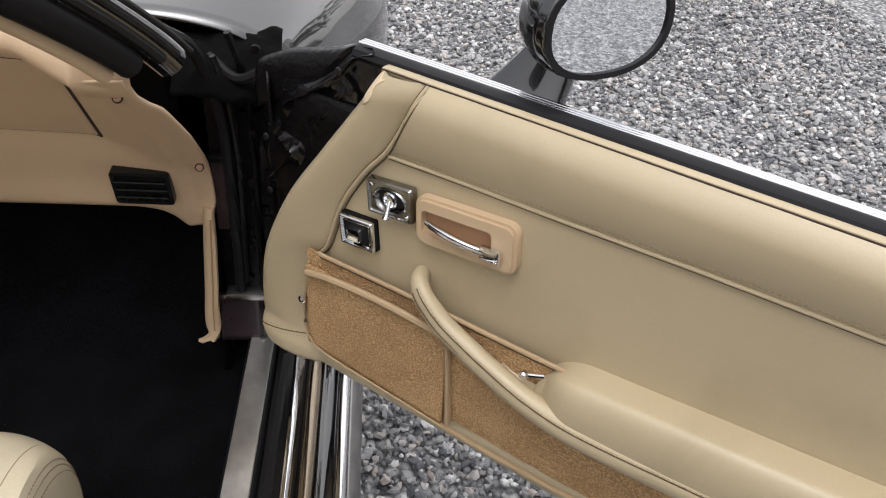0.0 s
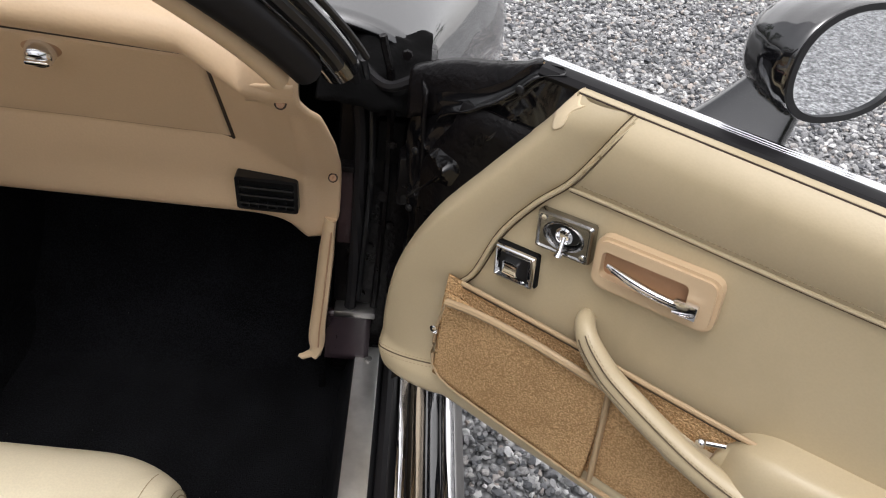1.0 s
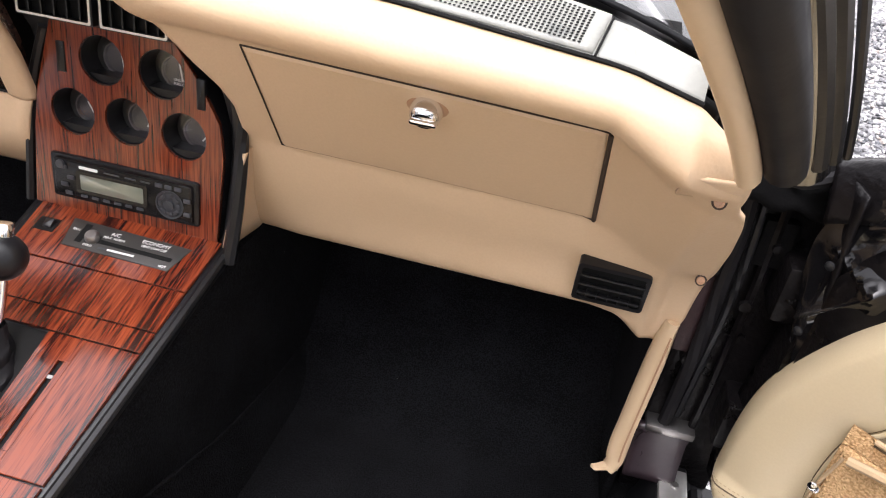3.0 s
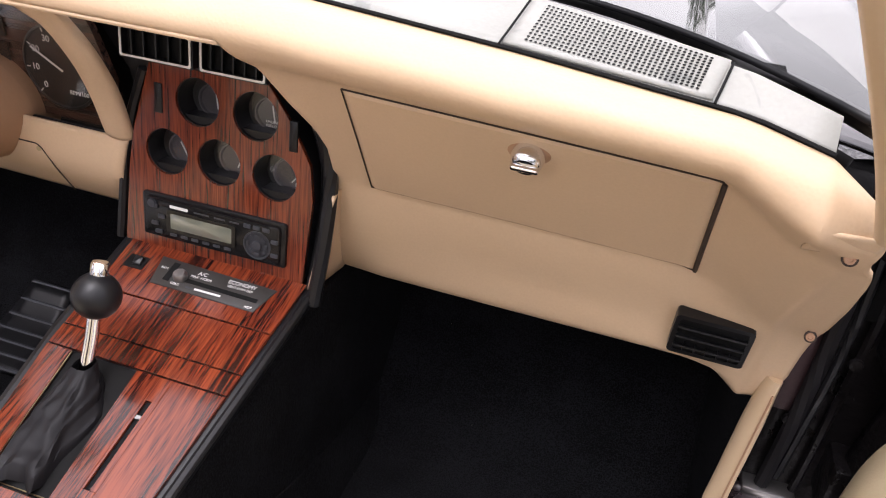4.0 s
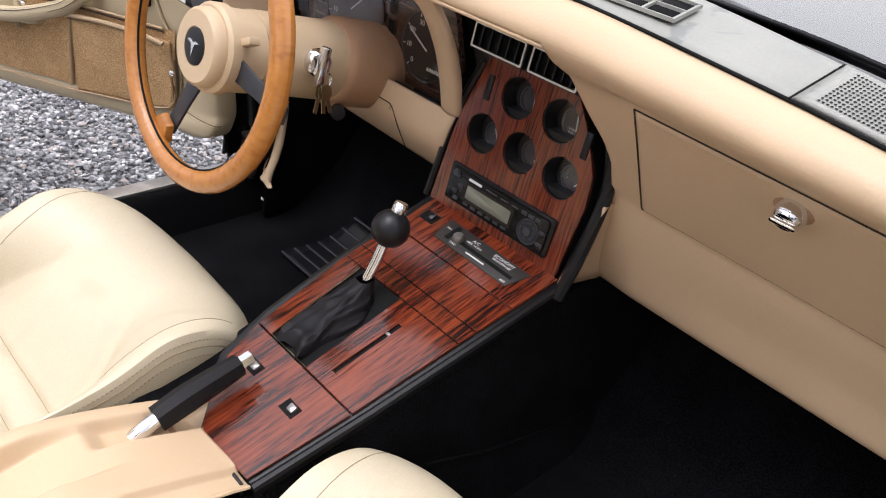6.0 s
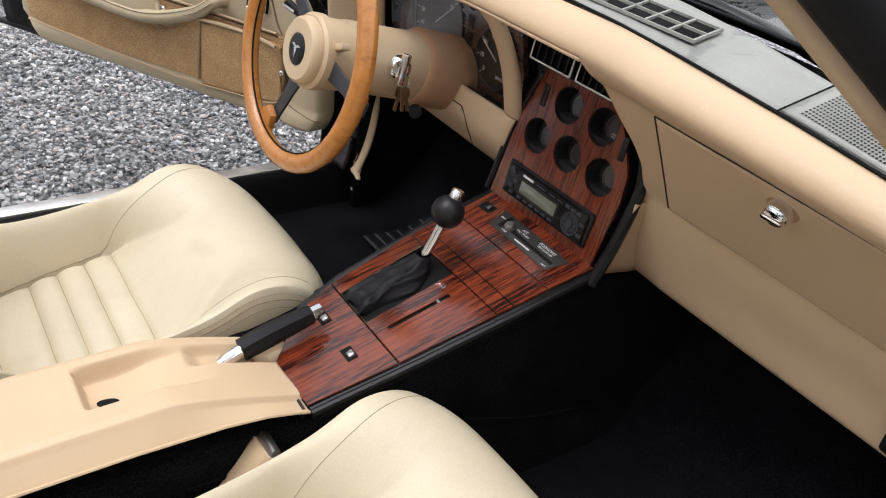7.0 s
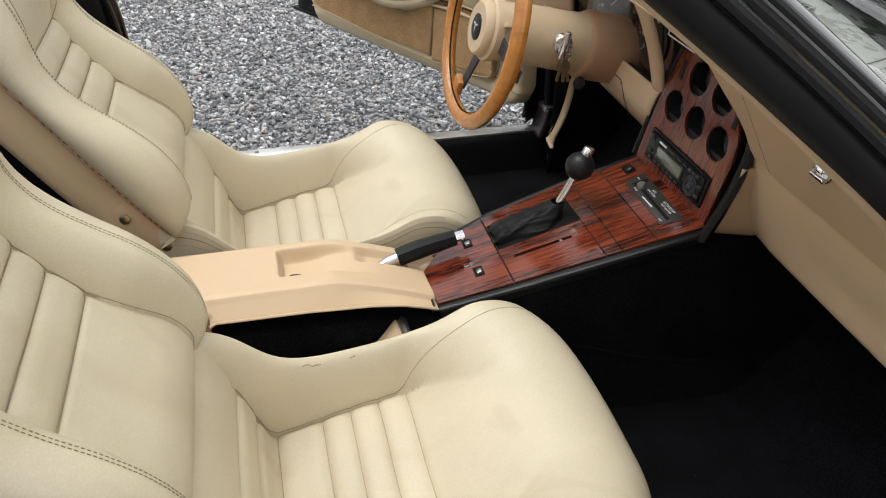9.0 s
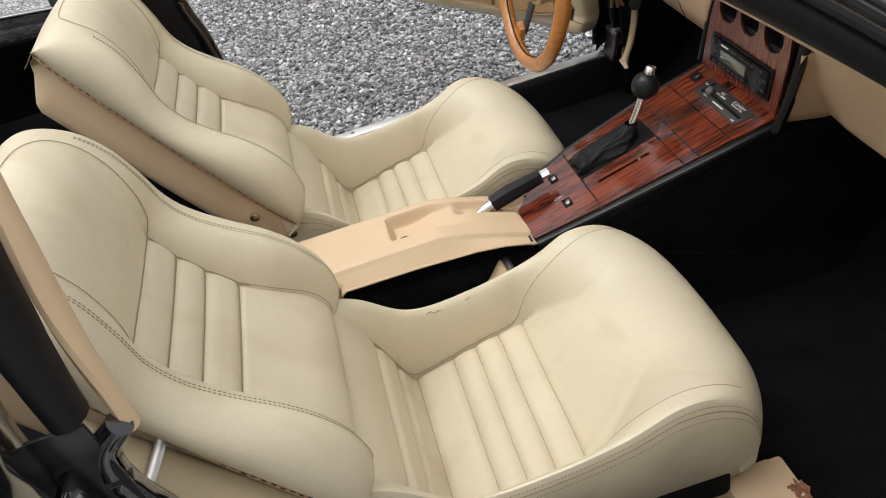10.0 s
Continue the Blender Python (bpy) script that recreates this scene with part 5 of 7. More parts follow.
    # centre stack: black housing, wood face, vents, gauges
    hood = [(-0.195, 0.315), (-0.185, 0.275), (-0.125, 0.20), (-0.103, 0.12), (-0.115, -0.005), (0.132, -0.005), (0.146, 0.09), (0.156, 0.16), (0.140, 0.25), (0.110, 0.315)]
    st = part("stack_housing", slab(hood, 0.03, STACK @ Matrix.Translation((0, 0, -0.034))), BLACK_PLASTIC, dash, "black centre-stack housing", smooth=False)
    for pts in (((0.149, -0.02, 0.044), (0.154, 0.05, 0.034), (0.155, 0.12, 0.027), (0.148, 0.165, 0.028), (0.131, 0.228, 0.042), (0.112, 0.266, 0.055)),):
        for o, q in ((0.0, 0.0085), (-0.0105, 0.0075), (-0.019, 0.0065)):
            part("edge_trim", tube([STACK @ Vector((x + o, y, z - 0.030 + o * 1.3)) for x, y, z in spline(pts, 30)], q, 8), BLACK_PLASTIC, st, "black edge moulding")
    part("edge_trim", tube([STACK @ Vector(p) for p in spline([(-0.117, 0.0, 0.006), (-0.108, 0.09, 0.004), (-0.098, 0.15, 0.004), (-0.075, 0.215, 0.006)], 20)], 0.006, 8), BLACK_PLASTIC, st, "black edge moulding")
    face = [(-0.108, 0.0), (-0.098, 0.10), (-0.090, 0.145), (-0.066, 0.225), (0.082, 0.225), (0.112, 0.185), (0.134, 0.145), (0.139, 0.105), (0.131, 0.0)]
    names = ((-0.006, 0.808), (0.066, 0.806), (-0.047, 0.743), (0.021, 0.744), (0.091, 0.741))
    bm = bmesh.new()
    for ring in [face] + [[(x + 0.0275 * math.cos(t), (z - 0.62) * 1.009 + 0.0275 * math.sin(t)) for t in np.linspace(0, 2 * math.pi, 40, endpoint=False)] for x, z in names]:
        vs = [bm.verts.new((*p, 0.003)) for p in ring]
        for k in range(len(vs)):
            bm.edges.new((vs[k - 1], vs[k]))
    bmesh.ops.triangle_fill(bm, use_beauty=True, edges=bm.edges[:])
    bmesh.ops.transform(bm, matrix=STACK, verts=bm.verts)
    part("wood_face", bm, ROSEWOOD_UP, st, "red-brown rosewood veneer face", smooth=False, thick=0.005)
    part("face_side", grid(lambda a, b: STACK @ Vector((*resample(face + face[:1], 90)[int(round(a * 89))] * 1.0, 0.002 - 0.034 * b)), 90, 3), BLACK_PLASTIC, st, "black side of the face")
    for k, (x, z) in enumerate(names):
        c = STACK @ Matrix.Translation((x, (z - 0.62) * 1.009, 0.0034))
        g = part("gauge", lathe([(0.0278, 0.0002), (0.0278, 0.0010), (0.0268, 0.0010), (0.0262, -0.027)], 40, c, False), BLACK_PLASTIC, st, "deep round black gauge")
        c = c @ Matrix.Translation((0, 0, -0.0255))
        part("gauge_dial", lathe([(0.0255, 0.0), (0.0255, 0.0006), (0.0, 0.0007)], 32, c @ Matrix.Translation((0, 0, -0.0006))), DIAL, g, "black dial")
        part("inner_ring", lathe([(0.0185, 0.0004), (0.0185, 0.0040), (0.0168, 0.0042), (0.0160, 0.0004)], 28, c @ Matrix.Translation((0.003, -0.002, 0.0004))), DIAL_GREY, g, "grey inner ring")
        part("needle", box(-0.0008, 0.0008, -0.002, 0.0175, 0, 0.0006, 0, c @ Matrix.Translation((0.010, -0.009, 0.0040)) @ Matrix.Rotation(radians((8, 10, 30, -25, -40)[k]), 4, "Z")), WHITE_MARK, g, "white needle")
        part("dial_ledge", slab([(0.0262 * math.cos(t), 0.0262 * math.sin(t)) for t in np.linspace(radians(222), radians(318), 12)], 0.022, c @ Matrix.Translation((0, 0, 0.0235))), BLACK_PLASTIC, g, "black ledge across the bottom of the opening", smooth=False)
        bm = bmesh.new()
        bmesh.ops.create_circle(bm, cap_ends=True, segments=32, radius=0.0263, matrix=c @ Matrix.Translation((0, 0, 0.010)))
        part("gauge_lens", bm, LENS, g, "clear lens", smooth=False).visible_shadow = False
        for a in (-30, 15, 60, 100):
            part("tick", box(-0.0006, 0.0006, 0.0185, 0.0225, 0, 0.0005, 0, c @ Matrix.Translation((0.0, 0, 0.0008)) @ Matrix.Rotation(radians(a - 80), 4, "Z")), WHITE_MARK, g)
        if k == 1:
            letters("UNLEADED", 0.0042, c @ Matrix.Translation((0.010, -0.0105, 0.0042)), WHITE_MARK, g, "gauge_lettering")
            letters("FUEL ONLY", 0.0042, c @ Matrix.Translation((0.010, -0.0150, 0.0042)), WHITE_MARK, g, "gauge_lettering")
        if k in (1, 3, 4):
            part("fuel_mark", frame_slab(rrect(0.006, 0.005, 0.001), rrect(0.004, 0.003, 0.0008), 0.0004, c @ Matrix.Translation((0.0165, 0.004 if k == 1 else -0.013, 0.0042))), WHITE_MARK, g, "white pump mark")
    for x, z in ((-0.055, 0.806), (0.113, 0.795)):
        part("warning_lamp", slab(rrect(0.010, 0.034, 0.001), 0.006, STACK @ Matrix.Translation((x, (z - 0.62), 0.0098)), 0.001), BLACK_PLASTIC, st, "dark warning-lamp slot")
    part("face_screw", lathe([(0.0026, 0), (0, 0.001)], 10, STACK @ Matrix.Translation((-0.028, 0.092, 0.0032))), BLACK_MATT, st, "small dark screw")
    for x0, x1 in ((-0.074, 0.015), (0.022, 0.100)):
        vm2 = STACK @ Matrix.Translation(((x0 + x1) / 2, 0.252, 0.046))
        w = x1 - x0
        f = part("centre_vent", frame_slab(rrect(w, 0.034, 0.002), rrect(w - 0.008, 0.027, 0.002), 0.012, vm2), BLACK_PLASTIC, st, "black centre vent")
        part("vent_line", frame_slab(rrect(w - 0.0035, 0.0315, 0.002), rrect(w - 0.008, 0.027, 0.002), 0.001, vm2 @ Matrix.Translation((0, 0, 0.0012))), VENT_LINE, f, "bright thin frame line")
        part("vent_back", slab(rrect(w, 0.032, 0.001), 0.03, vm2 @ Matrix.Translation((0, 0, -0.009))), BLACK_MATT, f, "dark vent box")
        for k in range(5):
            part("slat", box(-0.0008, 0.0008, -0.0135, 0.0135, -0.008, 0, 0, vm2 @ Matrix.Translation((-w / 2 + w * (k + 1) / 6, 0, -0.001)) @ Matrix.Rotation(radians(18), 4, "Y")), BLACK_PLASTIC, f)
    # gauge hood on the driver's side: rib, lower panel, cluster
    ro = spline([(-0.128, 0.838, 0.925), (-0.116, 0.846, 0.907), (-0.104, 0.855, 0.884), (-0.095, 0.868, 0.853), (-0.094, 0.886, 0.811), (-0.098, 0.905, 0.749)], 40)
    ri = spline([(-0.190, 0.838, 0.925), (-0.158, 0.846, 0.907), (-0.137, 0.853, 0.891), (-0.124, 0.871, 0.847), (-0.124, 0.890, 0.800), (-0.129, 0.908, 0.752)], 40)
    part("hood_rib", grid(lambda a, b: tuple(Vector(ri[int(round(b * 39))]).lerp(Vector(ro[int(round(b * 39))]), a) + Vector((0, -0.004 * math.sin(a * math.pi) + 0.006 * abs(2 * a - 1) ** 12, 0))), 14, 40), VINYL, dash, "tan rib beside the gauges", thick=0.006)
    part("lower_panel", grid(lambda a, b: (-0.098 - 0.02 * b - 0.50 * a, 0.906 + 0.03 * b - 0.02 * math.sin(b * math.pi) - 0.06 * max(0, a - 0.6), 0.748 - 0.105 * b + 0.01 * a * b), 30, 16), VINYL, dash, "tan lower dash panel", thick=0.006)
    part("panel_gap", tube([(-0.30, 0.8925, 0.721), (-0.27, 0.8925, 0.720), (-0.226, 0.8925, 0.7195), (-0.219, 0.8925, 0.715), (-0.205, 0.8945, 0.690), (-0.193, 0.905, 0.658)], 0.0009, 6), SEAM_DARK, dash, "dark panel joint")
    part("screw", lathe([(0.004, 0), (0.003, 0.0015), (0, 0.0016)], 10, basis((-0.224, 0.8935, 0.713), (1, 0, 0), (0, 0, 1), (0, -1, 0))), BRASS, dash, "dull trim screw")
    cl = part("gauge_panel", slab([(-0.50, 0.74), (-0.128, 0.74), (-0.134, 0.80), (-0.155, 0.86), (-0.18, 0.905), (-0.50, 0.905)], 0.01, basis((0, 0.935, 0), (1, 0, 0), (0, 0, 1), (0, -1, 0))), WOOD_FACE, dash, "dark wood-faced instrument cluster", smooth=False)
    bm = bmesh.new()
    bm.faces.new([bm.verts.new((x, 0.918 - 0.10 * (z - 0.742), z)) for x, z in ((-0.50, 0.742), (-0.135, 0.742), (-0.14, 0.80), (-0.16, 0.86), (-0.185, 0.90), (-0.50, 0.90))])
    part("cluster_lens", bm, LENS, cl, "clear lens", smooth=False).visible_shadow = False
    part("lens_frame", tube([(x, 0.916, z) for x, z in ((-0.50, 0.742), (-0.3, 0.742), (-0.132, 0.742), (-0.138, 0.80), (-0.158, 0.86))], 0.003, 6), BLACK_PLASTIC, cl, "black lens frame")
    for cx, cz, r, text in ((-0.375, 0.815, 0.072, ("0", "10", "20", "30", "40", "50", "60", "70")), (-0.205, 0.806, 0.052, ("0", "10", "20", "30", "40"))):
        c = basis((cx, 0.9325, cz), (1, 0, 0), (0, 0, 1), (0, -1, 0))
        d = part("large_dial", lathe([(r, 0), (r, 0.002), (r - 0.003, 0.003), (r - 0.004, 0.0015), (0, 0.0015)], 40, c @ Matrix.Translation((0, 0, 0.0))), DIAL_GREY if r > 0.06 else DIAL, cl, "round dial with white figures")
        for k, tx in enumerate(text):
            a = radians(225 - k * (26 if r > 0.06 else 38))
            letters(tx, 0.011, c @ Matrix.Translation((math.cos(a) * r * 0.68, math.sin(a) * r * 0.68, 0.002)), WHITE_MARK, d, "dial_figure")
            part("tick", box(r * 0.84, r * 0.94, -0.0006, 0.0006, 0.0015, 0.0022, 0, c @ Matrix.Rotation(a, 4, "Z")), WHITE_MARK, d)
        a = radians(222 if r > 0.06 else 150)
        part("needle", box(-0.006, r * 0.8, -0.001, 0.001, 0.003, 0.004, 0, c @ Matrix.Rotation(radians(40) if r > 0.06 else a, 4, "Z")), WHITE_MARK, d, "white needle")
        letters("MPH" if r > 0.06 else "RPM/100", 0.0075, c @ Matrix.Translation((0.01 if r > 0.06 else 0.022, -r * 0.55, 0.002)), WHITE_MARK, d, "dial_lettering")
    for k, z in enumerate((0.872, 0.842, 0.812)):
        part("warning_lamp", slab(rrect(0.014, 0.022, 0.001), 0.002, basis((-0.285, 0.932, z), (1, 0, 0), (0, 0, 1), (0, -1, 0))), BLACK_MATT, cl, "dark warning lamp")
    part("light_switch", lathe([(0.014, 0), (0.014, 0.012), (0.009, 0.014), (0.009, 0.03), (0.0, 0.032)], 20, basis((-0.548, 0.895, 0.80), (1, 0, 0), (0, 0, 1), (0, -1, 0))), CHROME, dash, "chrome headlamp knob")
    part("dash_end", grid(lambda a, b: (-0.52 - 0.13 * a, 0.90 - 0.05 * a + 0.02 * b, 0.905 - 0.21 * b - 0.02 * a), 14, 14), VINYL, dash, "tan dash end panel", thick=0.006)
    # structure behind the dash, unseen but solid
    part("dash_core", box(-0.60, 0.60, 1.06, 1.12, 0.58, 0.90), BLACK_MATT, dash, "black dash core", smooth=False)
    return dash


def build_radio():
    m = STACK @ Matrix.Translation((0.0155, 0.0435, 0.0))
    r = thing("car_radio", m, "black car stereo with grey display set in the wood stack", "car radio")
    part("radio_body", slab(rrect(0.190, 0.056, 0.004), 0.03, Matrix.Translation((0, 0, 0.012)), 0.002), RADIO_BLACK, r)
    fc = part("faceplate", slab(rrect(0.178, 0.048, 0.005), 0.006, Matrix.Translation((0, 0, 0.0165)), 0.003), RADIO_BLACK, r, "glossy black detachable face")
    part("display", slab(rrect(0.082, 0.020, 0.002), 0.002, Matrix.Translation((-0.013, -0.001, 0.0172)), 0.0005), LCD, fc, "unlit grey display")
    part("display_frame", frame_slab(rrect(0.092, 0.028, 0.003), rrect(0.082, 0.020, 0.002), 0.002, Matrix.Translation((-0.013, -0.001, 0.0178))), RADIO_BLACK, fc, "black display frame")
    for a in np.linspace(0, 2 * math.pi, 8, endpoint=False):
        part("button", slab(rrect(0.006, 0.004, 0.001), 0.002, Matrix.Translation((0.061 + 0.0115 * math.cos(a), -0.004 + 0.0115 * math.sin(a), 0.0182)) @ Matrix.Rotation(a + math.pi / 2, 4, "Z"), 0.0005), SPOKE, fc)
    part("control_ring", lathe([(0.0175, 0), (0.0175, 0.0012), (0.016, 0.0012), (0.0155, 0)], 30, Matrix.Translation((0.061, -0.004, 0.0166))), SPOKE, fc, "grey control ring")
    part("button", lathe([(0.006, 0), (0.0055, 0.002), (0, 0.0022)], 18, Matrix.Translation((0.061, -0.004, 0.0166))), SPOKE, fc)
    for k in range(6):
        part("button", slab(rrect(0.009, 0.0035, 0.001), 0.002, Matrix.Translation((-0.05 + 0.0145 * k, -0.0185, 0.0178)), 0.0005), SPOKE, fc)
    for x, y in ((-0.075, 0.014), (-0.066, 0.002), (-0.075, -0.008), (-0.07, -0.018), (0.048, 0.0175), (0.06, 0.0175), (0.072, 0.0175), (0.083, 0.005), (0.083, -0.012)):
        part("button", slab(rrect(0.009, 0.005, 0.001), 0.002, Matrix.Translation((x, y, 0.0182)), 0.0006), SPOKE, fc)
    part("release_knob", lathe([(0.0055, 0), (0.005, 0.003), (0, 0.0034)], 16, Matrix.Translation((-0.078, 0.017, 0.0166))), SPOKE, fc, "grey release knob")
    part("badge", slab(rrect(0.024, 0.0035, 0.001), 0.0006, Matrix.Translation((-0.042, 0.0175, 0.0174))), WHITE_MARK, fc, "small white maker's mark")
    for x, w in ((-0.012, 0.02), (0.012, 0.014), (0.031, 0.012)):
        part("print_bar", slab(rrect(w, 0.0018, 0.0005), 0.0006, Matrix.Translation((x, 0.0172, 0.0174))), SPOKE, fc, "small print bar")
    part("slot", slab(rrect(0.15, 0.002, 0.0005), 0.0006, Matrix.Translation((0.0, 0.0225, 0.0169))), BLACK_MATT, fc, "dark disc slot")
    return r


def build_console():
    con = thing("center_console", None, "rosewood-veneered console with tan plastic rear armrest box", "console")
    # carpeted tunnel
    def wall(t, y):
        """The tunnel's flank at a height t from 0 (under the console) to 1 (floor): upright, then flaring out over a crease."""
        xe = float(np.interp(y, (0.0, 0.40, 0.456, 0.886, 0.95), (0.088, 0.090, 0.104, 0.139, 0.143)))
        ze = float(np.interp(y, (-0.35, 0.10, 0.45, 0.52, 0.90, 1.32), (0.46, 0.50, 0.485, 0.500, 0.592, 0.60)))
        zc = float(np.interp(y, (-0.35, 0.30, 0.50, 0.68, 0.82, 0.99, 1.16, 1.32), (0.45, 0.445, 0.44, 0.41, 0.36, 0.326, 0.30, 0.285)))
        xc = xe + 0.010 + 0.012 * smoothstep(0.95, 1.30, y)
        if t < 0.6:
            k = t / 0.6
            return xe + (xc - xe) * k + 0.004 * math.sin(k * math.pi), ze + (zc - ze) * k
        k = (t - 0.6) / 0.4
        return xc + 0.030 * k ** 2 + 0.008 * math.sin(k * math.pi), zc + (0.262 - zc) * k

    def tunnel(a, b):
        y = -0.35 + 1.67 * b
        side = -1 if a < 0.5 else 1
        t = abs(2 * a - 1)
        if t < 0.3:
            x, z = wall(0.0, y)
            return (x * (2 * a - 1) / 0.3 + 0.006, y, z)
        x, z = wall((t - 0.3) / 0.7, y)
        wob = 0.002 * noise.noise(Vector((y * 9, z * 12, side * 3)))
        return (side * (x + wob) + 0.006, y, z)

    part("tunnel", grid(tunnel, 80, 90), CARPET, con, "black carpeted tunnel")
    for side in (-1, 1):
        part("carpet_seam", tube([(side * (wall(0.6, y)[0] + 0.001) + 0.006, y, wall(0.6, y)[1]) for y in np.linspace(0.3, 1.28, 40)], 0.003, 6), CARPET, con, "bound carpet edge")
    outline = [(0.137, 0.886), (0.128, 0.75), (0.117, 0.60), (0.103, 0.456), (0.018, 0.450), (-0.012, 0.478), (-0.055, 0.525), (-0.076, 0.595), (-0.094, 0.742), (-0.100, 0.893)]
    rim = [(x + (0.007 if x > 0.05 else -0.006), y) for x, y in outline]
    part("plate_surround", slab(plate_outline(rim), 0.022, on_plate(0, 0.452, -0.002), 0.003), BLACK_PLASTIC, con, "black plastic surround")
    part("edge_trim", tube([on_plate(x + 0.0075, y, -0.006) @ Vector((0, 0, 0)) for x, y in outline[:4]], 0.0055, 8), BLACK_PLASTIC, con, "black edge moulding")
    part("edge_trim", tube([on_plate(x - 0.006, y, -0.006) @ Vector((0, 0, 0)) for x, y in outline[5:]], 0.009, 8), BLACK_PLASTIC, con, "black edge moulding")
    # veneer boards: the panel is cut by fine joints
    H = 0.0035
    boards = [
        [(0.137, 0.886), (0.131, 0.8105), (-0.096, 0.8105), (-0.100, 0.893)],
        [(0.131, 0.8085), (0.127, 0.754), (-0.0945, 0.754), (-0.096, 0.8085)],
        [(0.127, 0.752), (0.1255, 0.727), (-0.094, 0.727), (-0.0945, 0.752)],
        [(0.1255, 0.725), (0.115, 0.579), (0.064, 0.579), (0.064, 0.725)],
        [(0.048, 0.725), (0.048, 0.579), (0.026, 0.579), (0.020, 0.725)],
        [(0.064, 0.725), (0.064, 0.697), (0.048, 0.697), (0.048, 0.725)],
        [(0.064, 0.599), (0.064, 0.579), (0.048, 0.579), (0.048, 0.599)],
        [(-0.062, 0.725), (-0.047, 0.579), (-0.073, 0.579), (-0.094, 0.725)],
        [(0.115, 0.577), (0.103, 0.456), (0.018, 0.450), (-0.012, 0.478), (-0.055, 0.525), (-0.073, 0.577)],
    ]
    for o in boards:
        part("veneer_board", slab(plate_outline(o), 0.004, on_plate(0, 0.452, H), 0.0006, 1), ROSEWOOD, con)
    part("slot_well", slab(plate_outline([(0.064, 0.70), (0.064, 0.595), (0.048, 0.595), (0.048, 0.70)]), 0.004, on_plate(0, 0.452, -0.0005)), BLACK_MATT, con, "dark shift-quadrant slot")
    part("slot_cover", slab(plate_outline([(0.0505, 0.697), (0.0505, 0.599), (0.048, 0.599), (0.048, 0.697)]), 0.003, on_plate(0, 0.452, 0.0033)), ROSEWOOD, con)
    part("slot_cover", slab(plate_outline([(0.064, 0.697), (0.064, 0.599), (0.0575, 0.599), (0.0575, 0.697)]), 0.003, on_plate(0, 0.452, 0.0033)), ROSEWOOD, con)
    part("slot_marker", box(-0.003, 0.003, -0.002, 0.002, 0, 0.002, 0, on_plate(0.054, 0.678, 0.001)), DULL_STEEL, con, "small bright slider")
    part("boot_well", slab(plate_outline([(0.020, 0.725), (0.026, 0.577), (-0.047, 0.577), (-0.062, 0.725)]), 0.004, on_plate(0, 0.452, -0.0008)), BLACK_MATT, con, "dark well under the shift boot")
    part("well_edge", tube([on_plate(x, y, 0.002) @ Vector((0, 0, 0)) for x, y in ((-0.0615, 0.724), (-0.0475, 0.580), (0.025, 0.580))], 0.0009, 6), BRASS, con, "worn gilt edge of the opening")
    # climate panel
    hv = part("climate_panel", slab(plate_outline([(0.110, 0.866), (0.098, 0.830), (-0.038, 0.832), (-0.046, 0.872)]), 0.004, on_plate(0, 0.452, 0.0052), 0.001), PANEL_GREY, con, "charcoal heater control panel")
    part("slider_slot", box(-0.050, 0.050, -0.0028, 0.0028, 0, 0.0008, 0, on_plate(0.046, 0.8455, 0.0050) @ Matrix.Rotation(radians(-1.5), 4, "Z")), BLACK_MATT, hv, "dark slider slot")
    part("slider_knob", lathe([(0.0085, 0), (0.0085, 0.007), (0.0065, 0.0095), (0, 0.0098)], 8, on_plate(-0.006, 0.848, 0.0054)), DULL_STEEL, hv, "grey slider knob")
    part("temperature_stripe", box(0.0, 0.034, -0.0012, 0.0012, 0, 0.0004, 0, on_plate(0.018, 0.838, 0.0053)), WHITE_MARK, hv, "white temperature stripe")
    part("temperature_stripe", box(0.0, 0.01, -0.0012, 0.0012, 0, 0.0004, 0, on_plate(0.006, 0.838, 0.0053)), SPOKE, hv, "blue-grey stripe end")
    part("fan_slot", box(-0.004, 0.004, -0.014, 0.014, 0, 0.0008, 0, on_plate(-0.022, 0.853, 0.0050)), BLACK_MATT, hv, "dark fan slider slot")
    letters("A/C", 0.0072, on_plate(0.016, 0.8605, 0.0054), WHITE_MARK, hv, "panel_lettering")
    letters("MAX  NORM", 0.0048, on_plate(0.017, 0.8545, 0.0054), WHITE_MARK, hv, "panel_lettering")
    letters("ECONOMY", 0.0072, on_plate(0.068, 0.8605, 0.0054), WHITE_MARK, hv, "panel_lettering")
    letters("VENT LOW DEF", 0.0046, on_plate(0.068, 0.8545, 0.0054), WHITE_MARK, hv, "panel_lettering")
    letters("COLD", 0.0042, on_plate(-0.008, 0.838, 0.0054), WHITE_MARK, hv, "panel_lettering")
    letters("HOT", 0.0042, on_plate(0.09, 0.8335, 0.0054), WHITE_MARK, hv, "panel_lettering")
    letters("FAN", 0.0048, on_plate(-0.033, 0.856, 0.0054), WHITE_MARK, hv, "panel_lettering")
    # switches
    for x, y, w, d, ch in ((-0.072, 0.8545, 0.026, 0.020, False), (0.062, 0.535, 0.024, 0.016, True), (-0.018, 0.538, 0.024, 0.016, True)):
        s = part("console_switch", slab(rrect(w, d, 0.001), 0.003, on_plate(x, y, 0.0045), 0.0006), BLACK_MATT, con, "dark switch well")
        part("rocker", slab(rrect(w * 0.45, d * 0.62, 0.002), 0.005, on_plate(x + 0.003, y, 0.0085) @ Matrix.Rotation(radians(14), 4, "X"), 0.002), DULL_STEEL if ch else BLACK_PLASTIC, s, "chrome rocker" if ch else "black rocker")
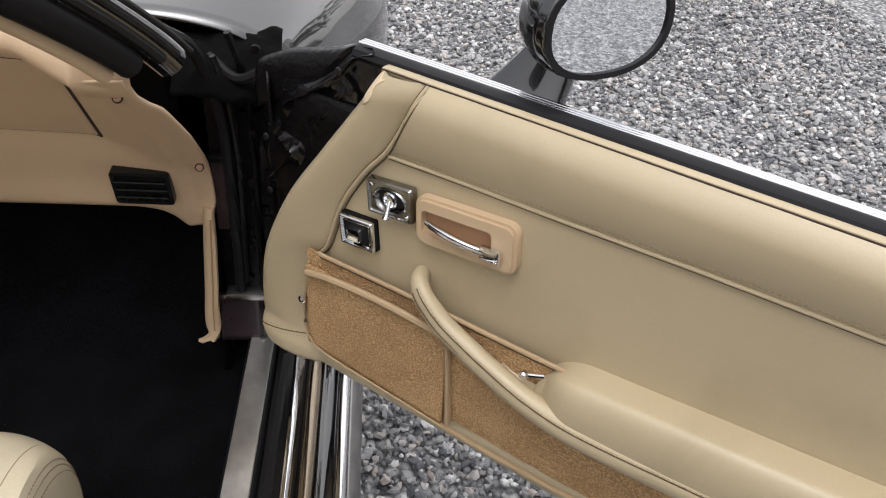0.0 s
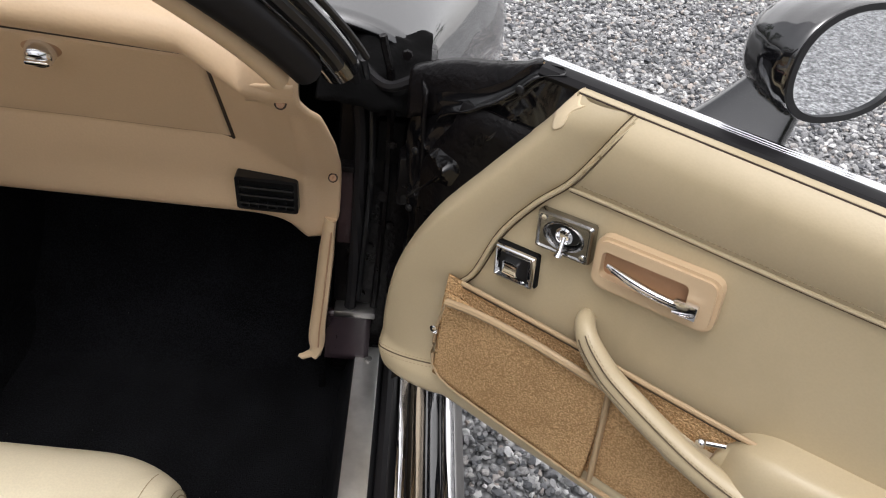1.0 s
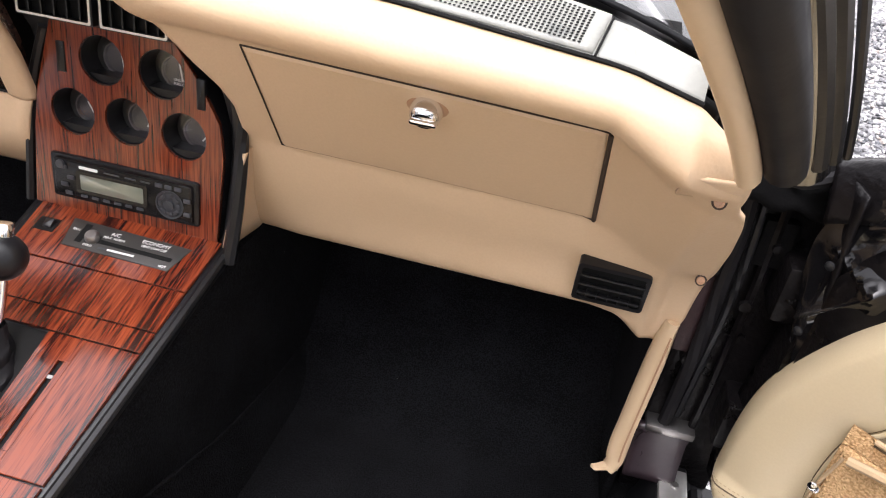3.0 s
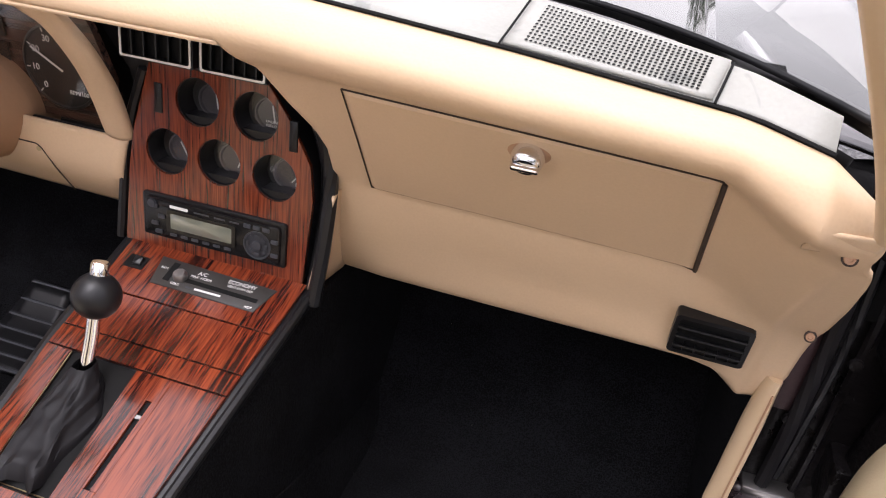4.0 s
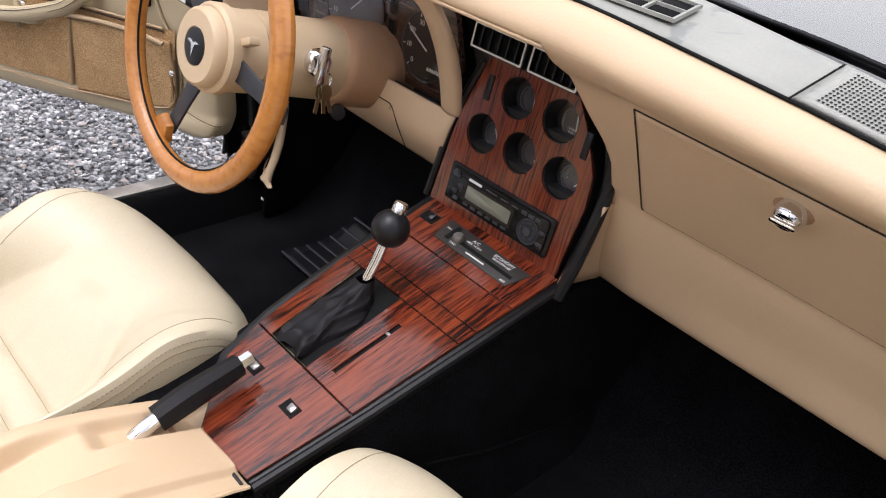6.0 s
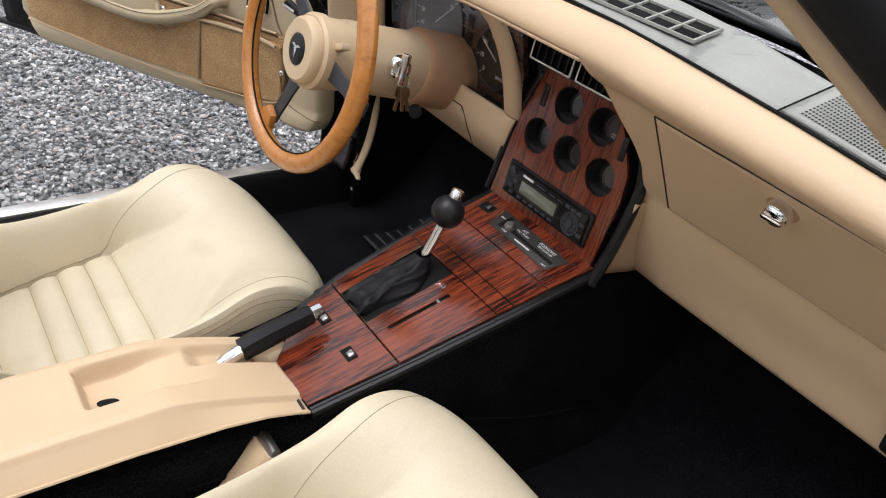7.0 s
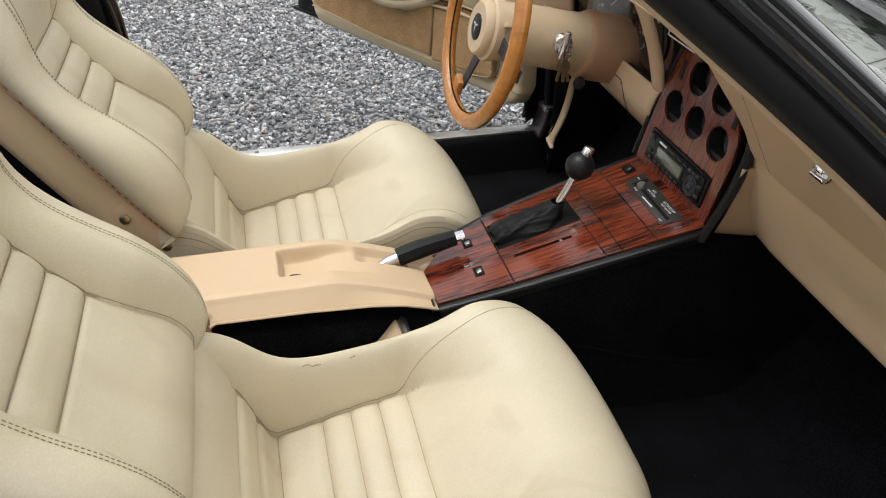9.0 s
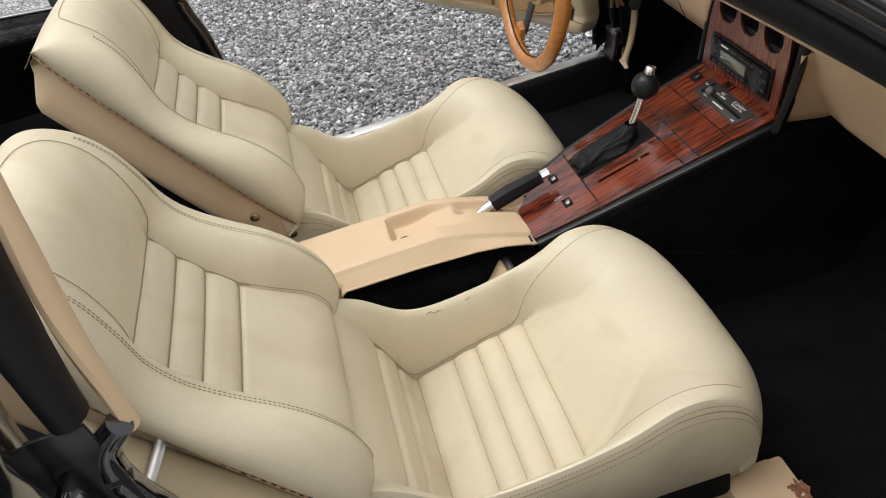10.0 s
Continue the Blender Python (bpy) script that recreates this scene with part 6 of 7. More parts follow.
    # tan rear box with tray
    def cap(a, b):
        knots = ((-0.048, 0, 0.0), (-0.046, 0, 0.8), (-0.042, 0, 0.95), (-0.033, 1, 0.0), (0.074, 1, 0.0), (0.082, 1, -0.002), (0.0875, 1, -0.009), (0.1035, 0, 0.14), (0.1055, 0, 0.06), (0.1075, 0, 0.0))
        k = float(np.interp(a, (0, 0.08, 0.11, 0.14, 0.80, 0.84, 0.87, 0.96, 0.98, 1.0), range(10)))
        i = min(8, int(k))
        f = k - i
        x = knots[i][0] * (1 - f) + knots[i + 1][0] * f
        ahead = np.interp(x, (-0.085, -0.076, -0.055, -0.012, 0.018, 0.103), (0.565, 0.560, 0.5245, 0.4775, 0.4515, 0.4555))
        y0 = float(np.interp(x, (-0.048, 0.100), (-0.060, 0.108)))
        y = y0 + (ahead - y0) * b
        rise = 0.254 * max(0.0, y - 0.452)
        zt = 0.566 - 0.052 * max(0.0, min(1.0, (y - 0.295) / 0.157)) ** 1.25 + rise
        zb = float(np.interp(y, (0.10, 0.25, 0.35, 0.40, 0.44, 0.456), (0.538, 0.535, 0.529, 0.521, 0.509, 0.502))) + rise
        zz = [(zt + q) if on_top else (zb - 0.04 + (zt - zb + 0.04) * q if x < 0 else zb + (zt - zb) * q) for _, on_top, q in knots[i:i + 2]]
        z = zz[0] * (1 - f) + zz[1] * f
        inside = smoothstep(-0.024, -0.012, x) * smoothstep(0.052, 0.043, x)
        z -= 0.025 * smoothstep(0.214, 0.226, y) * (1 - smoothstep(0.25, 0.375, y)) * inside
        z -= 0.014 * smoothstep(-0.024, -0.014, x) * smoothstep(0.018, 0.008, x) * smoothstep(0.335, 0.36, y)
        z -= 0.006 * (1 - smoothstep(0.0, 0.02, b))
        return (x, y, z + 0.0005 * noise.noise(Vector((x * 20, y * 12, 0))))

    box_part = part("armrest_box", grid(cap, 150, 150), TAN, con, "peach-tan plastic box with a tray", thick=0.004)
    part("tray_slot", slab([(0.012 * math.cos(t), 0.0055 * math.sin(t)) for t in np.linspace(0, 2 * math.pi, 18, endpoint=False)], 0.002, Matrix.Translation((0.026, 0.243, 0.5445)) @ Matrix.Rotation(radians(75), 4, "Z")), BLACK_MATT, box_part, "dark oval hole")
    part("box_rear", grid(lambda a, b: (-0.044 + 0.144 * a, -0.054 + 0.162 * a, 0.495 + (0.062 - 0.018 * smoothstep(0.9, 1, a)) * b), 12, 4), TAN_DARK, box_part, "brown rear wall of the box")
    part("box_lip", tube([Vector(cap(1.0, b)) + Vector((0.0006, 0, 0.001)) for b in np.linspace(0, 1, 40)], 0.0022, 6), TAN, box_part, "rolled lower lip")
    part("front_lip", box(0.020, 0.103, 0.4475, 0.4515, 0.490, 0.5085, 0.001), BLACK_PLASTIC, con, "black joint at the console's end")
    # handbrake
    hb = part("handbrake", tube(spline([(-0.004, 0.366, 0.506), (-0.004, 0.392, 0.524), (-0.004, 0.42, 0.536)], 12), [0.0105, 0.0095, 0.009], 12), CHROME, con, "chrome handbrake lever")
    part("grip", tube(spline([(-0.004, 0.412, 0.533), (-0.005, 0.45, 0.544), (-0.007, 0.512, 0.557)], 16), [0.0145, 0.0155, 0.0145, 0.0125], 8, 1.1), RUBBER, hb, "ribbed black grip")
    part("release_button", tube([(-0.007, 0.510, 0.557), (-0.008, 0.527, 0.560)], 0.0085, 6), CHROME, hb, "chrome release button")
    # brown colour imitates the shade in the lever's slot
    part("brake_slot", box(-0.013, 0.006, 0.355, 0.43, 0.500, 0.512, 0.003), TAN_DARK, hb, "lever slot with its shade painted brown")
    # gear lever
    sh = part("gear_lever", tube([(-0.020, 0.695, 0.585), (-0.019, 0.712, 0.62), (-0.018, 0.726, 0.655)], 0.0068, 16), CHROME, con, "fluted chrome gear lever")
    part("shift_ball", lathe([(0.006, -0.0235)] + [(0.0245 * math.sin(t), -0.0245 * math.cos(t)) for t in np.linspace(0.3, 2.75, 18)] + [(0.008, 0.0235)], 32, Matrix.Translation((-0.0178, 0.7285, 0.6635)) @ Matrix.Rotation(radians(-22), 4, "X")), BLACK_PLASTIC, sh, "black ball knob")
    bt = lathe([(0.0092, 0.0), (0.0092, 0.012), (0.008, 0.0135), (0.0, 0.0138)], 24, Matrix.Translation((-0.0176, 0.737, 0.684)) @ Matrix.Rotation(radians(-22), 4, "X"))
    part("shift_button", bt, CHROME, sh, "knurled chrome button")

    def boot(a, b):
        t = 2 * math.pi * a
        c0, c1 = Vector((-0.014, 0.636, 0.552)), Vector((-0.0195, 0.697, 0.598))
        wx, wy = 0.029 * (1 - b) + 0.010 * b, 0.047 * (1 - b) ** 1.2 + 0.011
        c = c0.lerp(c1, b ** 0.75)
        pl = 1 + 0.12 * math.sin(5 * t + 3 * b) * (1 - b) + 0.10 * noise.noise(Vector((math.cos(t) * 2, math.sin(t) * 2, b * 5)))
        return (c.x + wx * pl * math.copysign(abs(math.cos(t)) ** 0.7, math.cos(t)), c.y + wy * pl * math.copysign(abs(math.sin(t)) ** 0.7, math.sin(t)), c.z + 0.008 * noise.noise(Vector((math.cos(t) * 3, math.sin(t) * 3, b * 7 + 4))) * (1 - b) + (0.0 if b > 0.02 else -0.008))

    part("shift_boot", grid(boot, 48, 26, True), RUBBER, sh, "creased black leather boot")
    return con


def build_steering():
    c = Vector((-0.310, 0.648, 0.806))
    za = Vector((0.0, -0.975, 0.222)).normalized()
    xa = Vector((1, 0, 0))
    m = basis(c, xa, za.cross(xa), za)
    sw = thing("steering_wheel", m, "wood-rimmed three-spoke steering wheel on a tan column", "steering wheel")

    def ring(a, b, R=0.178, r=0.0155):
        t, f = 2 * math.pi * a, 2 * math.pi * b
        return ((R + r * math.cos(f)) * math.cos(t), (R + r * math.cos(f)) * math.sin(t), r * 0.92 * math.sin(f))

    rm = part("wood_rim", grid(lambda a, b: tuple(Vector(ring(a, b)) + Vector((-0.010, 0, 0.008))), 96, 21, True), OAK, sw, "honey-coloured wooden rim")
    part("rim_line", grid(lambda a, b: ((0.1625 + 0.0016 * math.cos(2 * math.pi * b)) * math.cos(2 * math.pi * a) - 0.010, (0.1625 + 0.0016 * math.cos(2 * math.pi * b)) * math.sin(2 * math.pi * a), 0.011 + 0.0016 * math.sin(2 * math.pi * b)), 96, 7, True), BLACK_MATT, rm, "black inlaid line")
    for deg in (350, 146, 240):
        t = radians(deg)
        mm = Matrix.Rotation(t, 4, "Z")
        part("spoke", slab([(0.03, 0.017), (0.10, 0.0125), (0.168, 0.0115), (0.168, -0.0115), (0.10, -0.0125), (0.03, -0.017)], 0.004, mm @ Matrix.Translation((0, 0, -0.006)) @ Matrix.Rotation(radians(2), 4, "Y"), 0.0012), SPOKE, sw, "dark grey flat spoke")
        part("rim_knuckle", slab([(0.150, 0.012), (0.172, 0.024), (0.172, -0.024), (0.150, -0.012)], 0.012, mm @ Matrix.Translation((0, 0, 0.004)), 0.005), OAK, rm)
    hub = part("horn_pad", lathe([(0.054, -0.050), (0.054, -0.012), (0.058, -0.010), (0.058, 0.004), (0.054, 0.008), (0.051, 0.008), (0.051, 0.012), (0.0495, 0.020), (0.045, 0.024), (0.025, 0.0245), (0.025, 0.022), (0.0, 0.0222)], 48, Matrix.Translation((0.006, 0, 0))), HUB_TAN, sw, "tan horn pad")
    part("emblem", lathe([(0.0235, 0.022), (0.0235, 0.0245), (0.021, 0.026), (0.0, 0.0265)], 36, Matrix.Translation((0.006, 0, 0))), BLACK_PLASTIC, hub, "black round emblem")
    part("emblem_mark", slab([(-0.014, 0.006), (-0.004, 0.003), (0, -0.013), (0.004, 0.003), (0.014, 0.006), (0.006, 0.008), (0, 0.005), (-0.006, 0.008)], 0.0008, Matrix.Translation((0.006, 0, 0.0274))), CHROME, hub, "silver chevron mark")
    part("cancel_tab", box(0.045, 0.082, -0.005, 0.005, -0.022, -0.006, 0.002, Matrix.Rotation(radians(24), 4, "Z")), HUB_TAN, sw, "tan tab")
    part("column_shroud", lathe([(0.056, -0.28), (0.058, -0.20), (0.056, -0.13), (0.055, -0.056), (0.050, -0.052)], 40), HUB_TAN, sw, "tan steering-column shroud")
    part("column_collar", lathe([(0.066, -0.32), (0.066, -0.20), (0.061, -0.19), (0.058, -0.188)], 40), TAN_DARK, sw, "worn brown column collar")
    ig = part("ignition_lock", lathe([(0.019, 0), (0.019, 0.012), (0.016, 0.016), (0.010, 0.017), (0.0, 0.0175)], 26, Matrix.Translation((0.055, 0.012, -0.128)) @ Matrix.Rotation(radians(82), 4, "Y")), CHROME, sw, "chrome ignition lock")
    part("lock_wing", box(-0.006, 0.006, -0.026, 0.026, 0.012, 0.026, 0.003, Matrix.Translation((0.055, 0.012, -0.128)) @ Matrix.Rotation(radians(82), 4, "Y")), CHROME, ig, "chrome lock wings")
    part("stalk", tube([(-0.05, 0.01, -0.06), (-0.10, 0.018, -0.05), (-0.165, 0.028, -0.035)], [0.004, 0.005, 0.0085], 12), BLACK_PLASTIC, sw, "black turn-signal stalk")
    part("stalk_print", box(-0.02, 0.02, -0.002, 0.002, 0, 0.001, 0, Matrix.Translation((-0.145, 0.025, -0.028))), WHITE_MARK, sw, "small white print bar")
    part("tilt_lever", lathe([(0.011, 0), (0.011, 0.014), (0.0, 0.015)], 14, Matrix.Translation((0.04, -0.062, -0.20)) @ Matrix.Rotation(radians(60), 4, "Y")), BLACK_PLASTIC, sw, "black tilt knob")
    # keys hang from the lock
    kp = c + m.to_3x3() @ Vector((0.078, 0.006, -0.128))
    ks = thing("car_keys", Matrix.Translation(kp), "small bunch of brass keys hanging from the ignition", "keys")
    part("key_ring", grid(lambda a, b: (0.002 * math.cos(2 * math.pi * b), (0.011 + 0.001 * math.cos(2 * math.pi * b)) * math.cos(2 * math.pi * a), -0.012 + (0.011 + 0.001 * math.sin(2 * math.pi * b)) * math.sin(2 * math.pi * a)), 24, 7, True), CHROME, ks)
    for k, a in enumerate((-12, 4, 16)):
        mk = Matrix.Translation((0.004 * k - 0.004, 0, -0.02)) @ Matrix.Rotation(radians(a), 4, "X") @ basis((0, 0, 0), (0, 1, 0), (0, 0, 1), (1, 0, 0)) @ Matrix.Scale(0.8, 4)
        part("key", slab([(-0.004, -0.052), (0.003, -0.055), (0.004, -0.048), (0.003, -0.044), (0.004, -0.04), (0.003, -0.034), (0.004, -0.026), (0.010, -0.022), (0.011, -0.008), (0.006, 0.002), (-0.006, 0.002), (-0.011, -0.008), (-0.010, -0.022), (-0.004, -0.026)], 0.002, mk), BRASS, ks)
    return sw


def build_body():
    """The car's body round the cabin: floor, sills, posts, glass, wings."""
    car = thing("sports_car", None, "gloss black sports-car body with open roof and bright sill plates", "car")
    part("floor_pan", box(-0.74, 0.74, -0.9, 1.0, 0.215, 0.262, 0.0), CARPET, car, "black carpeted floor", smooth=False)
    part("toe_board", grid(lambda a, b: (-0.72 + 1.44 * a, 0.30 + 1.02 * b, 0.2635 + 0.42 * max(0.0, (1.02 * b - 0.68) / 0.34) ** 1.8), 6, 60), CARPET, car, "black carpeted floor and toe board", thick=0.004)
    part("firewall", box(-0.72, 0.72, 1.28, 1.31, 0.25, 0.84), BLACK_MATT, car, "black firewall", smooth=False)
    for s in (-1, 1):
        part("kick_panel", grid(lambda a, b: (s * (0.668 - 0.012 * math.sin(a * 3)), 0.958 + 0.37 * a, 0.262 + 0.36 * b), 8, 8), CARPET, car, "black carpeted kick panel", thick=0.01)
        sill = part("sill", grid(lambda a, b: (s * float(np.interp(a, [0, 0.12, 0.2, 0.42, 0.5, 0.62, 0.72, 0.86, 1.0], [0.69, 0.706, 0.712, 0.754, 0.762, 0.80, 0.812, 0.83, 0.838])), -0.55 + 1.52 * b, float(np.interp(a, [0, 0.12, 0.2, 0.42, 0.5, 0.62, 0.72, 0.86, 1.0], [0.262, 0.35, 0.366, 0.366, 0.34, 0.332, 0.30, 0.285, 0.24]))), 40, 24), BLACK_PLASTIC, car, "black door sill", sharp=25)
        plate = part("sill_plate", box(s * 0.733 - 0.0185, s * 0.733 + 0.0185, -0.30, 0.952, 0.366, 0.374, 0.002), STEEL, sill, "scuffed brushed-aluminium sill plate")
        for y in (0.60, 0.925, 0.2):
            part("screw", lathe([(0.006, 0), (0.005, 0.002), (0, 0.0025)], 12, Matrix.Translation((s * 0.735, y, 0.374))), DULL_STEEL, plate, "plated screw")
        part("sill_seal", tube([(s * 0.768, y, 0.352) for y in np.linspace(-0.5, 0.94, 16)], 0.010, 8), RUBBER, sill, "black door seal")
        part("sill_flange", grid(lambda a, b: (s * (0.788 + 0.013 * a), -0.5 + 1.44 * b, 0.345 - 0.012 * a), 3, 10), CHROME, sill, "polished sill flange", thick=0.003)
        for x0, x1, z0, z1, arch, m_, nm, lb in ((0.803, 0.831, 0.318, 0.310, 0.012, COVER, "rocker_moulding", "polished rocker cover tinted with the door's reflection"), (0.832, 0.857, 0.306, 0.296, -0.006, PAINT, "rocker_panel", "gloss black rocker panel"), (0.858, 0.877, 0.300, 0.292, 0.006, CHROME, "rocker_moulding", "bright rocker moulding"), (0.878, 0.897, 0.288, 0.250, 0.004, DULL_STEEL, "rocker_lip", "dull rocker edge trim")):
            part(nm, grid(lambda a, b: (s * (x0 + (x1 - x0) * a), -0.6 + 1.62 * b, z0 + (z1 - z0) * a + arch * math.sin(a * math.pi)), 9, 14), m_, car, lb, thick=0.004)
        part("rocker_side", grid(lambda a, b: (s * (0.897 - 0.03 * a), -0.6 + 1.62 * b, 0.248 - 0.12 * a), 4, 10), PAINT, car, "gloss black lower side", thick=0.004)
        # hinge post with its clutter
        post = part("hinge_post", box(min(s * 0.672, s * 0.79), max(s * 0.672, s * 0.79), 0.965, 1.06, 0.30, 0.835, 0.01), DIRTY_BLACK, car, "dusty black hinge post")
        part("post_step", grid(lambda a, b: (s * (0.668 + 0.066 * a), 0.952 - 0.018 * (1 - b) ** 2, 0.366 + 0.082 * b), 8, 10), STEP_PAINT, post, "scuffed dark post foot", thick=0.01)
        part("worn_panel", box(min(s * 0.676, s * 0.701), max(s * 0.676, s * 0.701), 0.956, 0.967, 0.567, 0.684, 0.002), WORN_PRIMER, post, "panel with worn maroon primer")
        part("post_ledge", box(min(s * 0.676, s * 0.712), max(s * 0.676, s * 0.712), 0.946, 0.968, 0.688, 0.697, 0.002), DIRTY_BLACK, post, "dusty pressed ledge")
        part("latch_plate", box(min(s * 0.722, s * 0.758), max(s * 0.722, s * 0.758), 0.950, 0.968, 0.708, 0.766, 0.004), DEEP_BLACK, post, "deep black hinge reinforcement plate")
        part("post_rib", tube(spline([(s * 0.712, 0.952, 0.47), (s * 0.716, 0.948, 0.58), (s * 0.718, 0.946, 0.70), (s * 0.712, 0.944, 0.79), (s * 0.700, 0.935, 0.85)], 30), 0.0042, 6), BLACK_PLASTIC, post, "black pressed rib")
        for x, y, z, r in ((0.700, 0.954, 0.559, 0.009), (0.709, 0.954, 0.533, 0.006), (0.742, 0.948, 0.736, 0.006), (0.735, 0.95, 0.655, 0.008)):
            part("bolt", lathe([(r, 0), (r * 0.85, 0.004), (r * 0.4, 0.0045), (0, 0.0046)], 10, basis((s * x, y, z), (1, 0, 0), (0, 0, 1), (0, -1, 0))), DIRTY_BLACK, post, "dulled bolt")
        part("post_ledge", box(min(s * 0.678, s * 0.74), max(s * 0.678, s * 0.74), 0.94, 0.968, 0.44, 0.452, 0.003), DULL_STEEL, post, "worn step edge")
        part("post_seal", tube(spline([(s * 0.70, 0.955, 0.43), (s * 0.704, 0.95, 0.6), (s * 0.70, 0.945, 0.76), (s * 0.682, 0.92, 0.86), (s * 0.66, 0.87, 0.905)], 30), 0.0085, 8), RUBBER, post, "black door weatherstrip")
        part("post_flange", tube(spline([(s * 0.735, 0.958, 0.42), (s * 0.738, 0.955, 0.62), (s * 0.736, 0.95, 0.80), (s * 0.72, 0.94, 0.88)], 30), 0.005, 6), DIRTY_BLACK, post, "dusty flange")
        for z in (0.50, 0.70):
            hg = part("door_hinge", box(min(s * 0.752, s * 0.80), max(s * 0.752, s * 0.80), 0.915, 0.97, z - 0.035, z + 0.035, 0.006), DIRTY_BLACK, post, "dusty black door hinge")
            part("hinge_pin", tube([(s * 0.785, 0.905, z - 0.045), (s * 0.785, 0.905, z + 0.045)], 0.008, 10), DULL_STEEL, hg, "hinge pin")
        for x, z in ((0.715, 0.47), (0.722, 0.56), (0.748, 0.60), (0.73, 0.78), (0.765, 0.80), (0.75, 0.85)):
            part("bolt", lathe([(0.007, 0), (0.006, 0.004), (0, 0.0045)], 8, basis((s * x, 0.964, z), (1, 0, 0), (0, 0, 1), (0, -1, 0))), DIRTY_BLACK, post, "dulled bolt")
        part("wiring", tube(spline([(s * 0.69, 0.96, 0.84), (s * 0.73, 0.935, 0.82), (s * 0.78, 0.93, 0.84), (s * 0.80, 0.92, 0.80)], 20), 0.007, 8), RUBBER, post, "rubber wiring sleeve")
        part("post_top", grid(lambda a, b: (s * (0.650 + 0.13 * a), 0.905 + 0.09 * b + 0.03 * a, 0.856 + 0.010 * noise.noise(Vector((a * 5, b * 4, 2))) - 0.03 * a * (1 - b) - 0.045 * (1 - b) ** 3), 40, 24), DEEP_BLACK, post, "deep black cowl corner", thick=0.006)
        # tan strip on the hinge post's inner edge
        fy = 0.0 if s > 0 else 0.045
        ks = spline([(s * 0.667, 0.952 + fy, 0.612), (s * 0.664, 0.950 + fy, 0.56), (s * 0.659, 0.945 + fy, 0.48), (s * 0.655, 0.940 + 0.8 * fy, 0.42), (s * 0.654, 0.936 + 0.5 * fy, 0.378), (s * 0.650, 0.934 + 0.4 * fy, 0.366)], 30)
        kt = part("kick_trim", tube(ks, [0.0125, 0.0140, 0.0140, 0.0135, 0.012], 12, 0.6), TAN, car, "tan plastic kick trim strip")
        part("trim_groove", tube([Vector(p) + Vector((s * 0.004, -0.013, 0)) for p in ks[2:-3]], 0.0012, 6), TAN_DARK, kt, "moulded line")
        part("trim_foot", tube([(s * x, 0.934 + 0.4 * fy, z) for x, z in ((0.660, 0.374), (0.646, 0.367), (0.634, 0.359), (0.628, 0.361))], [0.009, 0.0075, 0.006, 0.003], 8, 0.7), TAN, kt, "torn foot of the trim")
        # windscreen pillar: tan inside, black rubber outside
        bend = [Vector((s * 0.6349, 0.7302, 0.9133)), Vector((s * 0.5889, 0.6398, 1.0151)), Vector((s * 0.4526, 0.3667, 1.2113))]

        def pillar(t, x=0.0, y=0.0, z=0.0):
            return bend[0] * (1 - t) ** 2 + bend[1] * (2 * t * (1 - t)) + bend[2] * t * t + Vector((s * x, y, z))

        part("pillar_trim", tube([pillar(t) for t in np.linspace(-0.03, 1.1, 20)], [0.0090, 0.0090, 0.0080], 10, 1.15), TAN, car, "tan windscreen-pillar trim")
        part("pillar_seal", tube([pillar(t, 0.0245, 0.010, 0.005) for t in np.linspace(-0.01, 1.1, 20)], [0.0150, 0.0180, 0.0180], 14), RUBBER, car, "black pillar weatherstrip")
        part("pillar_skin", tube([pillar(t, 0.042, 0.045, 0.008) for t in np.linspace(-0.1, 1.1, 20)], 0.020, 14), PAINT, car, "gloss black pillar skin")
        for o, r in ((0.0, 0.007), (0.013, 0.005), (0.025, 0.0035)):
            part("seal_bead", tube([pillar(t, 0.044 + o, 0.018 + o * 1.0, 0.018) for t in np.linspace(-0.08, 1.1, 20)], r, 8), BLACK_PLASTIC, car, "black seal bead")

        # front wing
        sections = [(0.99, [(0.50, 0.885), (0.62, 0.880), (0.70, 0.866), (0.745, 0.848), (0.775, 0.826), (0.792, 0.78), (0.80, 0.70), (0.80, 0.45)]),
                    (1.22, [(0.50, 0.895), (0.62, 0.905), (0.71, 0.905), (0.775, 0.880), (0.825, 0.835), (0.855, 0.78), (0.868, 0.70), (0.86, 0.45)]),
                    (1.50, [(0.50, 0.895), (0.62, 0.925), (0.72, 0.932), (0.80, 0.905), (0.87, 0.845), (0.91, 0.78), (0.93, 0.70), (0.92, 0.45)]),
                    (1.95, [(0.50, 0.85), (0.62, 0.885), (0.72, 0.89), (0.80, 0.865), (0.86, 0.81), (0.90, 0.74), (0.915, 0.66), (0.90, 0.45)]),
                    (2.55, [(0.50, 0.78), (0.62, 0.80), (0.72, 0.80), (0.79, 0.78), (0.83, 0.73), (0.86, 0.66), (0.87, 0.6), (0.86, 0.45)])]
        lines = np.array([spline(p, 60) for _, p in sections])
        flow = np.array([spline(np.column_stack([[y for y, _ in sections], lines[:, k]]), 50) for k in range(60)])

        def wing(a, b):
            y, x, z = flow[int(round(a * 59)), int(round(b * 49))]
            return (s * x, y, z)

        part("front_wing", grid(wing, 60, 50), PAINT, car, "gloss black curved front wing", thick=0.006)
        # rear post and its trim
        bp = spline([(s * 0.635, -0.030, 0.905), (s * 0.622, -0.032, 1.00), (s * 0.602, -0.028, 1.10), (s * 0.57, -0.03, 1.18), (s * 0.50, -0.06, 1.225)], 24)
        rp = part("rear_post_trim", tube(bp, [0.008, 0.009, 0.009], 10, 1.6), TAN, car, "tan rear-post trim")
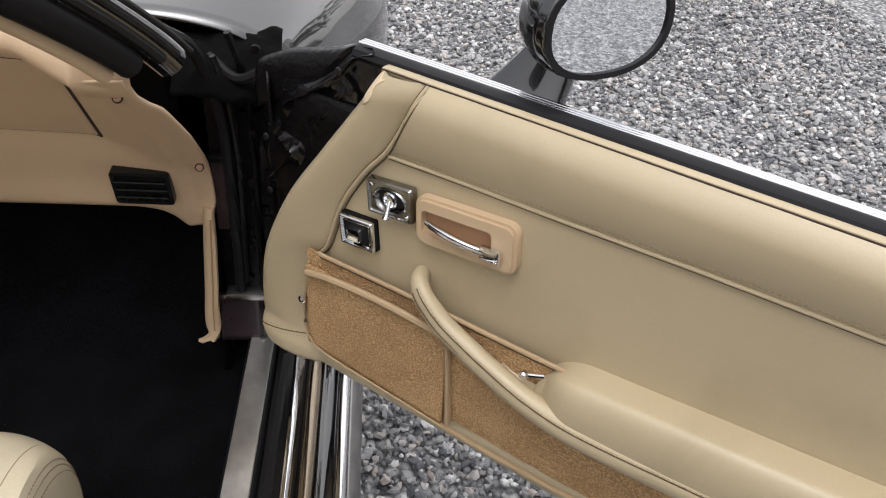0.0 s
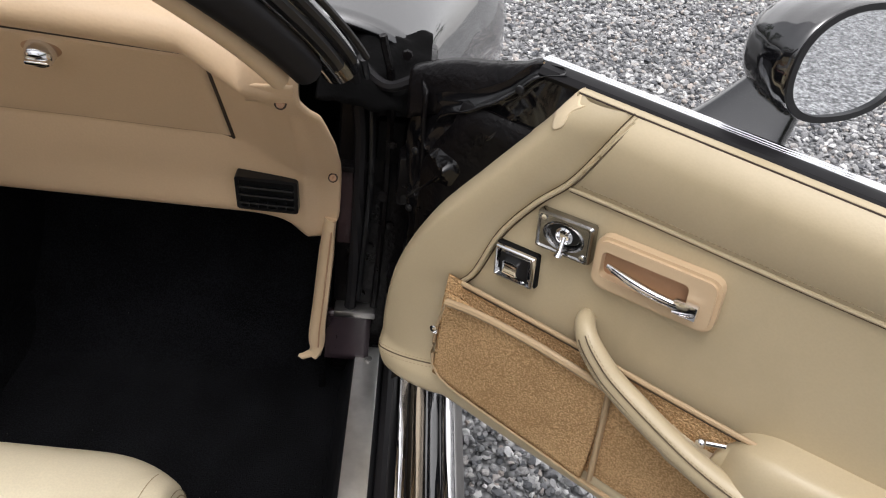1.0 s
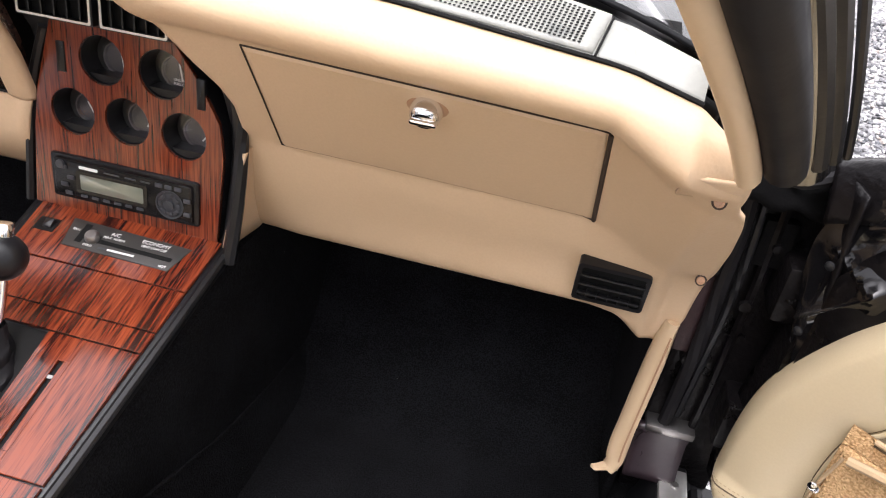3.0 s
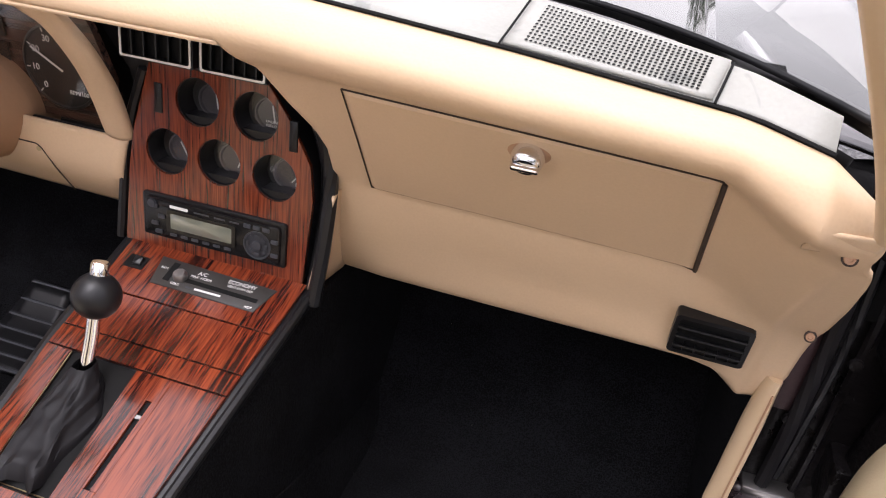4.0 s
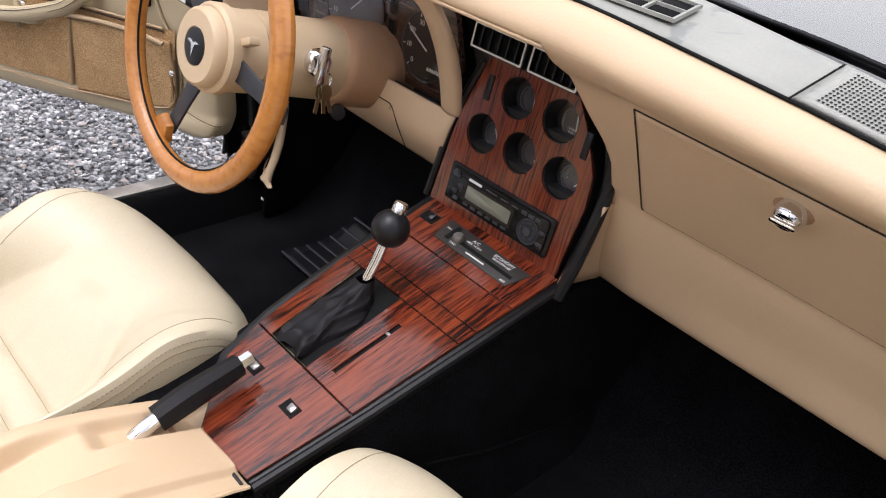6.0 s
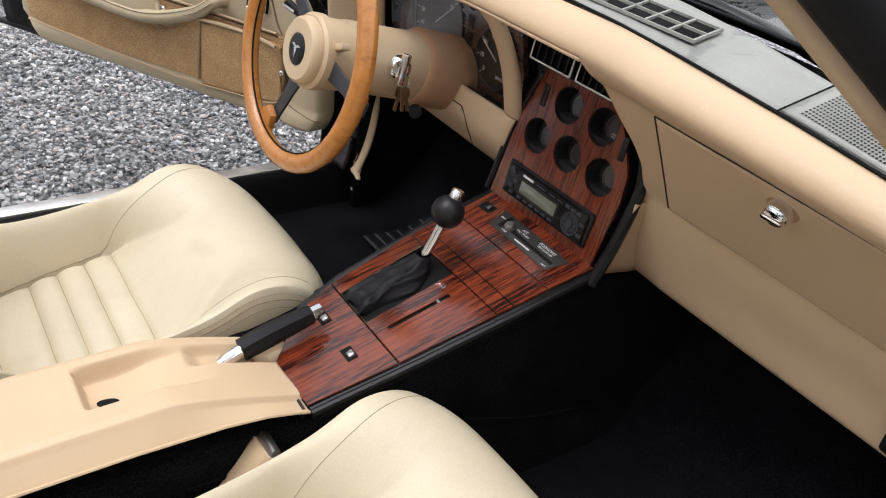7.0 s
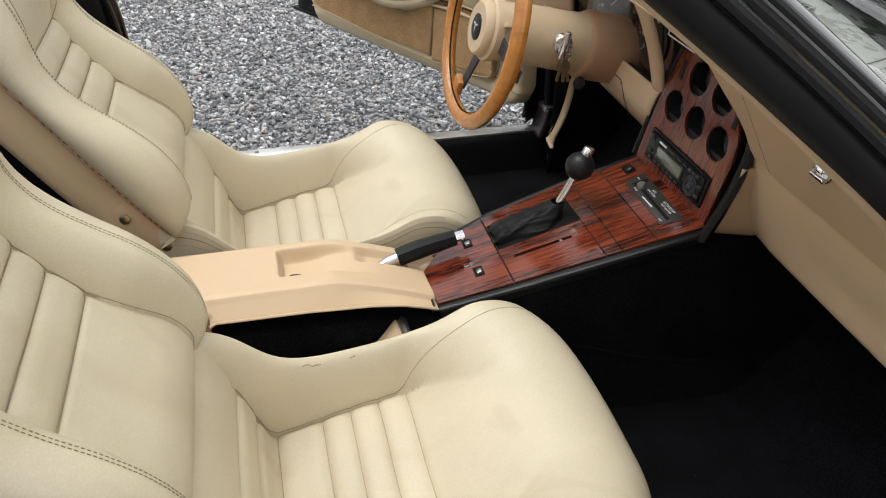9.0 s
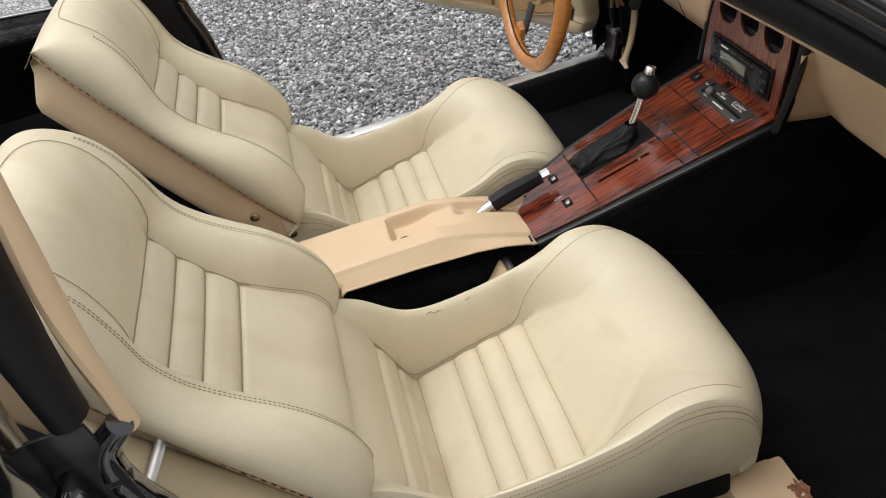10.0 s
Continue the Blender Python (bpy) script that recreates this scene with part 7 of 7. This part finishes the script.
        part("rear_post_seal", tube([Vector(p) + Vector((s * 0.028, -0.022, 0.0)) for p in bp[3:]], [0.016, 0.020, 0.022], 12, 1.3), RUBBER, rp, "black rear-post weatherstrip")
        part("rear_post_skin", tube([Vector(p) + Vector((s * 0.055, -0.11, 0.0)) for p in bp], [0.055, 0.055, 0.05], 12, 1.3), PAINT, rp, "black rear post")
        part("lock_post", grid(lambda a, b: (s * (0.658 + 0.19 * a), -0.082 - 0.14 * a ** 2 + 0.02 * math.sin(b * 3), 0.30 + 0.60 * b), 16, 16), PAINT, car, "gloss black lock post", thick=0.01)
        part("lock_face", grid(lambda a, b: (s * (0.660 - 0.006 * math.sin(b * 3)), -0.32 + 0.27 * a, 0.30 + 0.64 * b), 10, 12), BLACK_PLASTIC, car, "gloss black side of the lock post", thick=0.006)
        part("lock_post_edge", tube(spline([(s * 0.648, -0.030, 0.922), (s * 0.646, -0.054, 0.900), (s * 0.645, -0.062, 0.870), (s * 0.644, -0.058, 0.830), (s * 0.642, -0.044, 0.770), (s * 0.640, -0.036, 0.660)], 40), [0.012, 0.014, 0.014, 0.014, 0.014], 14), PAINT, car, "gloss black rolled post edge")
        part("quarter_inner", grid(lambda a, b: (s * (0.615 + 0.02 * b), -0.85 + 0.66 * a, 0.262 + 0.46 * b), 8, 8), CARPET, car, "black carpeted inner quarter", thick=0.01)
        if s > 0:
          qt = part("quarter_trim", grid(lambda a, b: (s * (0.540 + 0.080 * a), *(BACK_UP * (0.44 + 0.34 * b) + BACK_OUT * (0.360 - 0.053 * a + 0.012 * math.sin(a * 3)))[1:]), 14, 12), LEATHER_DOOR, car, "cream moulded quarter trim", thick=0.004)
          part("belt_guide", tube([(s * 0.545, -0.066, 0.786), (s * 0.575, -0.078, 0.777), (s * 0.610, -0.102, 0.756)], 0.008, 6, 0.4), DULL_STEEL, qt, "grey belt guide strip")
        part("rear_quarter", grid(lambda a, b: (s * (0.64 + 0.27 * math.sin(b * math.pi / 2)), -1.5 + 1.33 * a, 0.90 - 0.6 * (1 - math.cos(b * math.pi / 2)) + 0.06 * math.sin(a * 3)), 16, 16), PAINT, car, "gloss black rear quarter", thick=0.006)
        part("striker", lathe([(0.012, 0), (0.012, 0.02), (0.016, 0.022), (0.016, 0.026), (0, 0.026)], 14, basis((s * 0.72, -0.11, 0.62), (1, 0, 0), (0, 0, 1), (0, 1, 0))), DULL_STEEL, car, "door striker")
    part("bonnet", grid(lambda a, b: (-0.52 + 1.04 * a, 1.135 + 1.42 * b - 0.10 * (2 * a - 1) ** 2 * (1 - b), 0.925 - 0.07 * b + 0.03 * math.exp(-(((2 * a - 1) / 0.45) ** 2)) * (1 - 0.3 * b)), 30, 30), PAINT, car, "gloss black bonnet with a raised middle", thick=0.006)
    part("cowl", grid(lambda a, b: (-0.62 + 1.24 * a, 1.10 - 0.25 * (-0.62 + 1.24 * a) ** 2 - 1.3 * (-0.62 + 1.24 * a) ** 4 + 0.03 * b, 0.925 - 0.045 * b), 30, 6), BLACK_MATT, car, "black cowl under the glass", thick=0.006)

    # windscreen with its rubber
    def screen(a, b):
        x0 = -0.64 + 1.28 * a
        x1 = -0.46 + 0.92 * a
        y0, y1 = 1.12 - 0.25 * x0 ** 2 - 1.3 * x0 ** 4, 0.36 - 0.25 * x1 * x1
        return (x0 + (x1 - x0) * b, y0 + (y1 - y0) * b, 0.946 + 0.307 * b + 0.012 * math.sin(b * math.pi))

    ws = part("windscreen", grid(screen, 30, 20), GLASS, car, "raked curved windscreen glass")
    ws.visible_shadow = False
    part("screen_rubber", grid(lambda a, b: Vector(screen(a, -0.02 + 0.05 * b)) + Vector((0, -0.003, 0.003 + 0.003 * math.sin(b * 3.1))), 40, 8), BLACK_PLASTIC, car, "black windscreen rubber", thick=0.006)
    part("screen_gap", grid(lambda a, b: Vector(screen(0.10 + 0.80 * a, -0.02)) + Vector((0, -0.17 + 0.17 * b, -0.005 - 0.005 * b)), 40, 4), BLACK_MATT, car, "dark trough before the glass", thick=0.004)
    part("screen_header", tube([Vector(screen(a, 1.0)) for a in np.linspace(0, 1, 20)], 0.024, 10), RUBBER, car, "black windscreen header")
    part("rear_floor", grid(lambda a, b: (-0.62 + 1.24 * a, -0.95 + 0.75 * b, 0.50 - 0.24 * smoothstep(0.6, 1, b)), 6, 12), CARPET, car, "black carpeted rear shelf", thick=0.02)
    part("rear_wall", box(-0.62, 0.62, -1.0, -0.96, 0.25, 0.95), CARPET, car, "black carpeted rear wall", smooth=False)
    part("rear_deck", grid(lambda a, b: (-0.62 + 1.24 * a, -1.7 + 0.75 * b, 0.94 + 0.02 * b), 6, 6), PAINT, car, "gloss black rear deck", thick=0.01)
    for sx in (-1, 1):
        for y in (1.62, -0.85):
            wm = basis((sx * 0.66, y, 0.325), (0, 1, 0), (0, 0, 1), (1, 0, 0))
            ty = part("wheel", lathe([(0.20, -0.10), (0.31, -0.10), (0.335, -0.07), (0.337, 0.07), (0.31, 0.10), (0.20, 0.10)], 40, wm), RUBBER, car, "black tyre")
            part("rim", lathe([(0.21, -0.09), (0.20, -0.05), (0.06, -0.05), (0.06, 0.05), (0.20, 0.05), (0.21, 0.09)], 40, wm), STEEL, ty, "alloy rim")
    # ribbed pad on the driver's side
    def toe(y):
        return 0.263 + 0.42 * max(0.0, (y - 0.98) / 0.34) ** 1.8

    mat_ = part("heel_pad", grid(lambda a, b: (lambda y: (-0.516 + 0.02 * b + (0.142 - 0.056 * b) * a, y, toe(y) + 0.010))(0.905 + 0.17 * b), 6, 16), BLACK_PLASTIC, car, "ribbed black rubber heel pad", thick=0.008)
    for k in range(7):
        b = k / 6
        y = 0.907 + 0.166 * b
        part("rib", tube([(-0.514 + 0.02 * b + (0.138 - 0.056 * b) * a, y, toe(y) + 0.0180) for a in (0, 0.5, 1)], 0.0030, 6), SPOKE, mat_)
    return car


def build_belt():
    b = thing("seat_belt_buckle", Matrix.Translation((0.114, 0.345, 0.0)), "tan seat-belt buckle stalk beside the tunnel", "seat belt")
    part("stalk", tube(spline([(0.01, -0.05, 0.36), (0.008, 0.0, 0.43), (0.004, 0.045, 0.485)], 12), [0.026, 0.025, 0.022], 12, 0.36), TAN, b, "tan stalk cover")
    part("buckle", box(-0.019, 0.019, -0.006, 0.006, 0.002, 0.016, 0.002, Matrix.Translation((0.004, 0.046, 0.478)) @ Matrix.Rotation(radians(-35), 4, "X")), DULL_STEEL, b, "steel buckle mouth")


build_ground()
build_trees()
build_body()
build_dash()
build_radio()
build_console()
build_steering()
pass_seat = build_seat(Matrix.Translation((0.352, 0, 0)), "cream leather bucket seat with ribbed inserts beside the open door")
drv = copy_thing(pass_seat, Matrix.Translation((-0.296, -0.026, 0)))
for o in [c for c in drv.children if c.name.startswith("tear")]:
    bpy.data.objects.remove(o)
tagged(drv, "cream leather bucket seat with ribbed inserts behind the wheel")
build_belt()
foot = part("rail_foot", box(0.51, 0.585, 0.575, 0.675, 0.262, 0.295, 0.008), TAN, pass_seat, "tan rail end cover")
foot.matrix_parent_inverse = pass_seat.matrix_basis.inverted()
def torn(a, b):
    t = 2 * math.pi * a
    r = 0.021 * b * (1 + 0.35 * noise.noise(Vector((math.cos(t) * 2.5, math.sin(t) * 2.5, 1))))
    return (0.572 + r * math.cos(t), 0.664 + 0.8 * r * math.sin(t), 0.298 + 0.008 * noise.noise(Vector((r * 150, t * 2, 0))) - 0.010 * b * b)


part("worn_edge", grid(torn, 28, 7, True), RUST, foot, "torn rusty end", smooth=False, thick=0.003)
build_door(basis((0.8657, 0.7832, 0.0), (math.cos(radians(-38)), math.sin(radians(-38)), 0), (-math.sin(radians(-38)), math.cos(radians(-38)), 0), (0, 0, 1)), 1, "open passenger door with beige vinyl and tan carpet trim")
dd = Vector((-0.866, -0.5, 0))
build_door(basis((-0.78 + 0.07 * dd.x, 0.86 + 0.07 * dd.y, 0), dd, Vector((0, 0, 1)).cross(dd), (0, 0, 1)), -1, "open driver's door with beige vinyl and tan carpet trim")
